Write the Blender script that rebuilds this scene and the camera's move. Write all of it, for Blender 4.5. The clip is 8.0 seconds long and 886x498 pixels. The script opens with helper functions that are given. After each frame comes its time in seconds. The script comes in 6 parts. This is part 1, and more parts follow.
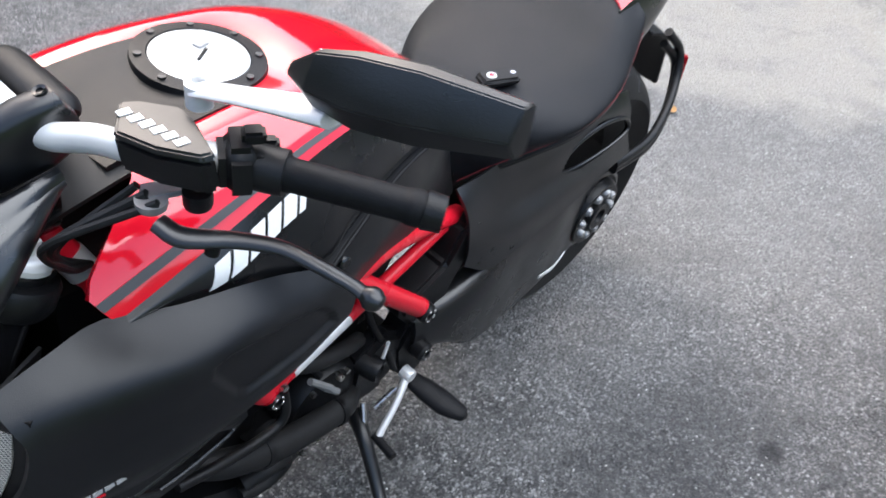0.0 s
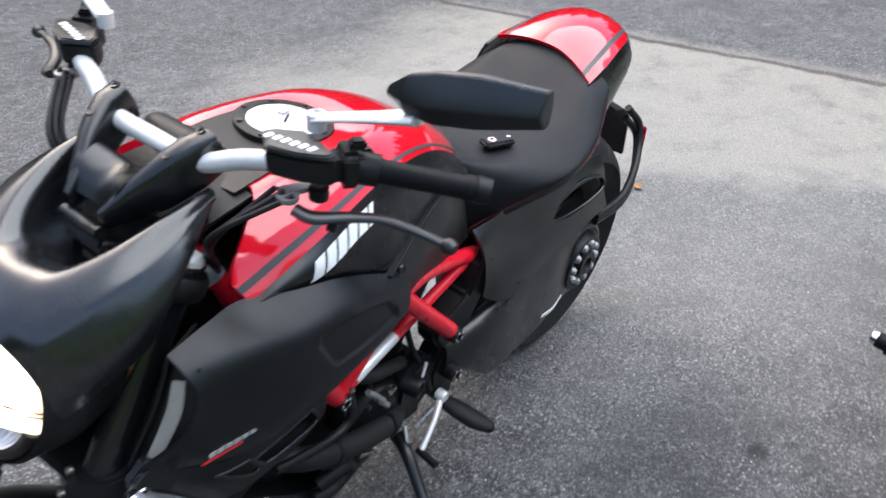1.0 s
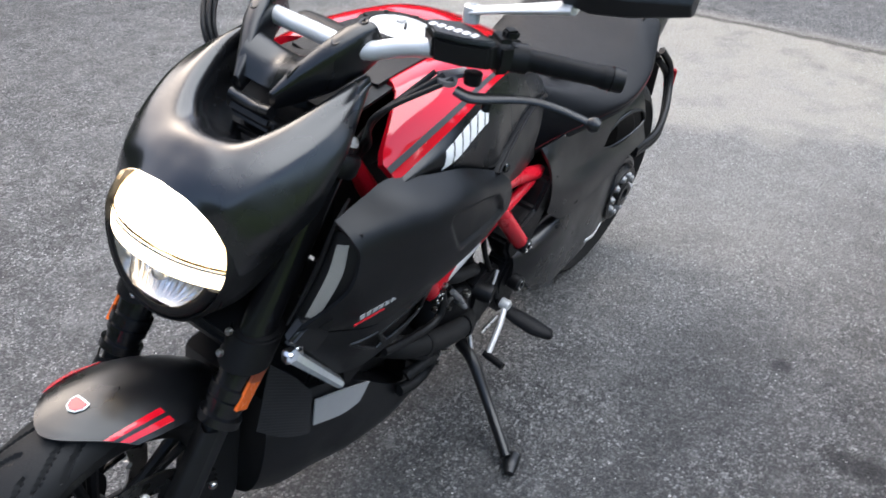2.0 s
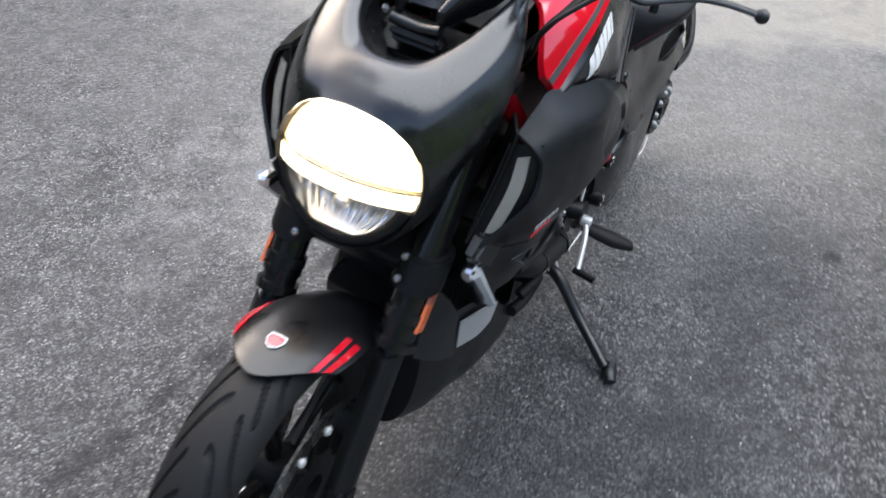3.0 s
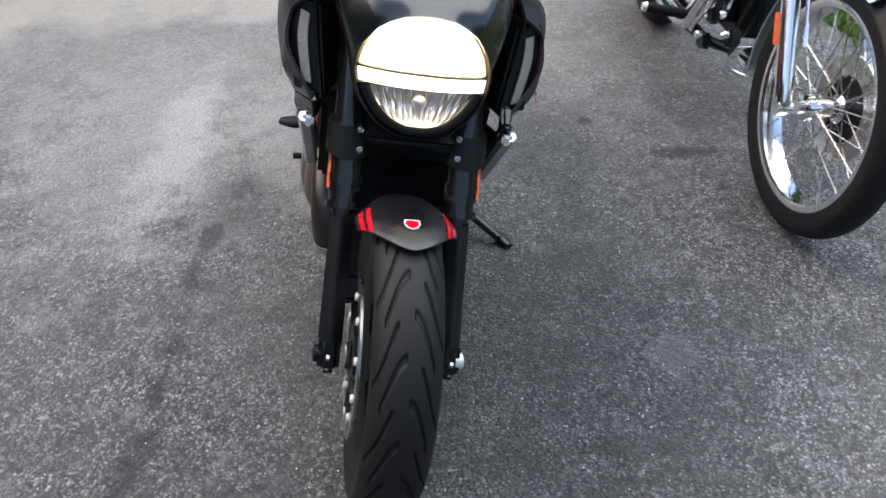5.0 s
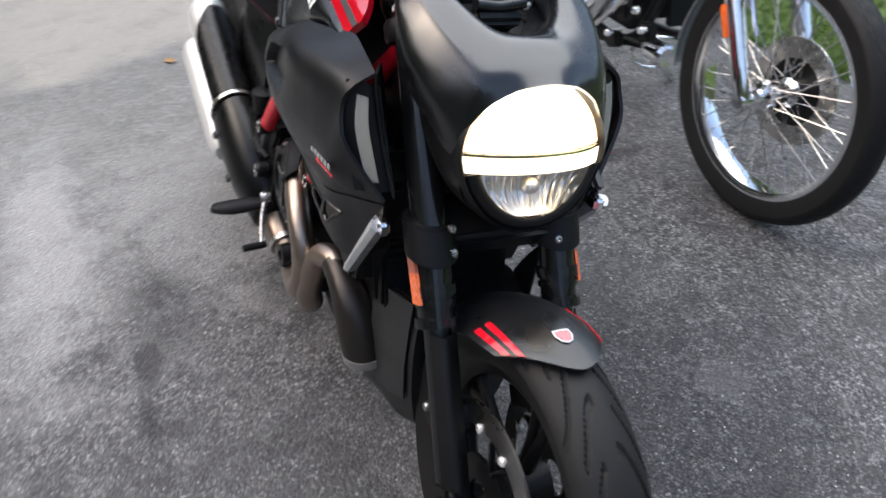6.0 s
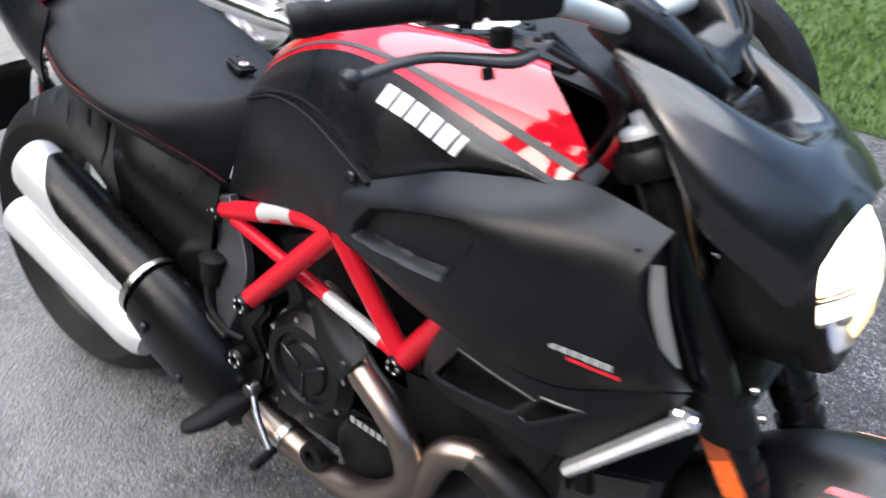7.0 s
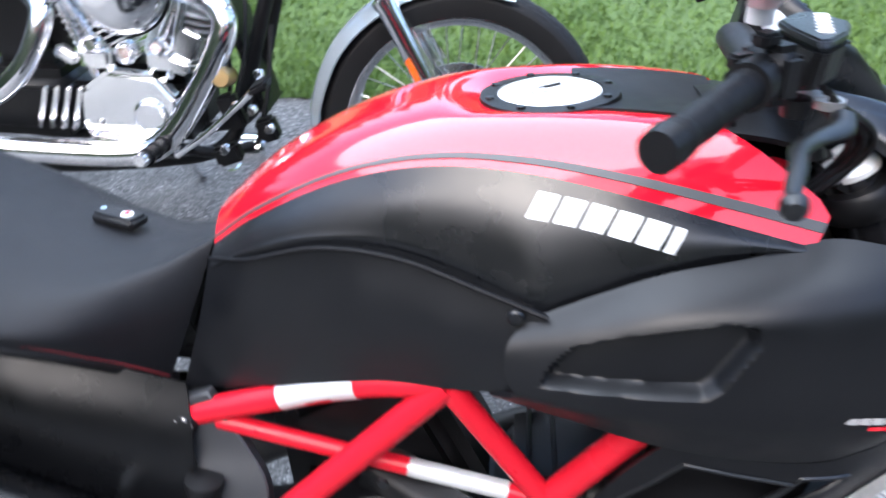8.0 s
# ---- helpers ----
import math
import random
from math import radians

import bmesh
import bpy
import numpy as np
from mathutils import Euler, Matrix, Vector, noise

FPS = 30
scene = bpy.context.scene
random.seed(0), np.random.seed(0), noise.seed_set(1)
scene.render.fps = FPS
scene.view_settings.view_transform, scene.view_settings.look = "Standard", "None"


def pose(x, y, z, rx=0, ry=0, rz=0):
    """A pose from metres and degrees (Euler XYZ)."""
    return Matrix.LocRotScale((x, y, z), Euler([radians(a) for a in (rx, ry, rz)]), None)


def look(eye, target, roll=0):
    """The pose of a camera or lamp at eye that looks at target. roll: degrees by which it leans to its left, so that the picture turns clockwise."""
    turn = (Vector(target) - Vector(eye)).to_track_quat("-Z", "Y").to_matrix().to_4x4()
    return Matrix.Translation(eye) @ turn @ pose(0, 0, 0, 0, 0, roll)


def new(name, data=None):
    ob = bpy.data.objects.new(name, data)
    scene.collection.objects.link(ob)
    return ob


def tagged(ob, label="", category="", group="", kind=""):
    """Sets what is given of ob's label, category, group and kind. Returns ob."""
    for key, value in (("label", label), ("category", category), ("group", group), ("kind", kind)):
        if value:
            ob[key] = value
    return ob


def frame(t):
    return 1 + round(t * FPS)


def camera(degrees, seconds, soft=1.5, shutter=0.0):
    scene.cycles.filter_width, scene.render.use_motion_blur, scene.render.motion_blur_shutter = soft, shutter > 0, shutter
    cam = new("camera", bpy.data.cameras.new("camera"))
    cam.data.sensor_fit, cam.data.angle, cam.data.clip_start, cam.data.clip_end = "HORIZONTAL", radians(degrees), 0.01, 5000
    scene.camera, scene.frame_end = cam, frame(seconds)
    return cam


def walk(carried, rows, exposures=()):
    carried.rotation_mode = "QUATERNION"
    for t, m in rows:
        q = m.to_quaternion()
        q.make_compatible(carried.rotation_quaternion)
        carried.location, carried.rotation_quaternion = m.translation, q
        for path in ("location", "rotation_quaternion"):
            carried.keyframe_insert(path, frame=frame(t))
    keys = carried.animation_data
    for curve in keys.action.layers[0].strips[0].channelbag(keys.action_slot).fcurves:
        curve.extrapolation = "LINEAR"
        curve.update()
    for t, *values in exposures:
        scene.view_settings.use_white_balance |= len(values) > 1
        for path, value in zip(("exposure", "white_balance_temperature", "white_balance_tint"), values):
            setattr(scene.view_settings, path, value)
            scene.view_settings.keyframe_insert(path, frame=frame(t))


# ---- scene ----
cam = camera(52.9, 8.0, soft=1.6, shutter=0.4)
# seconds, place in metres, turn in degrees
ROWS = [
    (0.0, 1.4591, 0.9721, 1.4511, 51.650, -2.382, 131.393),
    (0.5, 1.5695, 1.1139, 1.4598, 57.626, -0.572, 130.101),
    (1.0, 1.7934, 1.1342, 1.4865, 60.070, 0.608, 127.507),
    (1.5, 2.0188, 1.1071, 1.4883, 60.053, -0.235, 125.720),
    (1.7, 2.0625, 1.0924, 1.4723, 59.520, -1.476, 125.915),
    (2.8, 2.2230, 0.8380, 1.3980, 56.086, 0.498, 121.191),
    (3, 2.3270, 0.7760, 1.4030, 55.643, 0.660, 118.519),
    (3.5, 2.6470, 0.6240, 1.4220, 54.792, 0.654, 109.803),
    (4, 2.7910, 0.4730, 1.4220, 54.900, 2.128, 101.285),
    (4.2, 2.8430, 0.3990, 1.4070, 54.866, 2.536, 97.961),
    (5.3, 2.8730, -0.0350, 1.4280, 55.509, 1.484, 82.537),
    (5.5, 2.7430, -0.1290, 1.4240, 55.491, 2.308, 79.832),
    (6, 2.4080, -0.3900, 1.4260, 54.160, 1.784, 66.970),
    (6.5, 2.0410, -0.6090, 1.4470, 53.086, 1.519, 50.943),
    (7.0, 1.5956, -0.7623, 1.4303, 53.778, 1.449, 38.231),
    (7.5, 1.2064, -0.8607, 1.4224, 53.485, -0.872, 20.685),
    (8.0, 0.8697, -0.7694, 1.4136, 54.215, -0.260, 4.387),
]
walk(cam, [(t, pose(x, y, z, rx, ry, rz)) for t, x, y, z, rx, ry, rz in ROWS],
     exposures=[(0.0, 1.65, 6510, 10), (1.0, 1.5, 6530, 10), (1.5, 1.5, 6550, 10), (3.0, 1.42, 6650, 10), (4.0, 1.38, 6730, 10), (5.5, 1.27, 6730, 10), (6.0, 1.28, 6730, 10), (6.5, 1.5, 6590, 10), (7.0, 1.6, 6430, 10), (7.5, 1.7, 6030, 10), (8.0, 2.0, 5950, 10)])

# ---- light: a bright overcast evening sky ----
world = bpy.data.worlds.new("world")
scene.world = world
world.use_nodes = True
wn, wl = world.node_tree.nodes, world.node_tree.links
sky = wn.new("ShaderNodeTexSky")
sky.sky_type = "NISHITA"
sky.sun_disc = False
sky.sun_elevation, sky.sun_rotation = radians(48), radians(200)
sky.air_density, sky.dust_density, sky.ozone_density = 1.0, 3.0, 1.0
grey = wn.new("ShaderNodeHueSaturation")
grey.inputs["Saturation"].default_value = 0.95
wl.new(sky.outputs[0], grey.inputs["Color"])
wl.new(grey.outputs[0], wn["Background"].inputs["Color"])
wn["Background"].inputs["Strength"].default_value = 0.15
sun_data = bpy.data.lights.new("sun", "SUN")
sun_data.energy, sun_data.angle, sun_data.color = 1.9, radians(75), (0.95, 0.98, 1.0)
sun = new("sun", sun_data)
sun.matrix_world = look((-1.5, 2.0, 6), (0, 0, 0))

# ---- tools ----


def material(name, base, rough=0.5, metal=0.0, second=None, scale=40.0, mix=0.5, bump=0.0, bump_scale=None, coat=0.0, spec=0.5, wear=0.0):
    """A surface with two colours mixed by noise at two scales, and fine relief."""
    m = bpy.data.materials.new(name)
    m.use_nodes = True
    n, l = m.node_tree.nodes, m.node_tree.links
    p = n["Principled BSDF"]
    tc = n.new("ShaderNodeTexCoord")
    fine, wide = n.new("ShaderNodeTexNoise"), n.new("ShaderNodeTexNoise")
    fine.inputs["Scale"].default_value, wide.inputs["Scale"].default_value = scale, scale / 9
    fine.inputs["Detail"].default_value = 4
    for t in (fine, wide):
        l.new(tc.outputs["Object"], t.inputs["Vector"])
    add = n.new("ShaderNodeMath")
    add.operation = "ADD"
    l.new(fine.outputs["Fac"], add.inputs[0])
    l.new(wide.outputs["Fac"], add.inputs[1])
    ramp = n.new("ShaderNodeMapRange")
    ramp.inputs["From Min"].default_value, ramp.inputs["From Max"].default_value = 0.7, 1.3
    l.new(add.outputs[0], ramp.inputs["Value"])
    blend = n.new("ShaderNodeMix")
    blend.data_type = "RGBA"
    second = second or tuple(min(1.0, c * 1.25) for c in base)
    blend.inputs["A"].default_value, blend.inputs["B"].default_value = (*base, 1), (*second, 1)
    scaled = n.new("ShaderNodeMath")
    scaled.operation = "MULTIPLY"
    scaled.inputs[1].default_value = mix
    l.new(ramp.outputs[0], scaled.inputs[0])
    l.new(scaled.outputs[0], blend.inputs["Factor"])
    l.new(blend.outputs["Result"], p.inputs["Base Color"])
    p.inputs["Metallic"].default_value, p.inputs["Specular IOR Level"].default_value = metal, spec
    p.inputs["Coat Weight"].default_value, p.inputs["Coat Roughness"].default_value = coat, 0.04
    rr = n.new("ShaderNodeMapRange")
    rr.inputs["To Min"].default_value, rr.inputs["To Max"].default_value = max(0.02, rough - 0.06 - wear), min(1, rough + 0.06 + wear)
    l.new(ramp.outputs[0], rr.inputs["Value"])
    l.new(rr.outputs[0], p.inputs["Roughness"])
    if bump:
        b, bt = n.new("ShaderNodeBump"), n.new("ShaderNodeTexNoise")
        bt.inputs["Scale"].default_value = bump_scale or scale * 6
        bt.inputs["Detail"].default_value = 3
        l.new(tc.outputs["Object"], bt.inputs["Vector"])
        b.inputs["Strength"].default_value, b.inputs["Distance"].default_value = bump, 0.002
        l.new(bt.outputs["Fac"], b.inputs["Height"])
        l.new(b.outputs[0], p.inputs["Normal"])
    return m


def glass(name, colour=(1, 1, 1), rough=0.03):
    m = bpy.data.materials.new(name)
    m.use_nodes = True
    p = m.node_tree.nodes["Principled BSDF"]
    p.inputs["Base Color"].default_value = (*colour, 1)
    p.inputs["Transmission Weight"].default_value = 1
    p.inputs["Roughness"].default_value, p.inputs["IOR"].default_value = rough, 1.45
    return m


def glow(name, colour, strength):
    m = bpy.data.materials.new(name)
    m.use_nodes = True
    p = m.node_tree.nodes["Principled BSDF"]
    p.inputs["Base Color"].default_value = (0.8, 0.8, 0.8, 1)
    p.inputs["Emission Color"].default_value = (*colour, 1)
    p.inputs["Emission Strength"].default_value = strength
    return m


def spline(points, n):
    """n places along a smooth curve through the points."""
    c = np.asarray(points, float)
    if len(c) == 2:
        return c[0] + (c[1] - c[0]) * np.linspace(0, 1, n)[:, None]
    ext = np.vstack([2 * c[0] - c[1], c, 2 * c[-1] - c[-2]])
    out = []
    for u in np.linspace(0, len(c) - 1, n):
        i = min(int(u), len(c) - 2)
        f, (a, b, d, e) = u - i, ext[i:i + 4]
        out.append(0.5 * (2 * b + (d - a) * f + (2 * a - 5 * b + 4 * d - e) * f * f + (3 * b - a - 3 * d + e) * f ** 3))
    return np.array(out)


def quads(rows, cols, ring=False, loop=False):
    """Faces over a grid of rows x cols places; ring closes the columns, loop the rows."""
    f = []
    for i in range(rows if loop else rows - 1):
        for j in range(cols if ring else cols - 1):
            a, b = i * cols + j, i * cols + (j + 1) % cols
            k = (i + 1) % rows
            f.append((a, b, k * cols + (j + 1) % cols, k * cols + j))
    return f


def join(*shapes):
    v, f, k = [], [], 0
    for vs, fs in shapes:
        v.append(np.asarray(vs, float))
        f += [tuple(i + k for i in face) for face in fs]
        k += len(vs)
    return np.vstack(v), f


def moved(shape, m):
    v = np.c_[np.asarray(shape[0], float), np.ones(len(shape[0]))] @ np.array(m).T
    return v[:, :3], shape[1]


def tube(points, radius, n=0, seg=12, flat=1.0, up=None):
    """A round bar along a smooth curve; radius may be a list."""
    pts = np.asarray(points, float)
    n = n or (2 if len(pts) == 2 else 6 * len(pts))
    p = spline(pts, n)
    r = np.interp(np.linspace(0, 1, n), np.linspace(0, 1, len(np.atleast_1d(radius))), np.atleast_1d(radius))
    tan = np.gradient(p, axis=0)
    tan /= np.linalg.norm(tan, axis=1)[:, None]
    ref = np.array(up if up is not None else ((0, 0, 1) if abs(tan[0][2]) < 0.9 else (1, 0, 0)), float)
    v = []
    for k in range(n):
        side = np.cross(tan[k], ref)
        side /= np.linalg.norm(side)
        ref = np.cross(side, tan[k])
        for a in np.linspace(0, 2 * np.pi, seg, endpoint=False):
            v.append(p[k] + r[k] * (np.cos(a) * side + flat * np.sin(a) * ref))
    f = quads(n, seg, ring=True)
    f += [tuple(range(seg))[::-1], tuple(range((n - 1) * seg, n * seg))]
    return np.array(v), [tuple(reversed(q)) for q in f]


def lathe(profile, seg=32, closed=False):
    """A turned shape round the y axis: profile of (radius, y)."""
    prof = np.asarray(profile, float)
    v = []
    for a in np.linspace(0, 2 * np.pi, seg, endpoint=False):
        v += [(r * np.cos(a), h, r * np.sin(a)) for r, h in prof]
    k = len(prof)
    f = quads(seg, k, ring=closed, loop=True)
    if not closed:
        for end in (0, k - 1):
            if prof[end][0] > 1e-4:
                f.append(tuple(i * k + end for i in range(seg)))
    return np.array(v), f


def disc(place, axis, profile, seg=24):
    """A turned shape at a place, its profile's height running along axis."""
    q = Vector((0, 1, 0)).rotation_difference(Vector(axis))
    return moved(lathe(profile, seg), Matrix.Translation(place) @ q.to_matrix().to_4x4())


def sheet(rows, nu, nv, thick=0.004, shape=None, gap=None):
    """A smooth skin through rows of places, of a given thickness; shape(u, v, place) may move its places, gap(place) leaves faces out."""
    cols = [spline(r, nv) for r in rows]
    g = np.array([spline([c[j] for c in cols], nu) for j in range(nv)]).transpose(1, 0, 2)
    if shape:
        g = np.array([[shape(i / (nu - 1), j / (nv - 1), g[i, j]) for j in range(nv)] for i in range(nu)])
    du, dv = np.gradient(g, axis=0), np.gradient(g, axis=1)
    nrm = np.cross(du, dv)
    nrm /= np.linalg.norm(nrm, axis=2)[..., None] + 1e-9
    a, b = g.reshape(-1, 3), (g - thick * nrm).reshape(-1, 3)
    k = nu * nv
    kept = [q for q in quads(nu, nv) if gap is None or not any(gap(a[i]) for i in q)]
    f = kept + [tuple(k + i for i in reversed(q)) for q in kept]
    edge = [j for j in range(nv)] + [i * nv + nv - 1 for i in range(1, nu)] + [(nu - 1) * nv + j for j in range(nv - 2, -1, -1)] + [i * nv for i in range(nu - 2, 0, -1)]
    f += [(e, edge[(i + 1) % len(edge)], k + edge[(i + 1) % len(edge)], k + e)[::-1] for i, e in enumerate(edge)]
    return np.vstack([a, b]), f


def closed(points, n):
    """n places round a smooth closed line through the points."""
    c = np.asarray(points, float)
    k = len(c)
    out = []
    for u in np.linspace(0, k, n, endpoint=False):
        i, f = int(u), u - int(u)
        a, b, d, e = c[(i - 1) % k], c[i % k], c[(i + 1) % k], c[(i + 2) % k]
        out.append(0.5 * (2 * b + (d - a) * f + (2 * a - 5 * b + 4 * d - e) * f * f + (3 * b - a - 3 * d + e) * f ** 3))
    return np.array(out)


def loft(rings):
    """A closed body through rings of the same number of places."""
    r = np.asarray(rings, float)
    n, k = r.shape[:2]
    f = quads(n, k, ring=True) + [tuple(range(k))[::-1], tuple(range((n - 1) * k, n * k))]
    return r.reshape(-1, 3), f


def bevelled(shape, width=0.003, segments=2):
    bm = bmesh.new()
    vs = [bm.verts.new(p) for p in shape[0]]
    for f in shape[1]:
        bm.faces.new([vs[i] for i in f])
    bmesh.ops.recalc_face_normals(bm, faces=bm.faces)
    sharp = [e for e in bm.edges if len(e.link_faces) == 2 and e.calc_face_angle() > 0.5]
    bmesh.ops.bevel(bm, geom=sharp, offset=width, segments=segments, affect="EDGES", clamp_overlap=True)
    bm.verts.index_update()
    out = np.array([v.co[:] for v in bm.verts]), [tuple(v.index for v in f.verts) for f in bm.faces]
    bm.free()
    return out


def block(size, m=Matrix(), bevel=0.004, segments=2):
    """A box with eased edges, centred on the pose m."""
    x, y, z = (s / 2 for s in size)
    v = [(a, b, c) for a in (-x, x) for b in (-y, y) for c in (-z, z)]
    f = [(0, 1, 3, 2), (4, 6, 7, 5), (0, 4, 5, 1), (2, 3, 7, 6), (0, 2, 6, 4), (1, 5, 7, 3)]
    return moved(bevelled((v, f), bevel, segments) if bevel else (v, f), m)


def prism(outline, y0, y1, bevel=0.004):
    """An outline in x and z, carried from y0 to y1, with eased edges."""
    k = len(outline)
    v = [(x, y0, z) for x, z in outline] + [(x, y1, z) for x, z in outline]
    f = [tuple(range(k)), tuple(range(2 * k - 1, k - 1, -1))] + [(i, i + k, (i + 1) % k + k, (i + 1) % k) for i in range(k)]
    return bevelled((v, f), bevel) if bevel else (v, f)


def mesh_of(name, shape, mat, angle=38):
    me = bpy.data.meshes.new(name)
    me.from_pydata([tuple(map(float, p)) for p in shape[0]], [], [tuple(map(int, f)) for f in shape[1]])
    bm = bmesh.new()
    bm.from_mesh(me)
    bmesh.ops.recalc_face_normals(bm, faces=bm.faces)
    bm.to_mesh(me)
    bm.free()
    me.polygons.foreach_set("use_smooth", [True] * len(me.polygons))
    me.set_sharp_from_angle(angle=radians(angle))
    me.materials.append(mat)
    return me


def part(name, shape, mat, parent, label="", m=None, angle=38):
    """One mesh under a thing or a part. m: a turn given to it in the thing's own space."""
    if m is not None:
        shape = moved(shape, m)
    ob = new(name, mesh_of(name, shape, mat, angle))
    ob.parent = parent
    return tagged(ob, label)


def thing(name, label, category, m=Matrix(), group=""):
    ob = new(name)
    ob.empty_display_size = 0.1
    ob.matrix_world = m
    return tagged(ob, label, category, group)

# ---- materials ----
RED = material("red_lacquer", (0.64, 0.006, 0.02), 0.1, second=(0.55, 0.004, 0.014), scale=6, spec=0.5, coat=0.8)
FRAME_RED = material("red_frame_paint", (0.64, 0.0095, 0.025), 0.3, second=(0.56, 0.008, 0.021), scale=12, spec=0.35)
SATIN = material("satin_black_paint", (0.0034, 0.0038, 0.0048), 0.33, second=(0.006, 0.0066, 0.008), scale=14, bump=0.1, bump_scale=700, wear=0.04, spec=0.64)
SHROUD = material("grained_black_shroud", (0.0036, 0.004, 0.0052), 0.4, second=(0.006, 0.0066, 0.0082), scale=20, bump=0.12, bump_scale=900, wear=0.03, spec=0.38)
GLOSS = material("gloss_black_cowl", (0.004, 0.0044, 0.0055), 0.29, second=(0.007, 0.0075, 0.009), scale=14, spec=0.85, coat=0.06, wear=0.03)
PLASTIC = material("matt_black_plastic", (0.005, 0.005, 0.0056), 0.42, second=(0.009, 0.009, 0.0096), scale=30, bump=0.2, bump_scale=900, spec=0.28)
DEEP = material("black_casting", (0.004, 0.004, 0.0046), 0.38, second=(0.008, 0.008, 0.0086), scale=30, bump=0.2, bump_scale=500, spec=0.25)
RUBBER = material("tyre_rubber", (0.009, 0.009, 0.0095), 0.55, second=(0.016, 0.016, 0.016), scale=24, bump=0.2, bump_scale=400, spec=0.22)
GRIP = material("grip_rubber", (0.006, 0.006, 0.007), 0.48, second=(0.01, 0.01, 0.011), scale=60, bump=0.3, bump_scale=900, spec=0.15)
LEATHER = material("seat_vinyl", (0.008, 0.0087, 0.0108), 0.46, second=(0.013, 0.014, 0.0165), scale=40, bump=0.4, bump_scale=1100, spec=0.22)
FORK_BLACK = material("gloss_black_fork", (0.006, 0.006, 0.007), 0.17, second=(0.009, 0.009, 0.01), scale=30)
STITCH = material("red_stitching", (0.17, 0.012, 0.018), 0.7, scale=60)
ALLOY = material("silver_paint", (0.72, 0.72, 0.71), 0.38, metal=0.35, second=(0.62, 0.62, 0.62), scale=20)
STEEL = material("steel", (0.55, 0.54, 0.52), 0.28, metal=1.0, second=(0.4, 0.39, 0.38), scale=60)
BRUSHED = material("brushed_silencer_steel", (0.8, 0.8, 0.79), 0.42, metal=0.6, second=(0.7, 0.7, 0.69), scale=50)
BLUED = material("heat_tinted_header_steel", (0.36, 0.295, 0.25), 0.34, metal=1.0, second=(0.25, 0.19, 0.16), scale=14)
EDGE_HIGHLIGHT = material("painted_edge_highlight", (0.16, 0.16, 0.165), 0.22, second=(0.12, 0.12, 0.125), scale=40)
COVER = material("black_exhaust_cover", (0.0028, 0.003, 0.0036), 0.3, second=(0.005, 0.0053, 0.006), scale=30, bump=0.1, bump_scale=600, spec=0.3)
DARK_STEEL = material("dark_steel", (0.045, 0.04, 0.037), 0.38, metal=0.7, second=(0.025, 0.022, 0.02), scale=20)
CHROME = material("chrome", (0.95, 0.95, 0.96), 0.13, metal=1.0, second=(0.85, 0.85, 0.87), scale=30)
WHITE = material("white_print", (0.78, 0.78, 0.77), 0.5, second=(0.7, 0.7, 0.7), scale=60)
GREYPRINT = material("grey_print", (0.3, 0.3, 0.3), 0.5, scale=60)
STRIPE = material("dark_grey_stripe", (0.05, 0.05, 0.052), 0.4, scale=30)
LIT_CAST = material("lit_grey_casting", (0.03, 0.031, 0.034), 0.42, second=(0.04, 0.041, 0.044), scale=30, bump=0.15, bump_scale=500)
SHADED_AMBER = material("shaded_amber_reflector", (0.36, 0.06, 0.01), 0.3, second=(0.3, 0.045, 0.008), scale=200, coat=0.6)
CAPWHITE = material("pale_silver_cap", (0.75, 0.75, 0.74), 0.25, metal=0.3, scale=40)
AMBER = material("amber_reflector", (0.85, 0.16, 0.02), 0.25, second=(0.75, 0.1, 0.01), scale=200, coat=0.6)
REDLENS = material("red_reflector", (0.5, 0.01, 0.02), 0.25, scale=80, coat=0.5)
LENS = glass("clear_lens")
LENS.node_tree.nodes["Principled BSDF"].inputs["IOR"].default_value = 1.12
LENS.node_tree.nodes["Principled BSDF"].inputs["Coat Weight"].default_value = 0.6
SMOKE = material("clear_ribbed_lens", (0.5, 0.51, 0.52), 0.2, metal=0.4, second=(0.3, 0.31, 0.32), scale=120, coat=0.5)
HEAD_GLOW = glow("lit_headlamp", (1.0, 0.86, 0.66), 5.0)
EDGE_GLOW = glow("warm_lamp_edge", (1.0, 0.62, 0.26), 1.7)
STRIP_GLOW = glow("lit_position_strip", (1.0, 0.82, 0.56), 1.5)
REFLECTOR = material("lamp_reflector", (0.75, 0.75, 0.74), 0.12, metal=1.0, second=(0.55, 0.55, 0.55), scale=60)
PALE_REFLECTOR = material("pale_lamp_reflector", (0.7, 0.76, 0.84), 0.22, metal=0.7, second=(0.42, 0.46, 0.52), scale=70)
GRILLE = material("grey_cast_metal", (0.3, 0.3, 0.3), 0.45, metal=0.6, scale=80)


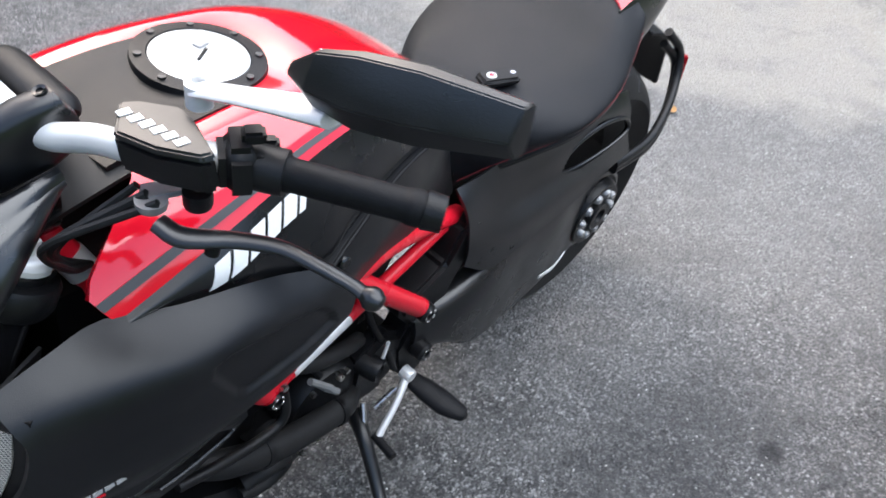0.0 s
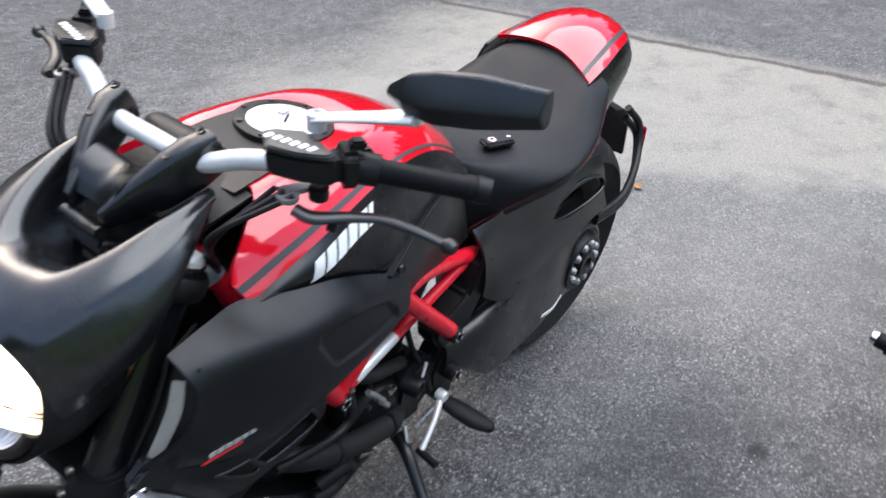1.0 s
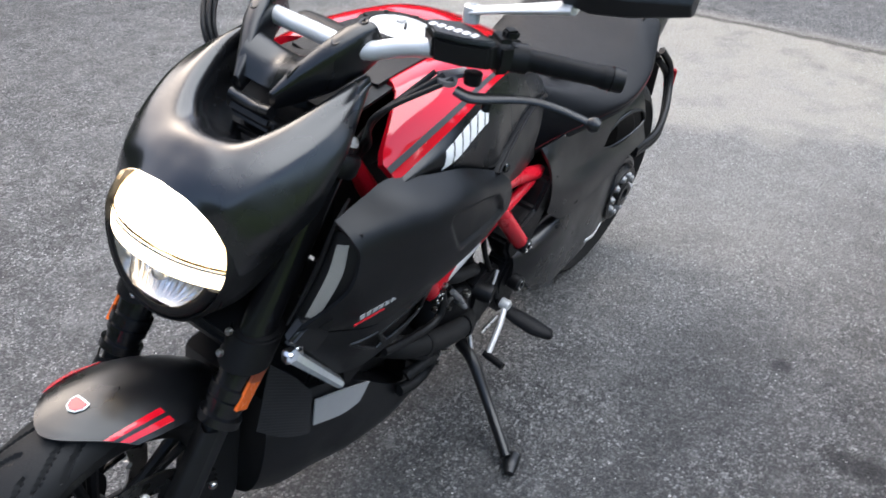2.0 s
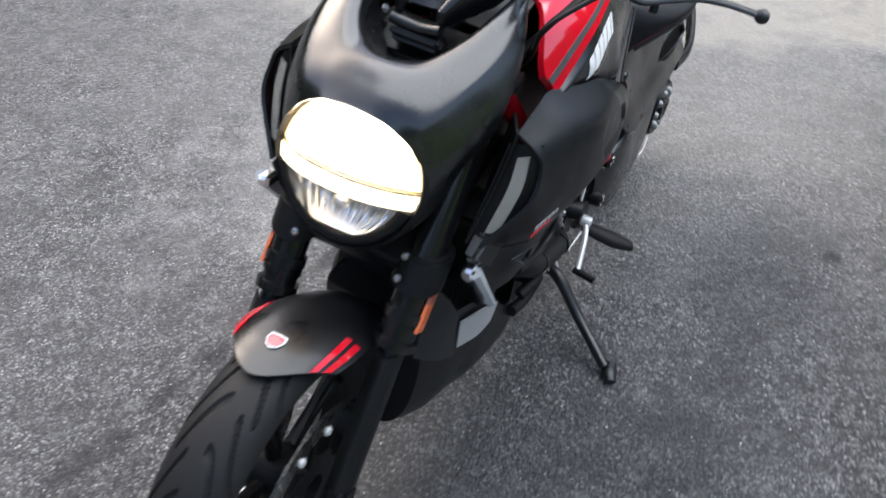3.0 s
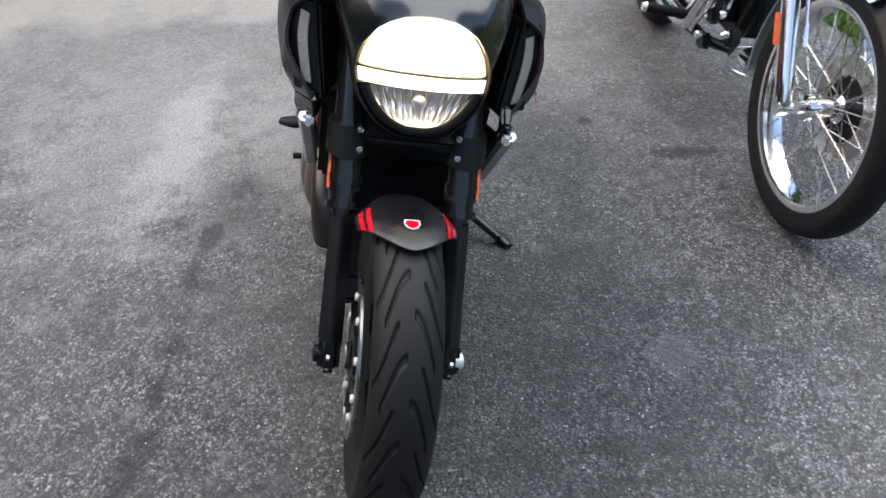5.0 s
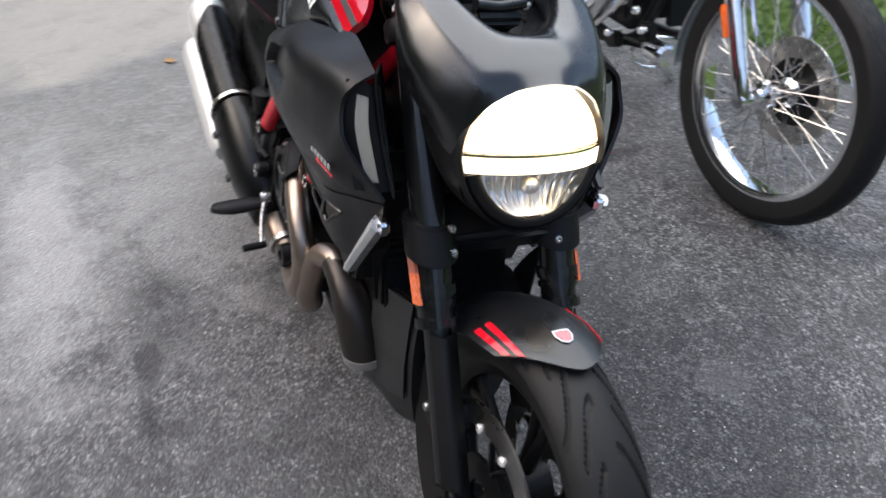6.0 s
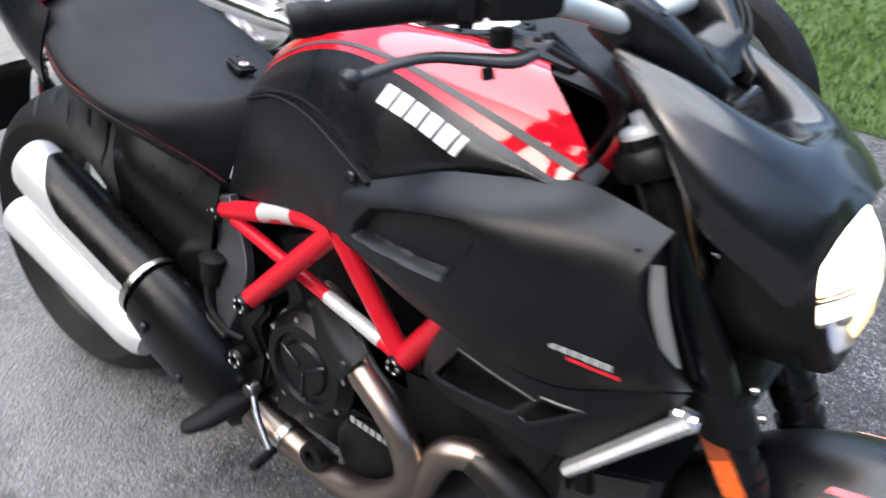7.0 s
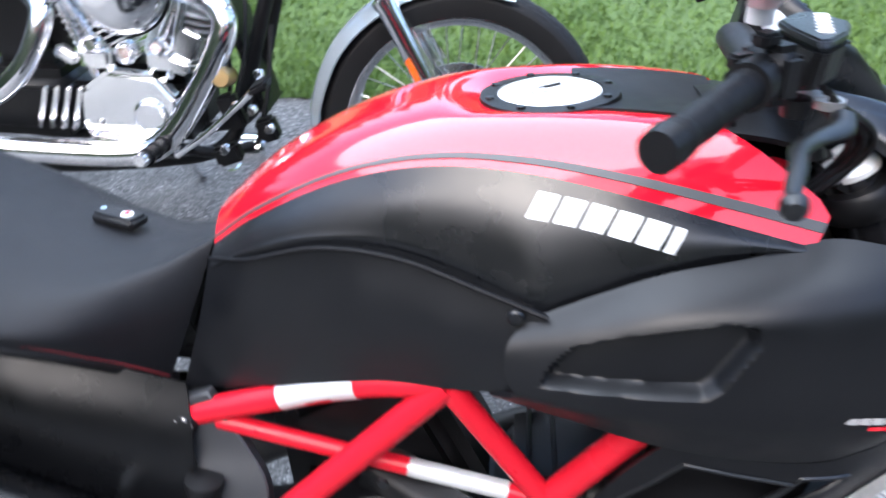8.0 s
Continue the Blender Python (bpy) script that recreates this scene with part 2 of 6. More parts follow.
def woven(name, wire, gap, pitch):
    """A woven wire surface: crossing wires with dark gaps."""
    m = material(name, gap, 0.5)
    n, l = m.node_tree.nodes, m.node_tree.links
    tc = n.new("ShaderNodeTexCoord")
    xyz = n.new("ShaderNodeSeparateXYZ")
    l.new(tc.outputs["Object"], xyz.inputs[0])

    def calc(op, a, b=0.0):
        x = n.new("ShaderNodeMath")
        x.operation = op
        for k, v in enumerate((a, b)):
            if isinstance(v, float):
                x.inputs[k].default_value = v
            else:
                l.new(v, x.inputs[k])
        return x.outputs[0]

    across = calc("ADD", xyz.outputs["Y"], calc("MULTIPLY", xyz.outputs["X"], 0.8))
    a = calc("ABSOLUTE", calc("SINE", calc("MULTIPLY", calc("ADD", xyz.outputs["Z"], across), math.pi / pitch)))
    b = calc("ABSOLUTE", calc("SINE", calc("MULTIPLY", calc("SUBTRACT", xyz.outputs["Z"], across), math.pi / pitch)))
    f = calc("LESS_THAN", calc("MINIMUM", a, b), 0.45)
    mix = n.new("ShaderNodeMix")
    mix.data_type = "RGBA"
    mix.inputs["A"].default_value, mix.inputs["B"].default_value = (*gap, 1), (*wire, 1)
    l.new(f, mix.inputs["Factor"])
    l.new(mix.outputs["Result"], n["Principled BSDF"].inputs["Base Color"])
    return m


MESH = woven("grey_wire_mesh", (0.42, 0.4, 0.355), (0.06, 0.058, 0.054), 0.0036)
COMB = woven("dark_honeycomb_plastic", (0.036, 0.036, 0.039), (0.005, 0.005, 0.005), 0.007)


def ground_material():
    """Worn asphalt: pale stone chips in dark binder, dusty patches, damp stains, painted shade by the motorcycle and a
    sandy apron at the road's edge.
    """
    m = bpy.data.materials.new("worn_asphalt")
    m.use_nodes = True
    n, l = m.node_tree.nodes, m.node_tree.links
    p = n["Principled BSDF"]
    tc = n.new("ShaderNodeTexCoord")

    def noise_at(scale, detail=3, rough=0.6):
        t = n.new("ShaderNodeTexNoise")
        t.inputs["Scale"].default_value, t.inputs["Detail"].default_value, t.inputs["Roughness"].default_value = scale, detail, rough
        l.new(tc.outputs["Object"], t.inputs["Vector"])
        return t.outputs["Fac"]

    def ranged(x, a, b, lo=0.0, hi=1.0):
        r = n.new("ShaderNodeMapRange")
        r.inputs["From Min"].default_value, r.inputs["From Max"].default_value = a, b
        r.inputs["To Min"].default_value, r.inputs["To Max"].default_value = lo, hi
        l.new(x, r.inputs["Value"])
        return r.outputs[0]

    def mixed(f, a, b):
        x = n.new("ShaderNodeMix")
        x.data_type = "RGBA"
        for key, v in (("A", a), ("B", b)):
            if isinstance(v, tuple):
                x.inputs[key].default_value = (*v, 1)
            else:
                l.new(v, x.inputs[key])
        l.new(f, x.inputs["Factor"])
        return x.outputs["Result"]

    def maths(op, a, b):
        x = n.new("ShaderNodeMath")
        x.operation = op
        for k, v in enumerate((a, b)):
            if isinstance(v, (int, float)):
                x.inputs[k].default_value = v
            else:
                l.new(v, x.inputs[k])
        return x.outputs[0]

    def chip_layer(scale):
        v = n.new("ShaderNodeTexVoronoi")
        v.inputs["Scale"].default_value = scale
        l.new(tc.outputs["Object"], v.inputs["Vector"])
        c = n.new("ShaderNodeSeparateColor")
        l.new(v.outputs["Color"], c.inputs[0])
        return v, c

    # two sizes of stone chip in a dark binder
    chips, tone = chip_layer(125)
    small, fine = chip_layer(240)
    binder = mixed(ranged(noise_at(190, 3, 0.75), 0.4, 0.6), (0.016, 0.016, 0.018), (0.085, 0.085, 0.088))
    stone = mixed(maths("POWER", tone.outputs[0], 3.2), (0.045, 0.045, 0.047), (0.66, 0.655, 0.65))
    base = mixed(ranged(chips.outputs["Distance"], 0.62, 0.4), binder, stone)
    speck = mixed(maths("POWER", fine.outputs[0], 3.0), (0.03, 0.03, 0.032), (0.5, 0.497, 0.49))
    base = mixed(ranged(noise_at(34, 4, 0.7), 0.42, 0.58, 0.12, 0.8), base, speck)
    # clotted binder, and scuffed patches where the stones lie bare
    base = mixed(ranged(noise_at(48, 4, 0.75), 0.5, 0.6, 0.0, 0.7), base, (0.022, 0.022, 0.024))
    base = mixed(ranged(noise_at(70, 4, 0.8), 0.58, 0.66, 0.0, 0.8), base, (0.5, 0.495, 0.49))
    base = mixed(ranged(noise_at(9, 6, 0.75), 0.47, 0.63, 0.0, 0.62), base, (0.026, 0.026, 0.028))
    base = mixed(ranged(noise_at(14, 6, 0.75), 0.54, 0.68, 0.0, 0.4), base, (0.33, 0.327, 0.323))
    dust = ranged(noise_at(1.3, 6, 0.65), 0.42, 0.68, 0.0, 0.3)
    base = mixed(dust, base, (0.24, 0.237, 0.235))
    damp = ranged(noise_at(2.6, 8, 0.75), 0.5, 0.62, 0.0, 0.5)
    base = mixed(damp, base, (0.03, 0.03, 0.032))
    # sandy apron: a band across the drive behind the motorcycle
    xyz = n.new("ShaderNodeSeparateXYZ")
    l.new(tc.outputs["Object"], xyz.inputs[0])
    wob = maths("MULTIPLY", maths("SUBTRACT", noise_at(1.1, 6), 0.5), 1.7)
    along = maths("ADD", xyz.outputs["X"], wob)
    lean = maths("ADD", along, maths("MULTIPLY", xyz.outputs["Y"], 0.22))
    band = maths("MULTIPLY", ranged(lean, -1.22, -1.42), maths("MULTIPLY", ranged(xyz.outputs["X"], -2.95, -2.75), ranged(maths("ADD", xyz.outputs["Y"], wob), -2.5, -1.75)))
    sand = mixed(ranged(noise_at(90, 3), 0.3, 0.7), (0.3, 0.275, 0.23), (0.5, 0.47, 0.41))
    base = mixed(maths("MULTIPLY", band, ranged(noise_at(5, 4), 0.25, 0.5, 0.25, 0.72)), base, sand)
    # a pale worn patch and a dark drip trail beside the motorcycle, and painted shade
    def blot(cx, cy, rx, ry, wobble):
        dx = maths("DIVIDE", maths("SUBTRACT", xyz.outputs["X"], cx), rx)
        dy = maths("DIVIDE", maths("SUBTRACT", xyz.outputs["Y"], cy), ry)
        d = maths("SQRT", maths("ADD", maths("MULTIPLY", dx, dx), maths("MULTIPLY", dy, dy)), 0)
        return ranged(maths("ADD", d, maths("MULTIPLY", maths("SUBTRACT", noise_at(6, 6, 0.7), 0.5), wobble)), 1.1, 0.5)

    grain = ranged(noise_at(150, 4, 0.8), 0.38, 0.62)
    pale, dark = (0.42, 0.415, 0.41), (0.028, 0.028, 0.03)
    # the broad dark blots at y 0.45 and 0.6 mix damp stain with painted shade
    for cx, cy, rx, ry, wobble, amount, tint in (
            (-1.0, -0.5, 1.7, 2.2, 1.2, 0.4, (0.3, 0.295, 0.285)), (1.9, -0.3, 0.6, 0.6, 1.6, 0.16, dark), (1.35, 0.45, 0.75, 0.5, 2.0, 0.5, dark),
            (0.3, 0.6, 0.45, 0.2, 2.4, 0.4, dark), (0.08, -0.66, 0.6, 0.12, 2.4, 0.56, pale), (0.45, -0.4, 0.2, 0.1, 4.5, 0.72, dark), (0.1, -0.8, 0.9, 0.5, 2.5, 0.22, pale), (0.08, -0.22, 0.55, 0.26, 2.6, 0.34, pale),
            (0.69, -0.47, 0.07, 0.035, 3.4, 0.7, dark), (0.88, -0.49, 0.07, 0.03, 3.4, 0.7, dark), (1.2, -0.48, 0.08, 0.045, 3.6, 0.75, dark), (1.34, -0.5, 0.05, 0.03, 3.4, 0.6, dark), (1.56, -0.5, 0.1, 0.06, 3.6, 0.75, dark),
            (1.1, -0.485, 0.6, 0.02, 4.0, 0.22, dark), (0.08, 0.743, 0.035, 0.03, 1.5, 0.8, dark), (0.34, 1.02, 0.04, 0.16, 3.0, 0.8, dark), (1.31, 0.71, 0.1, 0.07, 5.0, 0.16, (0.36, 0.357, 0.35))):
        if tint != dark:
            tint = mixed(grain, tuple(c * 0.4 for c in tint), tuple(c * 1.6 for c in tint))
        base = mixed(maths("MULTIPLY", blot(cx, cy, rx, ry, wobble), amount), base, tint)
    # the joint with the road behind, with darker asphalt beyond it
    joint = maths("ADD", xyz.outputs["X"], maths("MULTIPLY", maths("SUBTRACT", noise_at(2.5, 5), 0.5), 0.16))
    base = mixed(maths("MULTIPLY", ranged(maths("ABSOLUTE", maths("ADD", joint, 2.79), 0), 0.045, 0.015), 0.85), base, (0.05, 0.042, 0.035))
    l.new(base, p.inputs["Base Color"])
    l.new(ranged(tone.outputs[1], 0, 1, 0.45, 0.75), p.inputs["Roughness"])
    b = n.new("ShaderNodeBump")
    b.inputs["Strength"].default_value, b.inputs["Distance"].default_value = 1.0, 0.005
    l.new(maths("ADD", maths("MULTIPLY", chips.outputs["Distance"], -1.4), maths("MULTIPLY", noise_at(220, 3, 0.7), 1.6)), b.inputs["Height"])
    l.new(b.outputs[0], p.inputs["Normal"])
    return m


ASPHALT = ground_material()
SOIL = material("lawn_soil", (0.05, 0.085, 0.02), 0.9, second=(0.085, 0.14, 0.035), scale=25, bump=0.6, bump_scale=120)


def leaf_material(name, low, high):
    m = bpy.data.materials.new(name)
    m.use_nodes = True
    n, l = m.node_tree.nodes, m.node_tree.links
    p = n["Principled BSDF"]
    g = n.new("ShaderNodeNewGeometry")
    x = n.new("ShaderNodeMix")
    x.data_type = "RGBA"
    x.inputs["A"].default_value, x.inputs["B"].default_value = (*low, 1), (*high, 1)
    l.new(g.outputs["Random Per Island"], x.inputs["Factor"])
    l.new(x.outputs["Result"], p.inputs["Base Color"])
    p.inputs["Roughness"].default_value = 0.6
    p.inputs["Transmission Weight"].default_value = 0.0
    return m


GRASS = leaf_material("grass_blades", (0.03, 0.075, 0.01), (0.125, 0.205, 0.03))

# ---- the ground ----
gx = np.r_[-400, -60, -12, np.linspace(-6, 6, 25), 12, 60, 400]
gy = np.r_[-400, -60, -12, np.linspace(-6, 2.0, 17), 2.05, 12, 60, 400]
verts = [(x, y, 0.0) for x in gx for y in gy]
ground = new("ground", mesh_of("ground", (np.array(verts), quads(len(gx), len(gy))), ASPHALT))
tagged(ground, "worn grey asphalt drive with stone chips and sandy patches", "ground", kind="structure")


def lawn_edge(x):
    return 2.0 + 0.05 * math.sin(2.1 * x + 0.4) + 0.025 * math.sin(7.3 * x) + 0.012 * math.sin(19 * x)


lx = np.r_[-300, -40, -10, np.linspace(-6, 6, 97), 10, 40, 300]
ly = [0.0, 0.015, 0.05, 0.15, 0.6, 2.0, 6.0, 40.0, 300.0]
lv = [(x, lawn_edge(x) + d, 0.003 + 0.03 * min(1, d / 0.15)) for x in lx for d in ly]
lawn = new("lawn", mesh_of("lawn", (np.array(lv), quads(len(lx), len(ly))), SOIL))
tagged(lawn, "lawn soil beside the asphalt drive", "lawn", kind="structure")


def grass_blades():
    rng = np.random.default_rng(4)
    v, f = [], []
    count = 60000
    px = rng.uniform(-2.6, 4.2, count)
    pd = np.abs(rng.normal(0, 1, count)) ** 1.3 * 1.0 - 0.012
    for x, d in zip(px, pd):
        y = lawn_edge(x) + d
        z = 0.003 + 0.03 * min(1, max(0, d) / 0.15)
        h = rng.uniform(0.02, 0.055) * (0.75 + 0.25 * math.sin(5 * x) * math.sin(4 * y))
        a, lean = rng.uniform(0, 6.28), rng.uniform(0.1, 0.9) * h
        w = rng.uniform(0.0016, 0.0032) * (1 + 0.5 * d)
        c, s = math.cos(a), math.sin(a)
        k = len(v)
        v += [(x - w * s, y + w * c, z), (x + w * s, y - w * c, z), (x + 0.5 * lean * c + 0.7 * w * s, y + 0.5 * lean * s - 0.7 * w * c, z + 0.65 * h), (x + lean * c, y + lean * s, z + h)]
        f += [(k, k + 1, k + 2), (k, k + 2, k + 3)]
    me = bpy.data.meshes.new("grass")
    me.from_pydata(v, [], f)
    me.materials.append(GRASS)
    return tagged(new("grass", me), "short green lawn grass", "grass", kind="stuff")


grass_blades()

# ---- the sport motorcycle: x ahead, y to its left, z up; it leans on its stand ----
LEAN_DEG = 9.48
moto = thing("motorcycle", "red and matt black motorcycle leaning on its stand, headlamp lit", "motorcycle", pose(0, 0, 0.001, -LEAN_DEG))
RAKE = radians(28)
HEAD = Vector((1.72, 0, 0))
STEER = Matrix.Translation(HEAD) @ Matrix.Rotation(radians(2.05), 4, Vector((-math.sin(RAKE), 0, math.cos(RAKE)))) @ Matrix.Translation(-HEAD)
FRONT, REAR = (1.59, 0.0, 0.293), (0.0, -0.012, 0.322)


# wheels
def tyre_shape(radius, width, seg, grooves):
    """A tyre round the y axis; grooves(angle, across) is the depth cut there."""
    half, v = width / 2, []
    side = 0.42 * width if width < 0.2 else 0.36 * width
    prof = [(1.0 * math.sin(a), math.cos(a)) for a in np.linspace(-1.35, 1.35, 53)]
    ys = [half * s / math.sin(1.35) for s, _ in prof]
    rs = [radius - side * 0.95 * (1 - c) for _, c in prof]
    inner = [(radius - 0.082 if width < 0.2 else radius - 0.105)]
    for k in range(seg):
        a = 2 * math.pi * k / seg
        for y, r in zip(ys, rs):
            r -= grooves(a, y / half)
            v.append((r * math.cos(a), y, r * math.sin(a)))
        for y in (half * 0.72, -half * 0.72):
            v.append((inner[0] * math.cos(a), y, inner[0] * math.sin(a)))
    return np.array(v), quads(seg, len(ys) + 2, ring=True, loop=True)


def slanted_grooves(count, slope, depth):
    def cut(a, t):
        s = abs(t)
        if not 0.06 < s < 0.93:
            return 0.0
        # a long swept groove from the middle to the shoulder, with a kink, and a short one between
        u = (a * count / (2 * math.pi) + slope * s + (0.5 if t > 0 else 0.0)) % 1.0
        lane = 0.5 + 0.13 * math.sin(5 * s)
        long_one = 0.075 - abs(u - lane) if s < 0.7 else 0.0
        short_one = 0.065 - abs((u + 0.47) % 1.0 - lane) if 0.34 < s else 0.0
        return depth * min(1.0, max(0.0, long_one, short_one) / 0.03)
    return cut


def wheel(name, label, centre, radius, width, m, grooves, spokes, rim_r):
    place = m @ Matrix.Translation(centre)
    tyre = part(name, tyre_shape(radius, width, 600, grooves), RUBBER, moto, label, place, angle=25)
    w = width * 0.36
    rim = join(lathe([(rim_r, -w), (rim_r + 0.008, -w), (rim_r + 0.008, -w + 0.012), (rim_r - 0.018, -w * 0.6), (rim_r - 0.02, w * 0.6), (rim_r + 0.008, w - 0.012), (rim_r + 0.008, w), (rim_r, w), (rim_r - 0.03, w * 0.55), (rim_r - 0.03, -w * 0.55)], 64, closed=True),
               lathe([(0.02, -w * 0.9), (0.045, -w * 0.9), (0.05, 0), (0.045, w * 0.9), (0.02, w * 0.9)], 24))
    part("rim", rim, DEEP, tyre, "black cast alloy rim", place)
    for k in range(spokes):
        a = 2 * math.pi * k / spokes + 0.2
        for da in (-0.11, 0.11):
            s = tube([(0.04 * math.cos(a), 0, 0.04 * math.sin(a)), (0.12 * math.cos(a + da * 0.8), 0, 0.12 * math.sin(a + da * 0.8)), ((rim_r - 0.02) * math.cos(a + da), 0, (rim_r - 0.02) * math.sin(a + da))], [0.014, 0.009, 0.012], 8, 8)
            part("spoke", s, DEEP, tyre, m=place)
    return tyre


front = wheel("front_wheel", "front wheel with a grooved sport tyre", FRONT, 0.298, 0.12, STEER, slanted_grooves(13, 0.85, 0.005), 5, 0.216)
rear = wheel("rear_wheel", "wide rear wheel with a fat sport tyre", REAR, 0.324, 0.228, Matrix(), slanted_grooves(15, 0.6, 0.004), 5, 0.216)
for s in (-1, 1):
    at = STEER @ Matrix.Translation(FRONT) @ Matrix.Translation((0, s * 0.068, 0))
    holes = join(lathe([(0.118, -0.0025), (0.158, -0.0025), (0.158, 0.0025), (0.118, 0.0025)], 64, closed=True))
    d = part("brake_disc", holes, STEEL, front, "steel brake disc", at)
    part("disc_carrier", lathe([(0.03, -0.004), (0.07, -0.003), (0.07, 0.003), (0.03, 0.004)], 32, closed=True), DEEP, front, m=at)
    for k in range(5):
        a_ = 2 * math.pi * k / 5 + 0.1
        for d_ in (-0.22, 0.22):
            part("carrier_arm", tube([(0.065 * math.cos(a_), 0, 0.065 * math.sin(a_)), (0.116 * math.cos(a_ + d_), 0, 0.116 * math.sin(a_ + d_))], 0.006, 2, 8, 0.5), DEEP, front, m=at)
    for k in range(10):
        a_ = 2 * math.pi * k / 10
        part("disc_bobbin", disc((0.117 * math.cos(a_), s * 0.002, 0.117 * math.sin(a_)), (0, s, 0), [(0, 0.005), (0.006, 0.005), (0.008, 0.003), (0.008, -0.005), (0, -0.005)], 10), ALLOY, front, m=at)
    cal = block((0.11, 0.045, 0.06), Matrix.Translation((-0.115, s * 0.012, 0.075)) @ Matrix.Rotation(radians(-35), 4, "Y"), 0.012, 3)
    part("brake_caliper", cal, DEEP, front, "black radial brake caliper", at)
    for dz in (-0.015, 0.015):
        part("caliper_bolt", disc((-0.13 + dz, s * 0.036, 0.085 + dz), (0, s, 0), [(0, 0.006), (0.006, 0.006), (0.008, 0.003), (0.008, -0.004), (0, -0.004)], 10), STEEL, front, m=at)
    part("caliper_mark", block((0.045, 0.002, 0.008), Matrix.Translation((-0.105, s * 0.0352, 0.06)) @ Matrix.Rotation(radians(-35), 4, "Y"), 0), REDLENS, front, "red lettering mark", at)

# fork
ALONG = Vector((math.sin(RAKE), 0, -math.cos(RAKE)))
for s in (-1, 1):
    top = Vector((1.222, s * 0.11, 0.944))
    low = top + ALONG * 0.47
    foot = top + ALONG * 0.735
    leg = part("fork_leg", tube([top, low], 0.0285, 2, 24), FORK_BLACK, moto, "gloss black upside-down fork leg", STEER)
    for d0, d1, r in ((-0.012, 0.002, 0.0345), (-0.04, -0.03, 0.032), (-0.062, -0.045, 0.0335)):
        part("seal_ring", tube([low + ALONG * d0, low + ALONG * d1], r, 2, 24), FORK_BLACK, leg, m=STEER)
    part("fork_slider", tube([low, foot], [0.0215, 0.0215], 2, 20), SATIN, leg, "black fork slider", STEER)
    out = Vector((0.012, s * 0.006, 0))
    guard = sheet([[low + Vector((0.02, s * 0.02, 0.0)), foot + Vector((0.012, s * 0.024, 0.03))], [low + Vector((0.036, s * 0.004, 0)), foot + Vector((0.034, s * 0.006, 0.03))], [low + Vector((0.022, -s * 0.02, 0)), foot + Vector((0.02, -s * 0.016, 0.03))]], 9, 8, 0.003)
    part("fork_guard", guard, PLASTIC, leg, m=STEER)
    f = join(block((0.06, 0.042, 0.075), Matrix.Translation(foot + Vector((0.018, s * 0.004, 0.0))) @ Matrix.Rotation(radians(-28), 4, "Y"), 0.012, 3))
    part("fork_foot", f, DEEP, leg, m=STEER)
    for k in range(2):
        part("bolt", disc(foot + Vector((0.052 - 0.006 * k, s * 0.006, 0.016 - 0.03 * k)), (0.9, 0, -0.3), [(0, 0), (0.0055, 0), (0.0055, 0.006), (0.003, 0.008), (0, 0.008)], 8), STEEL, leg, m=STEER)
    part("axle_nut", disc((1.59, s * 0.128, 0.293), (0, s, 0), [(0, 0), (0.017, 0), (0.017, 0.014), (0.01, 0.017), (0, 0.012)], 18), ALLOY if s > 0 else DEEP, leg, "axle end", STEER)
    part("fork_cap", join(disc(top + ALONG * 0.004, -ALONG, [(0, 0), (0.03, 0), (0.03, 0.006), (0.026, 0.011), (0.018, 0.013), (0, 0.013)], 24), disc(top - ALONG * 0.008, -ALONG, [(0, 0), (0.013, 0), (0.012, 0.014), (0.005, 0.016), (0, 0.016)], 6)), ALLOY, leg, "silver fork cap", STEER)
    part("upper_fork_clamp", disc(top + ALONG * 0.052, -ALONG, [(0.029, 0), (0.041, 0.003), (0.044, 0.01), (0.044, 0.03), (0.04, 0.036), (0.029, 0.037)], 28), DEEP, leg, "black upper fork clamp", STEER)
    c = top + ALONG * 0.335
    cl = part("lower_fork_clamp", bevelled(loft([[(c + ALONG * h + Vector((math.cos(a) * 0.041, math.sin(a) * 0.041, 0)))[:] for a in np.linspace(0, 2 * math.pi, 20, endpoint=False)] for h in (-0.03, 0.03)]), 0.004), DEEP, moto, "black lower fork clamp", STEER)
    for h in (-0.016, 0.02):
        part("bolt", disc(c + ALONG * h + Vector((0.034, -s * 0.018, 0.012)), (0.9, -s * 0.2, 0.3), [(0, 0), (0.006, 0), (0.006, 0.006), (0.003, 0.007), (0, 0.005)], 10), STEEL, cl, m=STEER)
c = Vector((1.226, 0, 0.95)) + ALONG * 0.335
part("lower_yoke", block((0.09, 0.2, 0.055), Matrix.Translation(c + Vector((-0.02, 0, 0.0))) @ Matrix.Rotation(radians(28), 4, "Y"), 0.012, 3), DEEP, moto, m=STEER)
c = Vector((1.226, 0, 0.95)) + ALONG * 0.06
part("upper_yoke", block((0.09, 0.27, 0.032), Matrix.Translation(c + Vector((-0.02, 0, 0.02))) @ Matrix.Rotation(radians(28), 4, "Y"), 0.012, 3), DEEP, moto, m=STEER)
part("steering_head", tube([Vector((1.16, 0, 0.95)), Vector((1.16, 0, 0.95)) + ALONG * 0.3], 0.034, 2, 20), DEEP, moto, "black steering head")

# front mudguard: a skin round the tyre
def guard_row(deg, half, drop, sweep, lift=0.0):
    """A line across the mudguard: its sides hang lower and further back."""
    r = 0.298 + 0.014 + lift
    row = []
    for t in np.linspace(-1, 1, 9):
        a = radians(deg + sweep * abs(t) ** 1.8)
        rr = r - drop * abs(t) ** 2.6
        row.append((1.59 + rr * math.cos(a), half * t, 0.293 + rr * math.sin(a)))
    return row


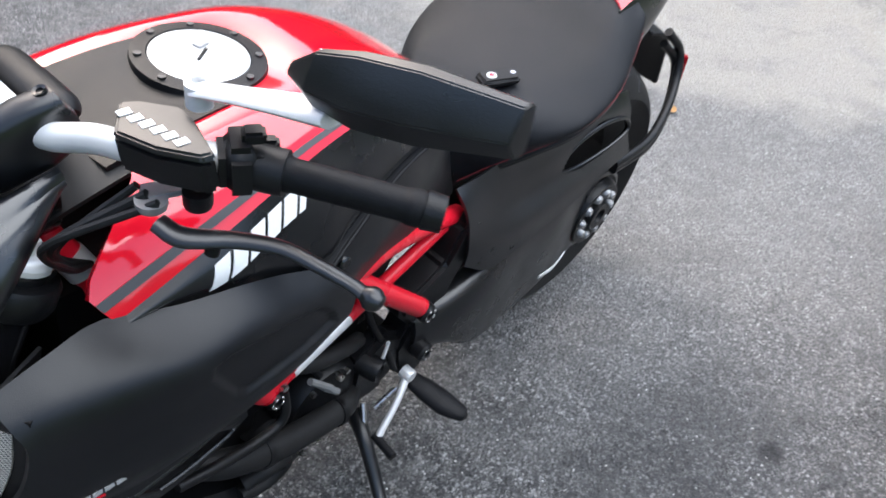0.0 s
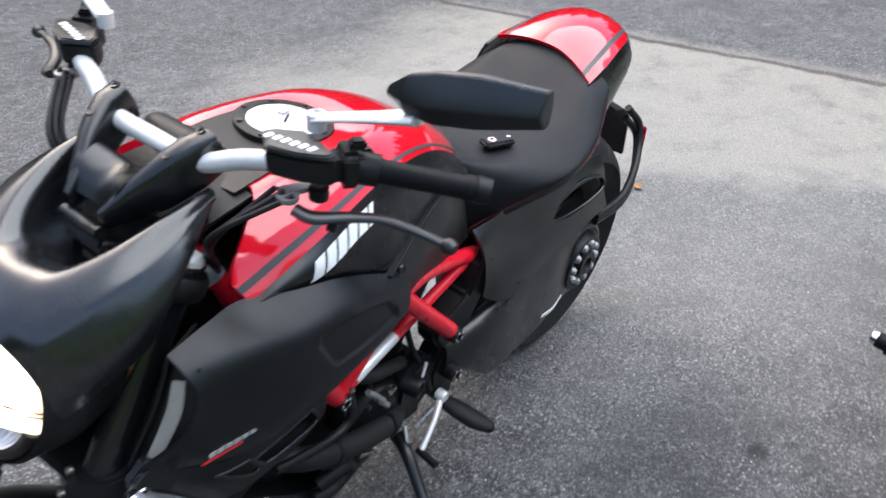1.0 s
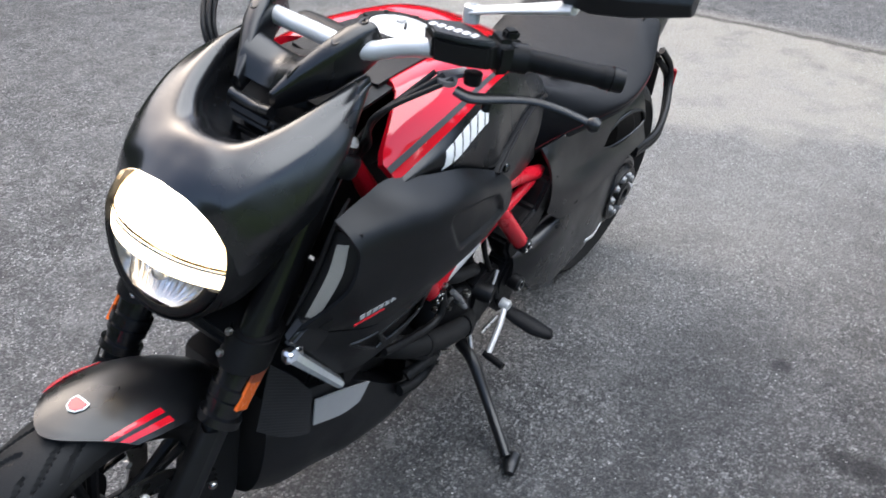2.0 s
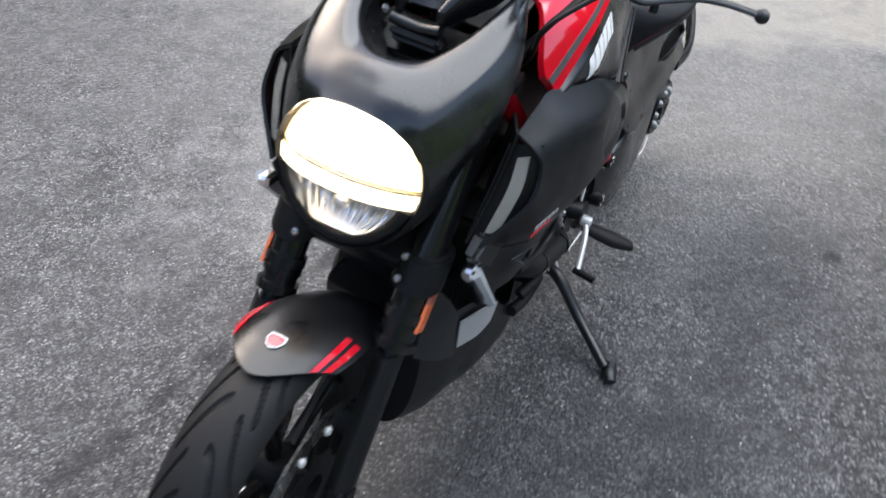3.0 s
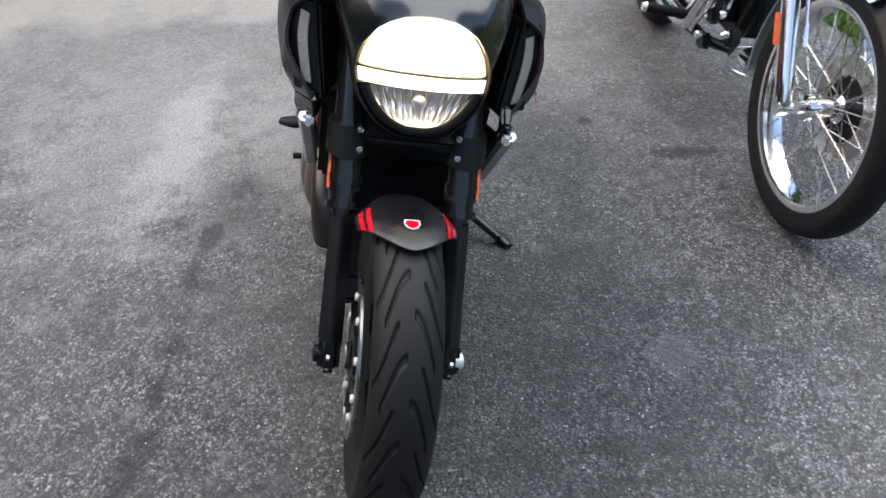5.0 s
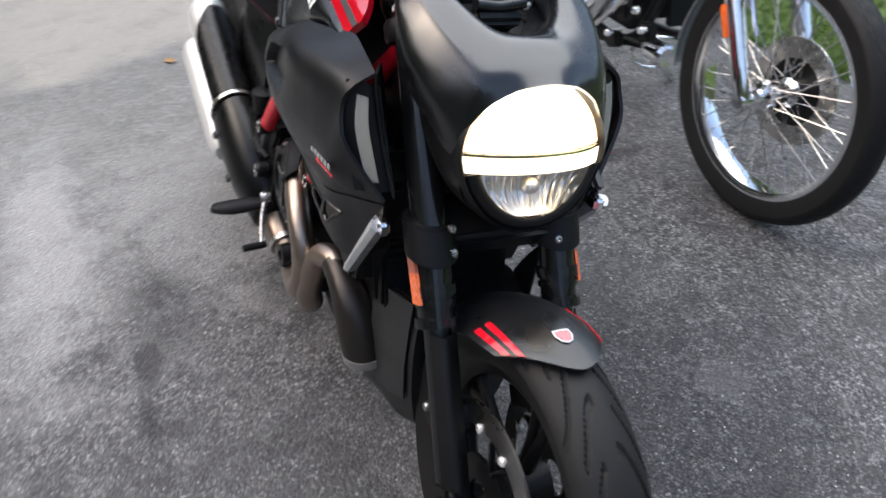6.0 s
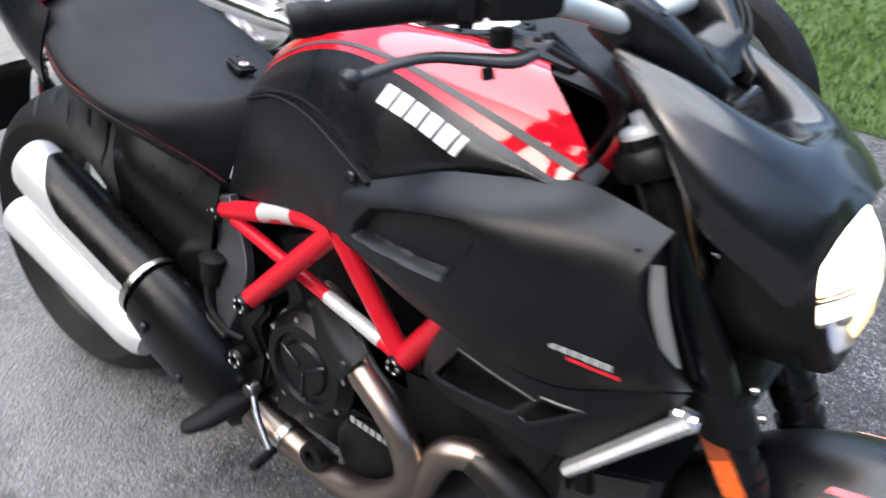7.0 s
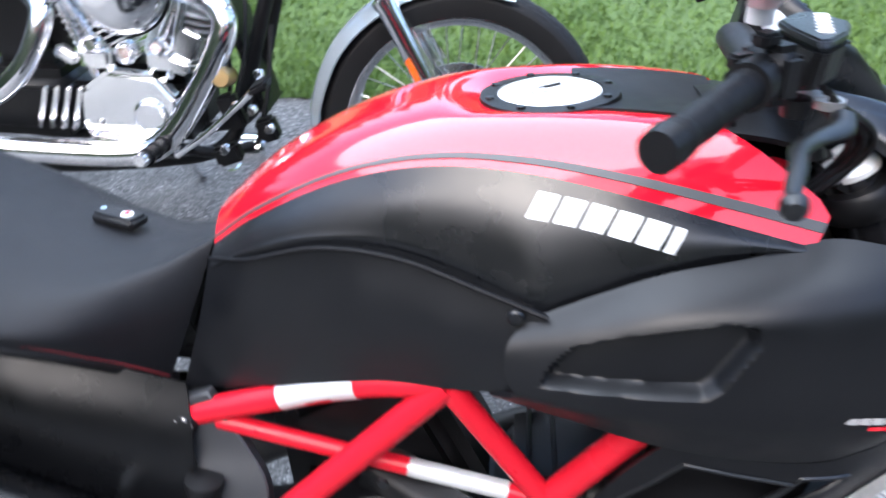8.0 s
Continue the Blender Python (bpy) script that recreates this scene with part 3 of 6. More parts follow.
FENDER = [(76, 0.088, 0.038, 17), (80, 0.09, 0.039, 16), (88, 0.092, 0.041, 13), (99, 0.09, 0.044, 10), (114, 0.084, 0.05, 6), (132, 0.078, 0.055, 3), (148, 0.07, 0.05, 0)]
fender = part("front_mudguard", sheet([guard_row(*f) for f in FENDER][::-1], 40, 31, 0.004), SATIN, moto, "matt black front mudguard with red stripes", STEER)
for lo, hi in ((0.72, 0.80), (0.85, 0.93)):
    for s in (-1, 1):
        band = []
        for deg, half, drop, sweep in FENDER[:4]:
            full = spline(guard_row(deg, half, drop, sweep, 0.0012), 201)
            band.append([full[int(round(100 + s * 100 * (lo + (hi - lo) * k / 3)))] for k in range(4)])
        part("stripe", sheet(band if s > 0 else [b[::-1] for b in band], 20, 4, 0.001), RED, fender, "red stripe", STEER)
em = [(0.0, 0.012), (0.013, 0.011), (0.0145, 0.0), (0.009, -0.012), (0.0, -0.016), (-0.009, -0.012), (-0.0145, 0.0), (-0.013, 0.011)]
a = radians(87.5)
spot = STEER @ Matrix.Translation((1.59 + 0.3128 * math.cos(a), 0, 0.293 + 0.3128 * math.sin(a))) @ Matrix.Rotation(radians(90) - a, 4, "Y") @ Matrix.Rotation(radians(90), 4, "Z") @ Matrix.Rotation(radians(-90), 4, "X")
part("badge", prism(em, 0.0, 0.0022, 0.0006), WHITE, fender, "small white shield badge", spot @ Matrix.Scale(-1, 4, (0, 1, 0)))
part("badge_field", prism([(x * 0.84, z * 0.8 - 0.001) for x, z in em], 0.0, 0.0029, 0.0004), RED, fender, "red badge field", spot @ Matrix.Scale(-1, 4, (0, 1, 0)))

# headlamp and its cowl
LAMP = Vector((1.437, 0, 0.806))
TIP = radians(-14)


def lamp_ring(scale, ahead, n=48):
    """The lamp's outline: wider above the light strip, round below."""
    pts = []
    for a in np.linspace(0, 2 * math.pi, n, endpoint=False):
        y, z = math.cos(a), math.sin(a)
        w = 0.114 if z > 0 else 0.1135 - 0.012 * abs(z)
        h = 0.105 if z > 0 else 0.108
        pts.append(Vector((ahead, w * scale * math.copysign(abs(y) ** 0.92, y), h * scale * z)))
    return [LAMP + Matrix.Rotation(TIP, 3, "Y") @ p for p in pts]


shell = loft([lamp_ring(1.06, -0.012), lamp_ring(1.07, 0.004), lamp_ring(1.03, 0.012), lamp_ring(0.99, 0.006), lamp_ring(0.96, -0.006)])
lamp = part("headlamp", (shell[0], quads(5, 48, ring=True)), PLASTIC, moto, "lit oval headlamp in a black surround", STEER)
bowl = [lamp_ring(1.0, -0.002), lamp_ring(0.9, -0.03), lamp_ring(0.72, -0.06), lamp_ring(0.4, -0.085), lamp_ring(0.02, -0.09)]
part("reflector", (loft(bowl)[0], quads(5, 48, ring=True)), REFLECTOR, lamp, "mirrored lamp reflector", STEER)
dome = [lamp_ring(s, 0.002 + 0.045 * (1 - s ** 2.4)) for s in (1.0, 0.93, 0.8, 0.6, 0.35, 0.02)]
part("lens", (loft(dome)[0], quads(6, 48, ring=True)), LENS, lamp, "clear lamp lens", STEER)


def lamp_patch(z0, z1, lift, shrink=0.97, n=28):
    rows = []
    for z in np.linspace(z0, z1, 9):
        w = shrink * 0.114 * math.sqrt(max(0.0, 1 - (z / 0.107) ** 2)) + 0.0005
        row = []
        for t in np.linspace(-1, 1, n):
            y = w * t
            s = min(1.0, math.hypot(y / 0.114, z / 0.107))
            row.append(LAMP + Matrix.Rotation(TIP, 3, "Y") @ Vector((0.002 + 0.045 * (1 - s ** 2.4) + lift, y, z)))
        rows.append(row)
    return sheet(rows, 17, n, 0.003)


part("main_beam", lamp_patch(0.013, 0.09, -0.007, 0.87), HEAD_GLOW, lamp, "glowing white main beam", STEER)
part("beam_edge", lamp_patch(0.010, 0.102, -0.012, 0.985), EDGE_GLOW, lamp, "warm edge of the beam", STEER)
part("position_strip", lamp_patch(-0.018, 0.004, -0.004, 1.0), STRIP_GLOW, lamp, "glowing position light strip", STEER)
part("brow", lamp_patch(0.0045, 0.0085, -0.003, 1.0), REFLECTOR, lamp, "thin bezel above the strip", STEER)
shelf = [[LAMP + Matrix.Rotation(TIP, 3, "Y") @ Vector((x, y, -0.021)) for y in np.linspace(-0.108, 0.108, 7)] for x in (-0.085, -0.04, 0.0)]
part("divider", sheet(shelf, 7, 13, 0.003), PLASTIC, lamp, "shelf between upper and lower lamp", STEER)


def fluted(u, v, p):
    """Upright flutes pressed into the lower reflector."""
    return (p[0] - 0.012 + 0.0022 * math.cos(60 * math.pi * v) * math.sin(math.pi * u) - 0.02 * math.sin(math.pi * u), p[1], p[2])


rows = []
for z in np.linspace(-0.094, -0.022, 7):
    w = 0.86 * 0.11 * math.sqrt(max(0.0, 1 - (z / 0.107) ** 2))
    rows.append([LAMP + Matrix.Rotation(TIP, 3, "Y") @ Vector((0.004 - 0.2 * (w * t) ** 2 / 0.11, w * t, z)) for t in np.linspace(-1, 1, 9)])
part("lower_reflector", sheet(rows, 17, 169, 0.002, fluted), PALE_REFLECTOR, lamp, "pale fluted lower reflector", STEER)

# black crescent that narrows the lower lamp, a bulb shield and its bulb
crescent = []
for scale_, ahead in ((1.0, 0.0), (0.95, 0.012), (0.9, 0.015), (0.84, 0.012)):
    ring_ = lamp_ring(scale_, ahead, 96)
    crescent.append([ring_[k] for k in range(51, 94)])
part("lower_bezel", sheet(crescent, 7, 43, 0.003), PLASTIC, lamp, "black crescent round the lower lamp", STEER)
bulb_at = LAMP + Matrix.Rotation(TIP, 3, "Y") @ Vector((0.002, 0.0, -0.045))
bulb_way = Matrix.Rotation(TIP, 3, "Y") @ Vector((1, 0, 0))
part("bulb_shield", disc(bulb_at, bulb_way, [(0.0, 0.008), (0.008, 0.006), (0.012, 0.002), (0.013, -0.006), (0.0, -0.006)], 20), PALE_REFLECTOR, lamp, "bright bulb shield", STEER)


def cowl_rows():
    mid = [(1.450, 0.0, 0.912), (1.420, 0.0, 0.934), (1.386, 0.0, 0.952), (1.350, 0.0, 0.940), (1.305, 0.0, 0.905), (1.245, 0.0, 0.875), (1.171, 0.0, 0.88)]
    dip = [(1.450, 0.024, 0.910), (1.421, 0.026, 0.933), (1.387, 0.030, 0.951), (1.350, 0.038, 0.949), (1.305, 0.058, 0.934), (1.245, 0.076, 0.927), (1.171, 0.09, 0.935)]
    rim = [(1.446, 0.048, 0.904), (1.422, 0.054, 0.928), (1.389, 0.062, 0.947), (1.350, 0.072, 0.964), (1.300, 0.088, 0.983), (1.240, 0.1, 1.003), (1.171, 0.106, 1.016)]
    out = [(1.439, 0.078, 0.886), (1.424, 0.088, 0.913), (1.390, 0.1, 0.937), (1.350, 0.112, 0.958), (1.300, 0.122, 0.979), (1.240, 0.123, 0.998), (1.171, 0.112, 1.014)]
    turn_ = [(1.436, 0.092, 0.87), (1.42, 0.104, 0.896), (1.389, 0.117, 0.921), (1.349, 0.13, 0.943), (1.301, 0.137, 0.967), (1.243, 0.133, 0.99), (1.173, 0.113, 1.012)]
    side = [(1.43, 0.113, 0.834), (1.412, 0.124, 0.852), (1.386, 0.137, 0.876), (1.346, 0.149, 0.902), (1.304, 0.154, 0.934), (1.25, 0.145, 0.974), (1.176, 0.113, 1.01)]
    edge = [(1.428, 0.113, 0.803), (1.407, 0.121, 0.812), (1.379, 0.132, 0.834), (1.343, 0.145, 0.858), (1.312, 0.153, 0.885), (1.262, 0.150, 0.952), (1.18, 0.112, 1.004)]
    half = [mid, dip, rim, out, turn_, side, edge]
    return [[(x, -y, z) for x, y, z in r] for r in half[:0:-1]] + half


cowl = part("headlamp_cowl", sheet(cowl_rows()[::-1], 91, 49, 0.005), GLOSS, moto, "gloss black headlamp cowl", STEER)
# a thin paler tube stands in for the highlight along the cowl's lower edge
for row_ in (cowl_rows()[0], cowl_rows()[-1]):
    part("cowl_edge", tube(row_[:6], 0.0028, 40, 8), EDGE_HIGHLIGHT, cowl, "highlight on the cowl's edge, made as a thin paler tube", STEER)


def bucket_side(s):
    r3 = [(1.446, s * 0.112, 0.802), (1.415, s * 0.119, 0.812), (1.379, s * 0.13, 0.834), (1.343, s * 0.14, 0.858)]
    r4 = [(1.44, s * 0.1, 0.75), (1.405, s * 0.108, 0.755), (1.37, s * 0.112, 0.77), (1.335, s * 0.112, 0.79)]
    r5 = [(1.42, s * 0.045, 0.698), (1.385, s * 0.05, 0.7), (1.35, s * 0.055, 0.71), (1.32, s * 0.06, 0.74)]
    r6 = [(1.415, 0.0, 0.692), (1.38, 0.0, 0.694), (1.345, 0.0, 0.705), (1.315, 0.0, 0.735)]
    rows = [r3, r4, r5, r6]
    return sheet(rows if s < 0 else rows[::-1], 17, 13, 0.004)


part("headlamp_bucket", join(bucket_side(1), bucket_side(-1)), PLASTIC, cowl, "black plastic bucket under the lamp", STEER)
# the small instrument between the cowl's horns
dash = part("instrument", block((0.055, 0.085, 0.024), Matrix.Translation((1.268, 0, 0.94)) @ Matrix.Rotation(radians(-35), 4, "Y"), 0.008, 3), DEEP, moto, "small black instrument pod", STEER)
part("screen", block((0.04, 0.068, 0.003), Matrix.Translation((1.262, 0, 0.952)) @ Matrix.Rotation(radians(-35), 4, "Y"), 0.001, 1), glass("dash_screen", (0.1, 0.1, 0.1), 0.1), dash, "dark display", STEER)

# handlebar, on its own clamps
BARS = Matrix.Translation((1.13, 0, 1.06)) @ Matrix.Rotation(radians(1.6), 4, "X") @ Matrix.Translation((-1.13, 0, -1.06)) @ Matrix.Translation(HEAD) @ Matrix.Rotation(radians(-0.8), 4, Vector((-math.sin(RAKE), 0, math.cos(RAKE)))) @ Matrix.Translation(-HEAD)
bar_half = [(1.172, 0.0, 1.052), (1.172, 0.07, 1.052), (1.168, 0.105, 1.056), (1.152, 0.15, 1.073), (1.137, 0.2, 1.086), (1.09, 0.258, 1.088), (1.04, 0.325, 1.08), (0.992, 0.393, 1.072)]
bar = part("handlebar", join(tube(bar_half, 0.0135, 60, 18), tube([(x, -y, z) for x, y, z in bar_half], 0.0135, 60, 18)), ALLOY, moto, "pale silver handlebar tube", BARS)
for s in (-1, 1):
    rings = []
    for x, y, z, w, h in [(1.138, 0.092, 1.056, 0.016, 0.02), (1.146, 0.092, 1.062, 0.0185, 0.03), (1.175, 0.086, 1.05, 0.0195, 0.036), (1.215, 0.069, 1.026, 0.018, 0.033), (1.25, 0.048, 1.003, 0.013, 0.024), (1.28, 0.034, 0.986, 0.006, 0.013)]:
        ring = []
        for a in np.linspace(0, 2 * math.pi, 20, endpoint=False):
            c_, s_ = math.cos(a), math.sin(a)
            q = 0.55
            ring.append((x + 0.5 * h * math.copysign(abs(s_) ** q, s_) * 0.5, s * (y + w * math.copysign(abs(c_) ** q, c_)), z + h * math.copysign(abs(s_) ** q, s_)))
        rings.append(ring)
    rs = part("bar_riser", loft(rings), SATIN, moto, "black handlebar riser", BARS)
    for x, z in ((1.16, 1.088), (1.205, 1.066)):
        b = disc((x, s * (0.088 if x < 1.18 else 0.078), z), (0.35, 0, 0.94), [(0.003, 0.0), (0.0035, 0.004), (0.0065, 0.005), (0.007, 0.002), (0.007, -0.006)], 14)
        part("bolt", b, FORK_BLACK, rs, m=BARS)
bridge = part("riser_bridge", sheet([[(1.262, -0.046, 0.994), (1.256, 0.0, 0.986), (1.262, 0.046, 0.994)], [(1.25, -0.052, 1.02), (1.24, 0.0, 1.008), (1.25, 0.052, 1.02)], [(1.228, -0.06, 1.032), (1.216, 0, 1.016), (1.228, 0.06, 1.032)], [(1.214, -0.066, 1.026), (1.206, 0, 1.01), (1.214, 0.066, 1.026)]], 17, 21, 0.012), SATIN, moto, "black bridge between the risers", BARS)
part("bridge_bar", tube([(1.286, -0.04, 0.972), (1.282, 0.0, 0.966), (1.286, 0.04, 0.972)], 0.009, 12, 12), SATIN, bridge, m=BARS)

part("ignition_cover", tube([(1.132, -0.062, 1.034), (1.13, -0.05, 1.036), (1.13, 0.0, 1.036), (1.13, 0.05, 1.036), (1.132, 0.062, 1.034)], [0.012, 0.022, 0.023, 0.022, 0.012], 24, 20, 0.8), PLASTIC, moto, "black rounded ignition cover", BARS)
part("steering_cover", sheet([[(1.09, -0.1, 0.975), (1.09, 0.0, 0.985), (1.09, 0.1, 0.975)], [(1.15, -0.105, 0.97), (1.15, 0.0, 0.985), (1.15, 0.105, 0.97)], [(1.2, -0.1, 0.955), (1.2, 0.0, 0.96), (1.2, 0.1, 0.955)]], 11, 15, 0.006), PLASTIC, moto, "black cover over the steering head")


def grip_shape(s):
    a, b = Vector((1.067, s * 0.29, 1.0855)), Vector((0.99, s * 0.396, 1.0725))
    prof = [0.0185, 0.0165, 0.015, 0.015, 0.015, 0.0154, 0.015, 0.015, 0.0154, 0.015, 0.015, 0.0154, 0.015, 0.015, 0.015, 0.015, 0.0168, 0.0168, 0.015]
    return tube([a + (b - a) * k / 18 for k in range(19)], prof, 73, 20)


for s in (-1, 1):
    g = part("grip", grip_shape(s), GRIP, moto, "black ribbed rubber grip", BARS)
    part("bar_end", tube([(0.992, s * 0.393, 1.073), (0.982, s * 0.407, 1.071)], [0.0178, 0.0165], 2, 20), DEEP, g, m=BARS)
    part("grip_collar", tube([(1.092, s * 0.254, 1.087), (1.062, s * 0.297, 1.085)], 0.0205, 2, 20), PLASTIC, g, m=BARS)
    # switch block and clamp
    part("switch_block", join(block((0.036, 0.05, 0.05), Matrix.Translation((1.086, s * 0.266, 1.09)) @ Matrix.Rotation(radians(s * -33), 4, "Z"), 0.01, 3), block((0.02, 0.018, 0.012), Matrix.Translation((1.077, s * 0.273, 1.118)) @ Matrix.Rotation(radians(s * -33), 4, "Z"), 0.003), block((0.02, 0.014, 0.014), Matrix.Translation((1.06, s * 0.27, 1.098)) @ Matrix.Rotation(radians(s * -33), 4, "Z"), 0.003)), PLASTIC, moto, "black switch block", BARS)
    outline = [(1.163, 0.206), (1.15, 0.243), (1.128, 0.274), (1.117, 0.277), (1.104, 0.236), (1.1, 0.208), (1.122, 0.18), (1.136, 0.172)]
    k = len(outline)
    body = ([(x - 0.004, s * y, 1.077) for x, y in outline] + [(x, s * y, 1.112) for x, y in outline], [tuple(range(k))[::-1], tuple(range(k, 2 * k))] + [(i, (i + 1) % k, (i + 1) % k + k, i + k) for i in range(k)])
    tank_ = part("fluid_reservoir", bevelled(body, 0.004, 2), PLASTIC, moto, "black wedge-shaped fluid reservoir", BARS)
    lid = ([(1.13 + (x - 1.13) * 1.02, s * (0.224 + (y - 0.224) * 1.02), 1.112) for x, y in outline] + [(1.13 + (x - 1.13) * 0.95, s * (0.224 + (y - 0.224) * 0.95), 1.119) for x, y in outline], body[1])
    part("lid", bevelled(lid, 0.002, 2), SATIN, tank_, m=BARS)
    for i in range(6):
        q = Vector((1.142 - 0.0026 * i, s * (0.19 + 0.0118 * i), 1.1195))
        part("print_mark", block((0.0115, 0.008, 0.0008), Matrix.Translation(q) @ Matrix.Rotation(radians(s * -8), 4, "Z"), 0), WHITE, tank_, "white lettering mark", BARS)
    perch = join(block((0.05, 0.022, 0.006), Matrix.Translation((1.128, s * 0.226, 1.056)) @ Matrix.Rotation(radians(s * -20), 4, "Z"), 0.002), disc((1.15, s * 0.23, 1.05), (0, 0, 1), [(0.0045, 0), (0.013, 0), (0.014, 0.003), (0.014, 0.008), (0.0045, 0.008)], 18))
    part("lever_perch", perch, GRILLE, moto, "grey lever bracket with a hole", BARS)
    part("lever_pivot", disc((1.118, s * 0.25, 1.048), (0, 0, 1), [(0.0, 0), (0.012, 0), (0.013, 0.004), (0.013, 0.016), (0.006, 0.018), (0.0, 0.016)], 18), DEEP, moto, "black lever pivot", BARS)
    part("lever_adjuster", disc((1.128, s * 0.285, 1.036), (0.3, 0, -0.9), [(0.0, 0), (0.006, 0), (0.0065, 0.004), (0.0065, 0.012), (0.0, 0.013)], 12), DEEP, moto, "small knurled adjuster", BARS)
    lever = tube([(1.158, s * 0.25, 1.05), (1.15, s * 0.272, 1.045), (1.122, s * 0.3, 1.046), (1.1, s * 0.335, 1.05), (1.09, s * 0.37, 1.05), (1.08, s * 0.4, 1.045), (1.078, s * 0.414, 1.043)], [0.010, 0.011, 0.009, 0.0078, 0.0072, 0.0068, 0.007], 40, 12, 0.62)
    lv_ = part("lever", lever, SATIN, moto, "black hand lever with a ball end", BARS)
    part("ball_end", disc((1.078, s * 0.41, 1.043), (-0.2, s, -0.1), [(0.0, 0.0), (0.007, 0.002), (0.0105, 0.008), (0.0105, 0.013), (0.007, 0.019), (0, 0.021)], 16), SATIN, lv_, m=BARS)
    # mirror
    stalk = tube([(1.085, s * 0.212, 1.131), (1.077, s * 0.256, 1.146), (1.069, s * 0.3, 1.16), (1.06, s * 0.35, 1.176)], [0.013, 0.0135, 0.016, 0.021], 24, 16, 0.42)
    part("mirror_stalk", join(stalk, disc((1.085, s * 0.212, 1.116), (0, 0, 1), [(0, 0), (0.012, 0), (0.012, 0.022), (0.006, 0.024), (0.006, 0.018), (0, 0.018)], 16)), ALLOY, moto, "silver mirror arm", BARS)
    rings = []
    for y, zc, h, xb, d in [(0.312, 1.199, 0.007, 1.083, 0.007), (0.338, 1.203, 0.025, 1.077, 0.02), (0.372, 1.207, 0.033, 1.067, 0.028), (0.418, 1.214, 0.033, 1.052, 0.03), (0.487, 1.222, 0.023, 1.028, 0.02)]:
        rings.append([(xb - 0.012 + d * a, s * y, zc + h * b) for a, b in ((-0.2, -0.85), (0.15, -1.0), (0.45, -0.9), (0.9, -0.3), (1.0, -0.12), (0.85, 0.3), (0.45, 0.95), (0.15, 1.0), (-0.2, 0.85), (-0.3, 0.0))])
    mr = part("mirror_housing", bevelled(loft(rings), 0.0016, 2), SATIN, moto, "matt black faceted mirror housing", BARS, angle=14)
    part("mirror_glass", block((0.003, 0.125, 0.044), Matrix.Translation((1.044, s * 0.392, 1.209)) @ Matrix.Rotation(radians(s * 17), 4, "Z") @ Matrix.Rotation(radians(s * 8), 4, "X"), 0.001, 1), CHROME, mr, "mirror glass", BARS)
# cables between the bar and the frame
for s in (-1, 1):
    for k in range(3):
        cab = tube([(1.15, s * (0.21 + 0.015 * k), 1.06), (1.2 + 0.01 * k, s * 0.17, 1.0), (1.19, s * (0.12 + 0.01 * k), 0.93), (1.14, s * 0.08, 0.86)], 0.004 + 0.001 * (k == 1), 30, 8)
        part("cable", cab, PLASTIC, moto, "black control cable", BARS)

# ---- tank, covers and seat ----
TX = [0.53, 0.60, 0.70, 0.80, 0.90, 1.00, 1.10, 1.20]
TOPZ = [0.824, 0.888, 0.946, 0.979, 0.993, 0.999, 0.994, 0.978]
SHY = [0.058, 0.096, 0.122, 0.145, 0.163, 0.18, 0.188, 0.194]
SHZ = [0.793, 0.853, 0.910, 0.940, 0.943, 0.930, 0.908, 0.886]


TABLES = {}


def curve(xs, ys, x):
    """The height at x of a smooth line through the table's places."""
    key = (tuple(xs), tuple(ys))
    if key not in TABLES:
        TABLES[key] = spline(list(zip(xs, ys)), 141)
    pts = TABLES[key]
    return float(np.interp(x, pts[:, 0], pts[:, 1]))


def tank_point(x, t, lift=0.0):
    """A place on the tank's top skin: t from -1 to 1 across it."""
    ys, zs, zt = curve(TX, SHY, x), curve(TX, SHZ, x), curve(TX, TOPZ, x)
    k = abs(t)
    well = 0.019 * max(0.0, 1 - (k / 0.62) ** 2) * min(1.0, max(0.0, (x - 0.8) / 0.06))
    return (x, ys * t + math.copysign(lift * 0.6 * k, t), zt - well - (zt - zs) * k ** 3.6 + lift)


def front_of(t):
    return float(np.interp(abs(t), [0, 0.5, 0.62, 0.75, 0.88, 0.94, 1.0], [1.08, 1.085, 1.102, 1.145, 1.195, 1.188, 1.178]))


def red_skin(t0, t1, nt, nx, lift, thick, x0=0.535):
    g = []
    for t in np.linspace(t0, t1, nt):
        g.append([tank_point(x0 + (front_of(t) - x0) * u, t, lift) for u in np.linspace(0, 1, nx)])
    return sheet(g[::-1], nt, nx, thick)


tank = part("fuel_tank", red_skin(-1, 1, 41, 41, 0.0, 0.012), RED, moto, "glossy red fuel tank cover with dark stripes")
for s in (-1, 1):
    a, b = (0.925, 0.957) if s > 0 else (-0.957, -0.925)
    part("stripe", red_skin(a, b, 4, 41, 0.0012, 0.001), STRIPE, tank, "dark grey pinstripe")


def inset(ring, x, z):
    """How far a place lies inside a convex outline that runs clockwise."""
    return min(((z - b) * (c - a) - (x - a) * (d - b)) / -math.hypot(c - a, d - b) for (a, b), (c, d) in zip(ring, ring[1:] + ring[:1]))


WINDOW = [(0.921, 0.748), (0.928, 0.772), (0.95, 0.797), (1.0, 0.816), (1.09, 0.839), (1.118, 0.838), (1.122, 0.82), (1.092, 0.768), (1.078, 0.756)]
SLOT_A = [(1.022, 0.552), (1.083, 0.64), (1.2, 0.621), (1.162, 0.574), (1.031, 0.544)]
SLOT_B = [(1.172, 0.578), (1.208, 0.63), (1.26, 0.631), (1.187, 0.571)]
LOWX = [0.53, 0.59, 0.66, 0.76, 0.86, 0.918, 0.97, 1.04, 1.11, 1.19]
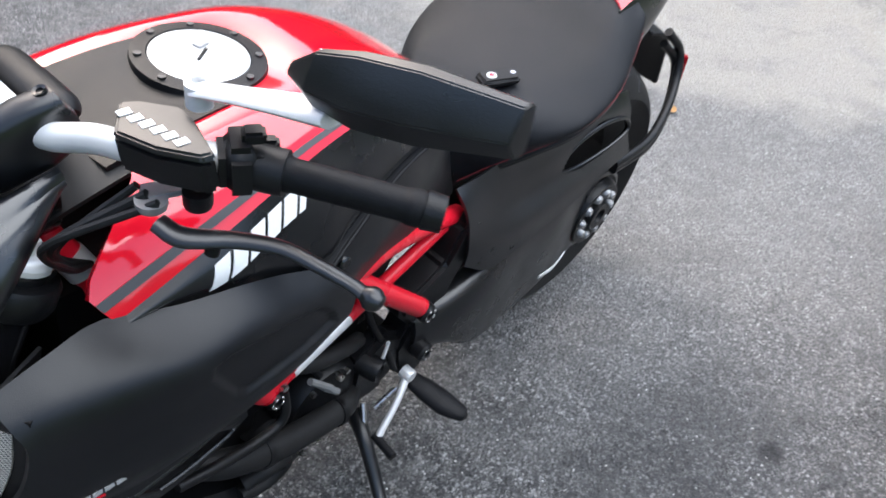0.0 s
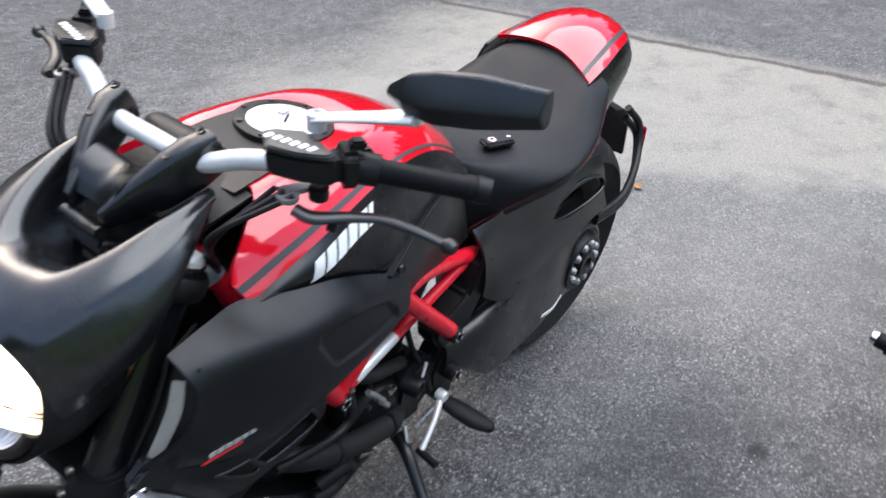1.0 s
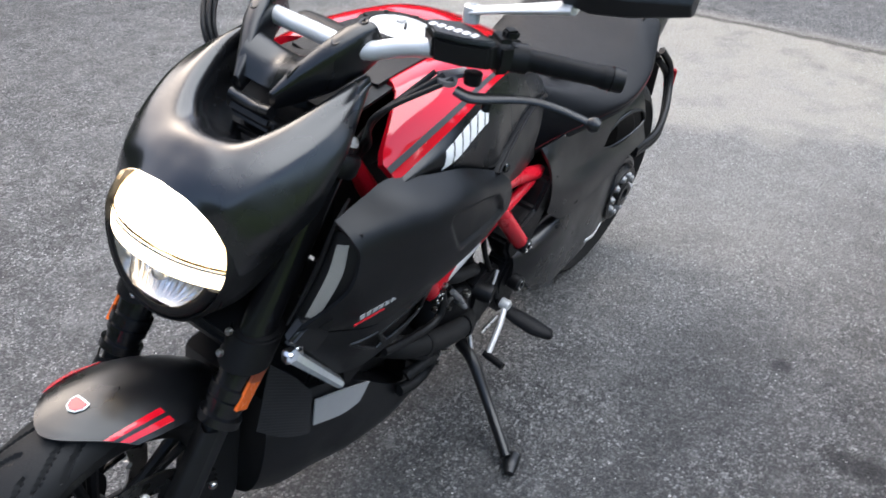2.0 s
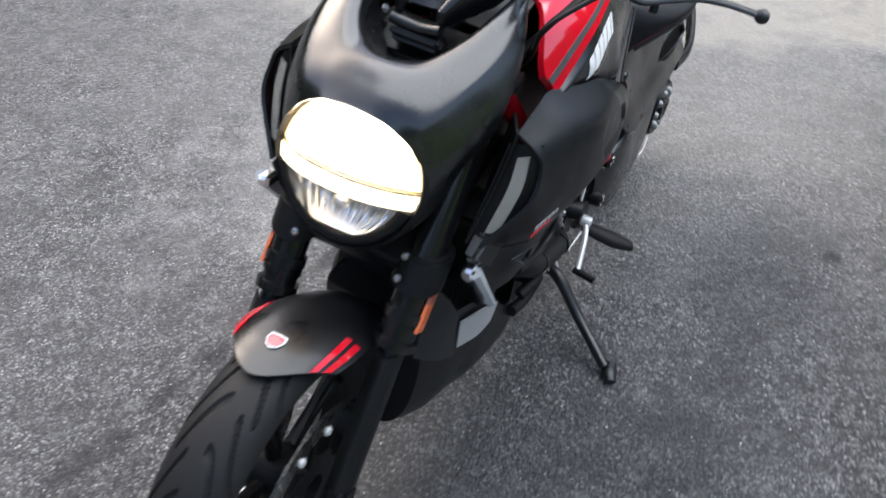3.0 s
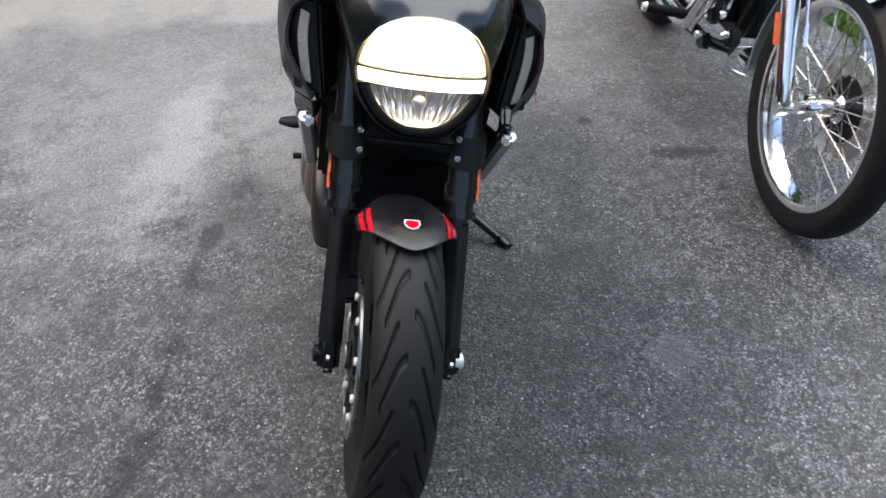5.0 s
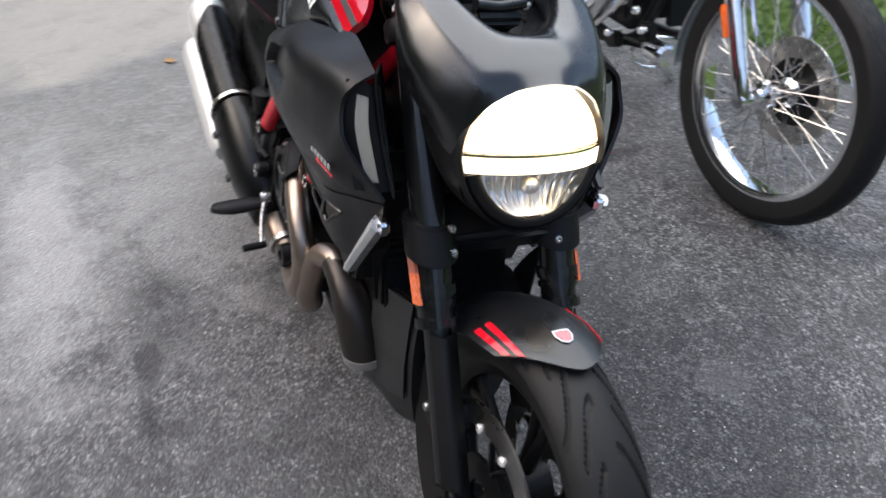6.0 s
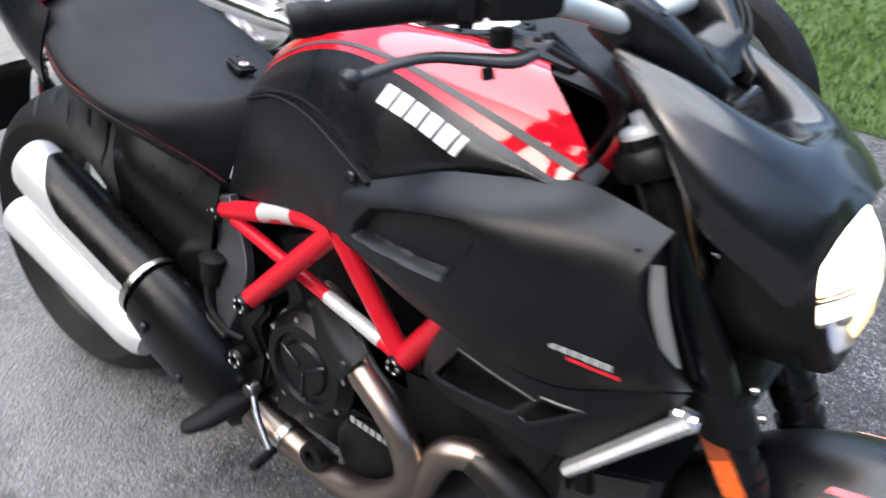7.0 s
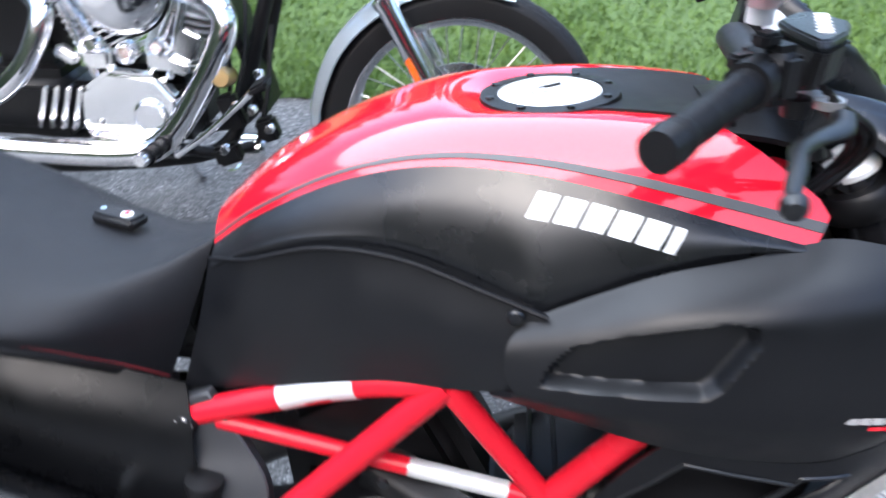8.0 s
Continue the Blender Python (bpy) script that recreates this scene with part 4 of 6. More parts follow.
LOWY = [0.078, 0.118, 0.143, 0.168, 0.194, 0.212, 0.204, 0.207, 0.199, 0.190]
LOWZ = [0.768, 0.812, 0.843, 0.855, 0.832, 0.815, 0.838, 0.866, 0.880, 0.884]


def tank_side(s):
    rows = []
    for f in (0.0, 0.35, 0.75, 1.0, 1.25):
        row = []
        for x in np.linspace(0.535, 1.185, 15):
            a = np.array((x, curve(TX, SHY, x), curve(TX, SHZ, x)))
            b = np.array((x, curve(LOWX, LOWY, x), curve(LOWX, LOWZ, x)))
            q = a + (b - a) * min(f, 1.0)
            q[1] += 0.008 * math.sin(math.pi * min(f, 1.0)) - (0.012 if f > 1 else 0.0)
            q[2] -= 0.05 if f > 1 else 0.0
            row.append((q[0], s * q[1], q[2]))
        rows.append(row)
    return sheet(rows if s < 0 else rows[::-1], 21, 45, 0.004)


for s in (-1, 1):
    side = part("tank_side", tank_side(s), SATIN, tank, "satin black tank side")
    # six white blocks in a slanting row: the maker's lettering as plain shapes
    for i in range(6):
        # on the left the row runs from the front back, on the right from the back forward
        w = 0.0215 if i < 5 else 0.010
        x = 0.903 + 0.0268 * i if s < 0 else 1.072 - 0.0268 * i - w
        rows = []
        for h in (0.17, 0.34, 0.51):
            row = []
            for k in (0, 0.5, 1.0):
                xx = x + w * k + s * 0.035 * (h - 0.34)
                z0, z1 = curve(TX, SHZ, xx), curve(LOWX, LOWZ, xx)
                y0, y1 = curve(TX, SHY, xx), curve(LOWX, LOWY, xx)
                drop = h * 0.075 / max(0.03, z0 - z1)
                row.append((xx, s * (y0 + (y1 - y0) * drop + 0.008 * math.sin(math.pi * drop) + 0.0012), z0 + (z1 - z0) * drop))
            rows.append(row)
        part("print_block", sheet(rows if s < 0 else rows[::-1], 4, 4, 0.0012), WHITE, side, "white maker's lettering drawn as a plain block")
    # knee panel
    top = [(0.533, 0.076, 0.788), (0.595, 0.124, 0.813), (0.68, 0.153, 0.846), (0.77, 0.177, 0.85), (0.86, 0.202, 0.830), (0.924, 0.222, 0.815)]
    mid = [(0.513, 0.082, 0.702), (0.585, 0.126, 0.735), (0.67, 0.16, 0.765), (0.76, 0.186, 0.775), (0.85, 0.21, 0.77), (0.915, 0.228, 0.765)]
    low = [(0.486, 0.086, 0.607), (0.565, 0.112, 0.63), (0.66, 0.142, 0.66), (0.75, 0.166, 0.688), (0.835, 0.192, 0.70), (0.905, 0.226, 0.725)]
    rows = [[(x, s * y, z) for x, y, z in r] for r in (top, mid, low)]
    kp = part("knee_panel", sheet(rows if s < 0 else rows[::-1], 15, 31, 0.008), SHROUD, moto, "matt black knee panel under the tank")
    part("panel_edge", tube([(x, s * (y + 0.0035), z) for x, y, z in top], 0.0026, 40, 8), GRIP, kp, "black raised edge of the knee panel")
    part("screw", disc((0.893, s * 0.221, 0.812), (0, s, 0), [(0.003, 0.003), (0.007, 0.004), (0.009, 0.002), (0.009, -0.002)], 12), SATIN, kp)
    # side shroud
    A = [(0.905, 0.216, 0.808), (0.975, 0.21, 0.838), (1.04, 0.212, 0.866), (1.115, 0.204, 0.882), (1.19, 0.186, 0.898), (1.25, 0.189, 0.895), (1.312, 0.192, 0.884)]
    B = [(0.885, 0.232, 0.785), (0.97, 0.245, 0.812), (1.045, 0.255, 0.836), (1.125, 0.258, 0.852), (1.195, 0.247, 0.862), (1.255, 0.235, 0.864), (1.306, 0.222, 0.862)]
    C = [(0.885, 0.24, 0.755), (0.98, 0.258, 0.772), (1.065, 0.266, 0.785), (1.145, 0.266, 0.795), (1.215, 0.257, 0.80), (1.265, 0.247, 0.808), (1.303, 0.236, 0.835)]
    D = [(0.895, 0.24, 0.73), (0.985, 0.258, 0.73), (1.075, 0.264, 0.728), (1.155, 0.26, 0.722), (1.23, 0.25, 0.726), (1.285, 0.243, 0.732), (1.325, 0.236, 0.785)]
    E = [(0.87, 0.205, 0.705), (0.965, 0.232, 0.695), (1.05, 0.238, 0.676), (1.14, 0.232, 0.66), (1.225, 0.226, 0.662), (1.3, 0.208, 0.685), (1.368, 0.185, 0.706)]

    def dent(u, v, p, s=s):
        """The shallow window pressed into the shroud."""
        x, z = p[0], p[2]
        d = (0.019 if s < 0 else 0.007) * min(1.0, max(0.0, inset(WINDOW, x, z) / 0.008))
        return (p[0], p[1] - s * d, p[2])

    rows = [[(x, s * y, z) for x, y, z in r] for r in (A, B, C, D, E)]
    sh = part("side_shroud", sheet(rows if s < 0 else rows[::-1], 91, 121, 0.006, dent), SHROUD, moto, "satin black side air shroud")
    for i in range(6):
        part("print_mark", block((0.011, 0.0012, 0.0075), Matrix.Translation((1.228 + 0.0128 * i, s * (0.2515 - 0.0013 * i), 0.7315)), 0), GREYPRINT, sh, "grey lettering mark")
    part("print_mark", block((0.062, 0.0012, 0.004), Matrix.Translation((1.277, s * 0.2466, 0.7225)) @ Matrix.Rotation(radians(s * -6), 4, "Z"), 0), REDLENS, sh, "red lettering mark")
    # air intake mouth with wire mesh behind the shroud's front edge
    mouth = [[(1.304, s * 0.214, 0.85), (1.317, s * 0.217, 0.80), (1.343, s * 0.203, 0.73)], [(1.312, s * 0.199, 0.846), (1.326, s * 0.199, 0.80), (1.35, s * 0.187, 0.73)]]
    part("intake_mesh", sheet(mouth if s > 0 else mouth[::-1], 6, 18, 0.003), MESH, sh, "grey wire mesh in the air intake")
    wall_ = [[(1.29, s * 0.226, 0.868), (1.304, s * 0.23, 0.80), (1.332, s * 0.217, 0.712)], [(1.303, s * 0.205, 0.866), (1.318, s * 0.204, 0.80), (1.343, s * 0.19, 0.712)], [(1.305, s * 0.18, 0.86), (1.32, s * 0.172, 0.80), (1.35, s * 0.16, 0.712)]]
    part("duct_wall", sheet(wall_ if s > 0 else wall_[::-1], 8, 18, 0.004), PLASTIC, sh, "black frame of the air intake")
    inner = [[(1.312, s * 0.19, 0.88), (1.328, s * 0.18, 0.80), (1.365, s * 0.165, 0.71)], [(1.24, s * 0.155, 0.87), (1.25, s * 0.145, 0.80), (1.27, s * 0.14, 0.70)]]
    part("inner_duct", sheet(inner if s > 0 else inner[::-1], 6, 12, 0.004), DEEP, sh)
    # lower scoop with slots
    E2 = [(1.06, 0.222, 0.67), (1.1, 0.228, 0.663), (1.14, 0.226, 0.655), (1.225, 0.222, 0.656), (1.3, 0.205, 0.68), (1.366, 0.183, 0.70)]
    F = [(1.02, 0.196, 0.6), (1.08, 0.209, 0.6), (1.15, 0.215, 0.6), (1.23, 0.212, 0.605), (1.29, 0.192, 0.62), (1.345, 0.175, 0.64)]
    G = [(0.992, 0.168, 0.525), (1.06, 0.182, 0.52), (1.14, 0.196, 0.535), (1.2, 0.192, 0.53), (1.245, 0.174, 0.53), (1.29, 0.168, 0.58)]

    def in_slot(p):
        return max(inset(SLOT_A, p[0], p[2]), inset(SLOT_B, p[0], p[2])) > 0.0

    rows = [[(x, s * y, z) for x, y, z in r] for r in (E2, F, G)]
    scoop = part("lower_scoop", sheet(rows if s < 0 else rows[::-1], 91, 121, 0.004, None, in_slot), SHROUD, moto, "satin black lower air scoop with slots")
    grid = np.array([spline([spline(r, 40)[j] for r in rows], 40) for j in range(40)]).reshape(-1, 3)
    for ring in (SLOT_A, SLOT_B):
        pts = []
        for x, z in closed(np.array([(a + (c - a) * k, b + (d - b) * k) for (a, b), (c, d) in zip(ring, ring[1:] + ring[:1]) for k in (0.06, 0.5, 0.94)]), 60):
            near = grid[np.argmin((grid[:, 0] - x) ** 2 + (grid[:, 2] - z) ** 2)]
            pts.append((x, near[1] - s * 0.001, z))
        pts = np.array(pts)
        pts[:, 1] = (np.roll(pts[:, 1], 1) + pts[:, 1] * 2 + np.roll(pts[:, 1], -1)) / 4
        part("slot_lip", tube(np.vstack([pts, pts[:1]]), 0.0035, 91, 8), SATIN, scoop)
    # turn signal: a slanting ribbed clear strip
    p0, p1 = Vector((1.376, s * 0.186, 0.676)), Vector((1.236, s * 0.172, 0.508))
    ax = (p1 - p0).normalized()
    out = Vector((0.25, s * 0.95, 0.0)).normalized()
    wid = ax.cross(out).normalized()
    rings = []
    for k in range(61):
        q = p0 + (p1 - p0) * k / 60
        rib, taper = 1.0 + 0.12 * (k % 2), 1.05 - 0.25 * k / 60
        rings.append([q + out * a * rib + wid * b * taper for a, b in ((0.0, -0.0105), (0.015, -0.009), (0.019, 0.0), (0.015, 0.009), (0.0, 0.0105), (-0.008, 0.0))])
    part("turn_signal", loft(rings), SMOKE, moto, "clear ribbed front turn signal strip")
    if s > 0:
        part("scoop_corner", bevelled(loft([[(1.348, 0.17, 0.728), (1.352, 0.196, 0.725), (1.302, 0.207, 0.688), (1.298, 0.18, 0.69)], [(1.385, 0.172, 0.7), (1.387, 0.192, 0.698), (1.332, 0.2, 0.65), (1.328, 0.176, 0.652)]]), 0.007, 3), SATIN, sh, "blue-black corner cap over the turn signal")
    part("chrome_tip", block((0.034, 0.02, 0.024), Matrix.Translation(p0 + Vector((-0.006, 0, -0.006))), 0.005, 2), CHROME, sh)
    # radiator behind the scoop
    part("side_radiator", block((0.2, 0.06, 0.25), Matrix.Translation((1.15, s * 0.135, 0.6)) @ Matrix.Rotation(radians(20), 4, "Y"), 0.01), DEEP, moto, "black side radiator")
    # amber reflector on the fork
    q0, q1 = Vector((1.38, s * 0.1425, 0.634)), Vector((1.43, s * 0.1425, 0.562))
    mid_ = q0.lerp(q1, 0.45)
    # the upper half takes a darker amber, with its shade put into the colour
    for one, two, mat_, text in ((q0, mid_, SHADED_AMBER, "upper half of the amber fork reflector, shade painted in"), (mid_, q1, AMBER, "bright amber fork reflector")):
        part("fork_reflector", (loft([[q + Vector((0.011, 0, 0.006)) * k + Vector((0, s * d, 0)) for k, d in ((-1, -0.004), (1, -0.004), (1, 0.0012), (-1, 0.0012))] for q in (one, two)])), mat_, moto, text, STEER)

# black plate, filler ring and cap on the tank
def top_frame(x, y=0.0):
    d = (curve(TX, TOPZ, x + 0.01) - curve(TX, TOPZ, x - 0.01)) / 0.02
    return Matrix.Translation((x, y, curve(TX, TOPZ, x))) @ Matrix.Rotation(-math.atan(d), 4, "Y")


plate = [[tank_point(x, t, 0.003) for x in np.linspace(0.95, 1.12 - 0.02 * abs(t), 9)] for t in np.linspace(-0.46, 0.46, 9)]
part("tank_top_plate", sheet(plate[::-1], 21, 21, 0.006), PLASTIC, tank, "black plate round the filler")
cm = top_frame(0.92, -0.015) @ Matrix.Translation((0, 0, -0.015))
part("filler_ring", moved(lathe([(0.058, 0.0), (0.08, -0.004), (0.078, 0.005), (0.06, 0.007)], 48, closed=True), cm @ Matrix.Rotation(radians(90), 4, "X")), PLASTIC, tank, "black filler ring with screws")
cap = part("filler_cap", moved(lathe([(0.0, 0.009), (0.05, 0.009), (0.058, 0.006), (0.059, 0.0), (0.0, 0.0)], 48), cm @ Matrix.Rotation(radians(90), 4, "X")), CAPWHITE, tank, "pale silver filler cap")
for k in range(8):
    a = k * math.pi / 4 + 0.3
    part("screw", moved(disc((0.069 * math.cos(a), 0.069 * math.sin(a), 0.0055), (0, 0, 1), [(0.0, 0.003), (0.0045, 0.003), (0.005, 0.0), (0.0, 0.0)], 10), cm), SATIN, tank)
part("cap_slot", moved(block((0.03, 0.004, 0.003), Matrix.Translation((0.0, 0.005, 0.0102)) @ Matrix.Rotation(0.6, 4, "Z"), 0.001, 1), cm), DEEP, cap)
part("lock_flap", moved(block((0.018, 0.012, 0.004), Matrix.Translation((-0.012, -0.014, 0.0102)) @ Matrix.Rotation(0.3, 4, "Z"), 0.001, 1), cm), GREYPRINT, cap)

# seat
SEAT = [(0.522, 0.788, 0.034, 0.782, 0.060, 0.70, 0.072, 0.604, 0.462), (0.455, 0.768, 0.08, 0.757, 0.105, 0.70, 0.105, 0.64, 0.425), (0.38, 0.764, 0.128, 0.75, 0.16, 0.715, 0.158, 0.69, 0.37), (0.30, 0.78, 0.146, 0.764, 0.193, 0.74, 0.193, 0.725, 0.30), (0.21, 0.812, 0.15, 0.806, 0.196, 0.774, 0.198, 0.752, 0.215), (0.14, 0.852, 0.13, 0.844, 0.174, 0.803, 0.176, 0.778, 0.14), (0.075, 0.884, 0.11, 0.862, 0.148, 0.838, 0.156, 0.81, 0.09)]


def seat_rows():
    rows = []
    for x, zt, y1, z1, y2, z2, y3, z3, xl in SEAT:
        half = [(x, 0.0, zt), (x, y1 * 0.6, zt - (zt - z1) * 0.3), (x, y1, z1), ((x * 2 + xl) / 3, y2, z2 + (z1 - z2) * 0.15), (xl, y3, z3)]
        sway = -0.012 * min(1.0, max(0.0, (0.3 - x) / 0.2))
        rows.append([(a, sway - b, c) for a, b, c in half[:0:-1]] + [(a, sway + b, c) for a, b, c in half])
    return rows


seat = part("seat", sheet(seat_rows()[::-1], 49, 49, 0.02), LEATHER, moto, "black vinyl saddle with red piping")
for s in (-1, 1):
    low = [(r[8], s * (r[6] + 0.001) - 0.012 * min(1.0, max(0.0, (0.3 - r[0]) / 0.2)), r[7] + 0.008) for r in SEAT]
    part("piping", tube(low, 0.0016, 60, 6), STITCH, seat, "thin red piping")
    part("seat_base", tube([(r[8], s * (r[6] - 0.012) - 0.012 * min(1.0, max(0.0, (0.3 - r[0]) / 0.2)), r[7] - 0.006) for r in SEAT], 0.012, 40, 8), PLASTIC, seat, "black seat base")

# tail cowl
CX = [0.155, 0.08, 0.03, -0.03, -0.095, -0.14, -0.165]
CTOP = [0.852, 0.896, 0.918, 0.928, 0.925, 0.912, 0.90]
CY = [0.14, 0.136, 0.13, 0.12, 0.105, 0.086, 0.068]
CZ = [0.848, 0.866, 0.872, 0.884, 0.886, 0.882, 0.876]


def tail_point(x, t, lift=0.0):
    y, z, zt = curve(CX[::-1], CY[::-1], x), curve(CX[::-1], CZ[::-1], x), curve(CX[::-1], CTOP[::-1], x)
    return (x, y * t - 0.03, zt - (zt - z) * abs(t) ** 2.2 + lift)


def tail_skin(t0, t1, nt, lift, thick):
    return sheet([[tail_point(0.09 + 0.035 * max(0.0, t) ** 2 - u * (0.253 + 0.035 * max(0.0, t) ** 2), t, lift) for u in np.linspace(0, 1, 15)] for t in np.linspace(t0, t1, nt)], max(nt, 4), 31, thick)


tail = part("tail_cowl", tail_skin(-1, 1, 15, 0.0, 0.01), RED, moto, "glossy red tail cowl")
for s in (-1, 1):
    a, b = (0.78, 0.86) if s > 0 else (-0.86, -0.78)
    part("stripe", tail_skin(a, b, 4, 0.001, 0.001), STRIPE, tail, "dark grey pinstripe")
    rows = []
    for f in (0.0, 0.3, 0.7, 1.0):
        rows.append([(x, -0.03 + s * (curve(CX[::-1], CY[::-1], x) + 0.03 * math.sin(math.pi * 0.62 * f) * (1 - 0.3 * k)), curve(CX[::-1], CZ[::-1], x) - f * (0.125 - 0.075 * k)) for k, x in zip(np.linspace(0, 1, 8), np.linspace(0.13, -0.163, 8))])
    part("tail_side", sheet(rows if s > 0 else rows[::-1], 17, 25, 0.005), SATIN, tail, "satin black tail side")
part("tail_end", sheet([[(-0.17, -0.062, 0.876), (-0.176, 0.0, 0.896), (-0.17, 0.062, 0.876)], [(-0.18, -0.07, 0.855), (-0.186, 0.0, 0.86), (-0.18, 0.07, 0.855)], [(-0.165, -0.062, 0.826), (-0.165, 0, 0.826), (-0.165, 0.062, 0.826)]][::-1], 9, 13, 0.006), REDLENS, tail, "red tail light strip", Matrix.Translation((0.015, -0.03, 0)))
under = [[(x, y, z) for x, z in ((0.42, 0.66), (0.2, 0.70), (0.0, 0.745), (-0.11, 0.82))] for y in (-0.085, -0.045, -0.01, 0.03, 0.07)]
part("undertail", sheet(under, 13, 21, 0.01), PLASTIC, moto, "black undertail tray")

# ---- frame, engine and running gear ----
JT, JB, JL, JF, JE = (0.50, 0.112, 0.586), (0.822, 0.168, 0.69), (0.63, 0.168, 0.488), (0.945, 0.152, 0.518), (1.05, 0.178, 0.665)


def pt(p, s):
    return (p[0], s * p[1], p[2])


def between(a, b, k):
    return tuple(np.array(a) + (np.array(b) - np.array(a)) * k)


for s in (-1, 1):
    arc = [pt(p, s) for p in (JT, (0.62, 0.124, 0.628), (0.72, 0.145, 0.667), (0.78, 0.16, 0.683), JB)]
    fr = part("trellis_frame", tube(arc, 0.0165, 24, 16), FRAME_RED, moto, "red tubular trellis frame")
    part("frame_tube", tube([pt(JB, s), pt(JL, s)], 0.0175, 2, 16), FRAME_RED, fr)
    part("frame_tube", tube([pt(JB, s), pt(JF, s)], 0.0155, 2, 16), FRAME_RED, fr)
    part("frame_tube", tube([pt(JF, s), pt(JE, s)], 0.0185, 2, 16), FRAME_RED, fr)
    part("silver_sleeve", tube([(1.148, s * 0.083, 0.853), (1.158, s * 0.071, 0.876)], 0.0185, 2, 16), ALLOY, fr)
    part("frame_tube", tube([pt(JE, s), (1.1, s * 0.14, 0.75), (1.15, s * 0.08, 0.86), (1.18, s * 0.04, 0.92)], 0.017, 16, 16), FRAME_RED, fr)
    part("frame_tube", tube([pt(between(JT, JF, 0.08), s), pt(JF, s)], 0.0115, 2, 14), FRAME_RED, fr)
    part("silver_sleeve", tube([pt(between(JT, JF, 0.62), s), pt(between(JT, JF, 0.895), s)], 0.0122, 2, 14), ALLOY, fr, "silver middle of the frame tube")
    if s < 0:
        part("silver_label", tube([pt(p, s) for p in ((0.622, 0.1245, 0.629), (0.67, 0.134, 0.65), (0.718, 0.1445, 0.666))], 0.0171, 6, 16), ALLOY, fr, "silver sticker on the frame tube")
    for q, r in ((JT, 0.0175), (JL, 0.018), (JF, 0.0165), ((0.612, 0.168, 0.37), 0.019)):
        p = Vector(pt(q, s)) + Vector((-0.004, s * 0.004, -0.006))
        cap_ = part("frame_bolt", disc(p, (0, s, 0), [(0.0, 0.006), (0.006, 0.006), (0.007, 0.017), (r * 0.72, 0.018), (r, 0.012), (r, -0.01), (0, -0.01)], 20), DEEP, fr, "black cap bolt with bright flutes")
        for k in range(5):
            a = k * 2 * math.pi / 5
            part("flute", block((0.0045, 0.003, 0.007), Matrix.Translation(p + Vector((r * 0.62 * math.cos(a), s * 0.0175, r * 0.62 * math.sin(a)))) @ Matrix.Rotation(-a, 4, "Y"), 0.001, 1), STEEL, cap_)
    # rear cast frame plate that carries swingarm and footrest
    plate_ = [(0.485, 0.60), (0.525, 0.595), (0.56, 0.53), (0.66, 0.49), (0.655, 0.46), (0.625, 0.42), (0.655, 0.37), (0.64, 0.30), (0.60, 0.25), (0.565, 0.27), (0.555, 0.36), (0.53, 0.46), (0.49, 0.53), (0.468, 0.58)]
    if s < 0:
        plate_ = [(0.535, 0.47), (0.6, 0.475), (0.66, 0.49), (0.655, 0.46), (0.625, 0.42), (0.655, 0.37), (0.64, 0.30), (0.60, 0.25), (0.565, 0.27), (0.555, 0.36), (0.54, 0.43)]
    part("pivot_plate", prism(plate_, s * 0.1, s * 0.155, 0.008), DEEP, moto, "black cast pivot plate")
    # footrest
    peg = tube([(0.618, s * 0.165, 0.285), (0.61, s * 0.2, 0.277), (0.6, s * 0.245, 0.268), (0.588, s * 0.282, 0.262), (0.586, s * 0.288, 0.262)], [0.016, 0.023, 0.025, 0.016, 0.004], 24, 14, 0.62)
    part("footrest", peg, GRIP, moto, "black rubber footrest")
    # pedal or shifter
    if s > 0:
        ends = [(0.63, 0.172, 0.31), (0.67, 0.19, 0.282), (0.726, 0.205, 0.243)]
    else:
        ends = [(0.63, -0.17, 0.305), (0.66, -0.185, 0.265), (0.7, -0.195, 0.225)]
    lv2 = part("foot_lever", join(tube(ends, [0.0075, 0.0065, 0.0065], 14, 10), disc(ends[0], (0, s, 0), [(0, 0.012), (0.011, 0.012), (0.013, 0.008), (0.013, -0.01), (0, -0.01)], 16)), ALLOY if s > 0 else STEEL, moto, "bright foot lever with a black peg")
    part("toe_peg", tube([(ends[2][0] + 0.002, ends[2][1] - s * 0.008, ends[2][2] - 0.003), (ends[2][0] + 0.008, ends[2][1] + s * 0.045, ends[2][2] - 0.005)], 0.0085, 2, 14), GRIP, lv2)
engine = part("engine", join(
    block((0.4, 0.26, 0.2), Matrix.Translation((0.8, 0, 0.3)), 0.05, 4),
    block((0.2, 0.2, 0.26), Matrix.Translation((0.74, 0, 0.52)) @ Matrix.Rotation(radians(-28), 4, "Y"), 0.03, 3),
    block((0.28, 0.2, 0.19), Matrix.Translation((1.03, 0, 0.4)) @ Matrix.Rotation(radians(-8), 4, "Y"), 0.03, 3)), DEEP, moto, "black twin-cylinder engine")
for k in range(6):
    part("cooling_fin", block((0.006, 0.19, 0.18), Matrix.Translation((0.94 + 0.034 * k, 0, 0.4)) @ Matrix.Rotation(radians(-8), 4, "Y"), 0.002, 1), DEEP, engine)
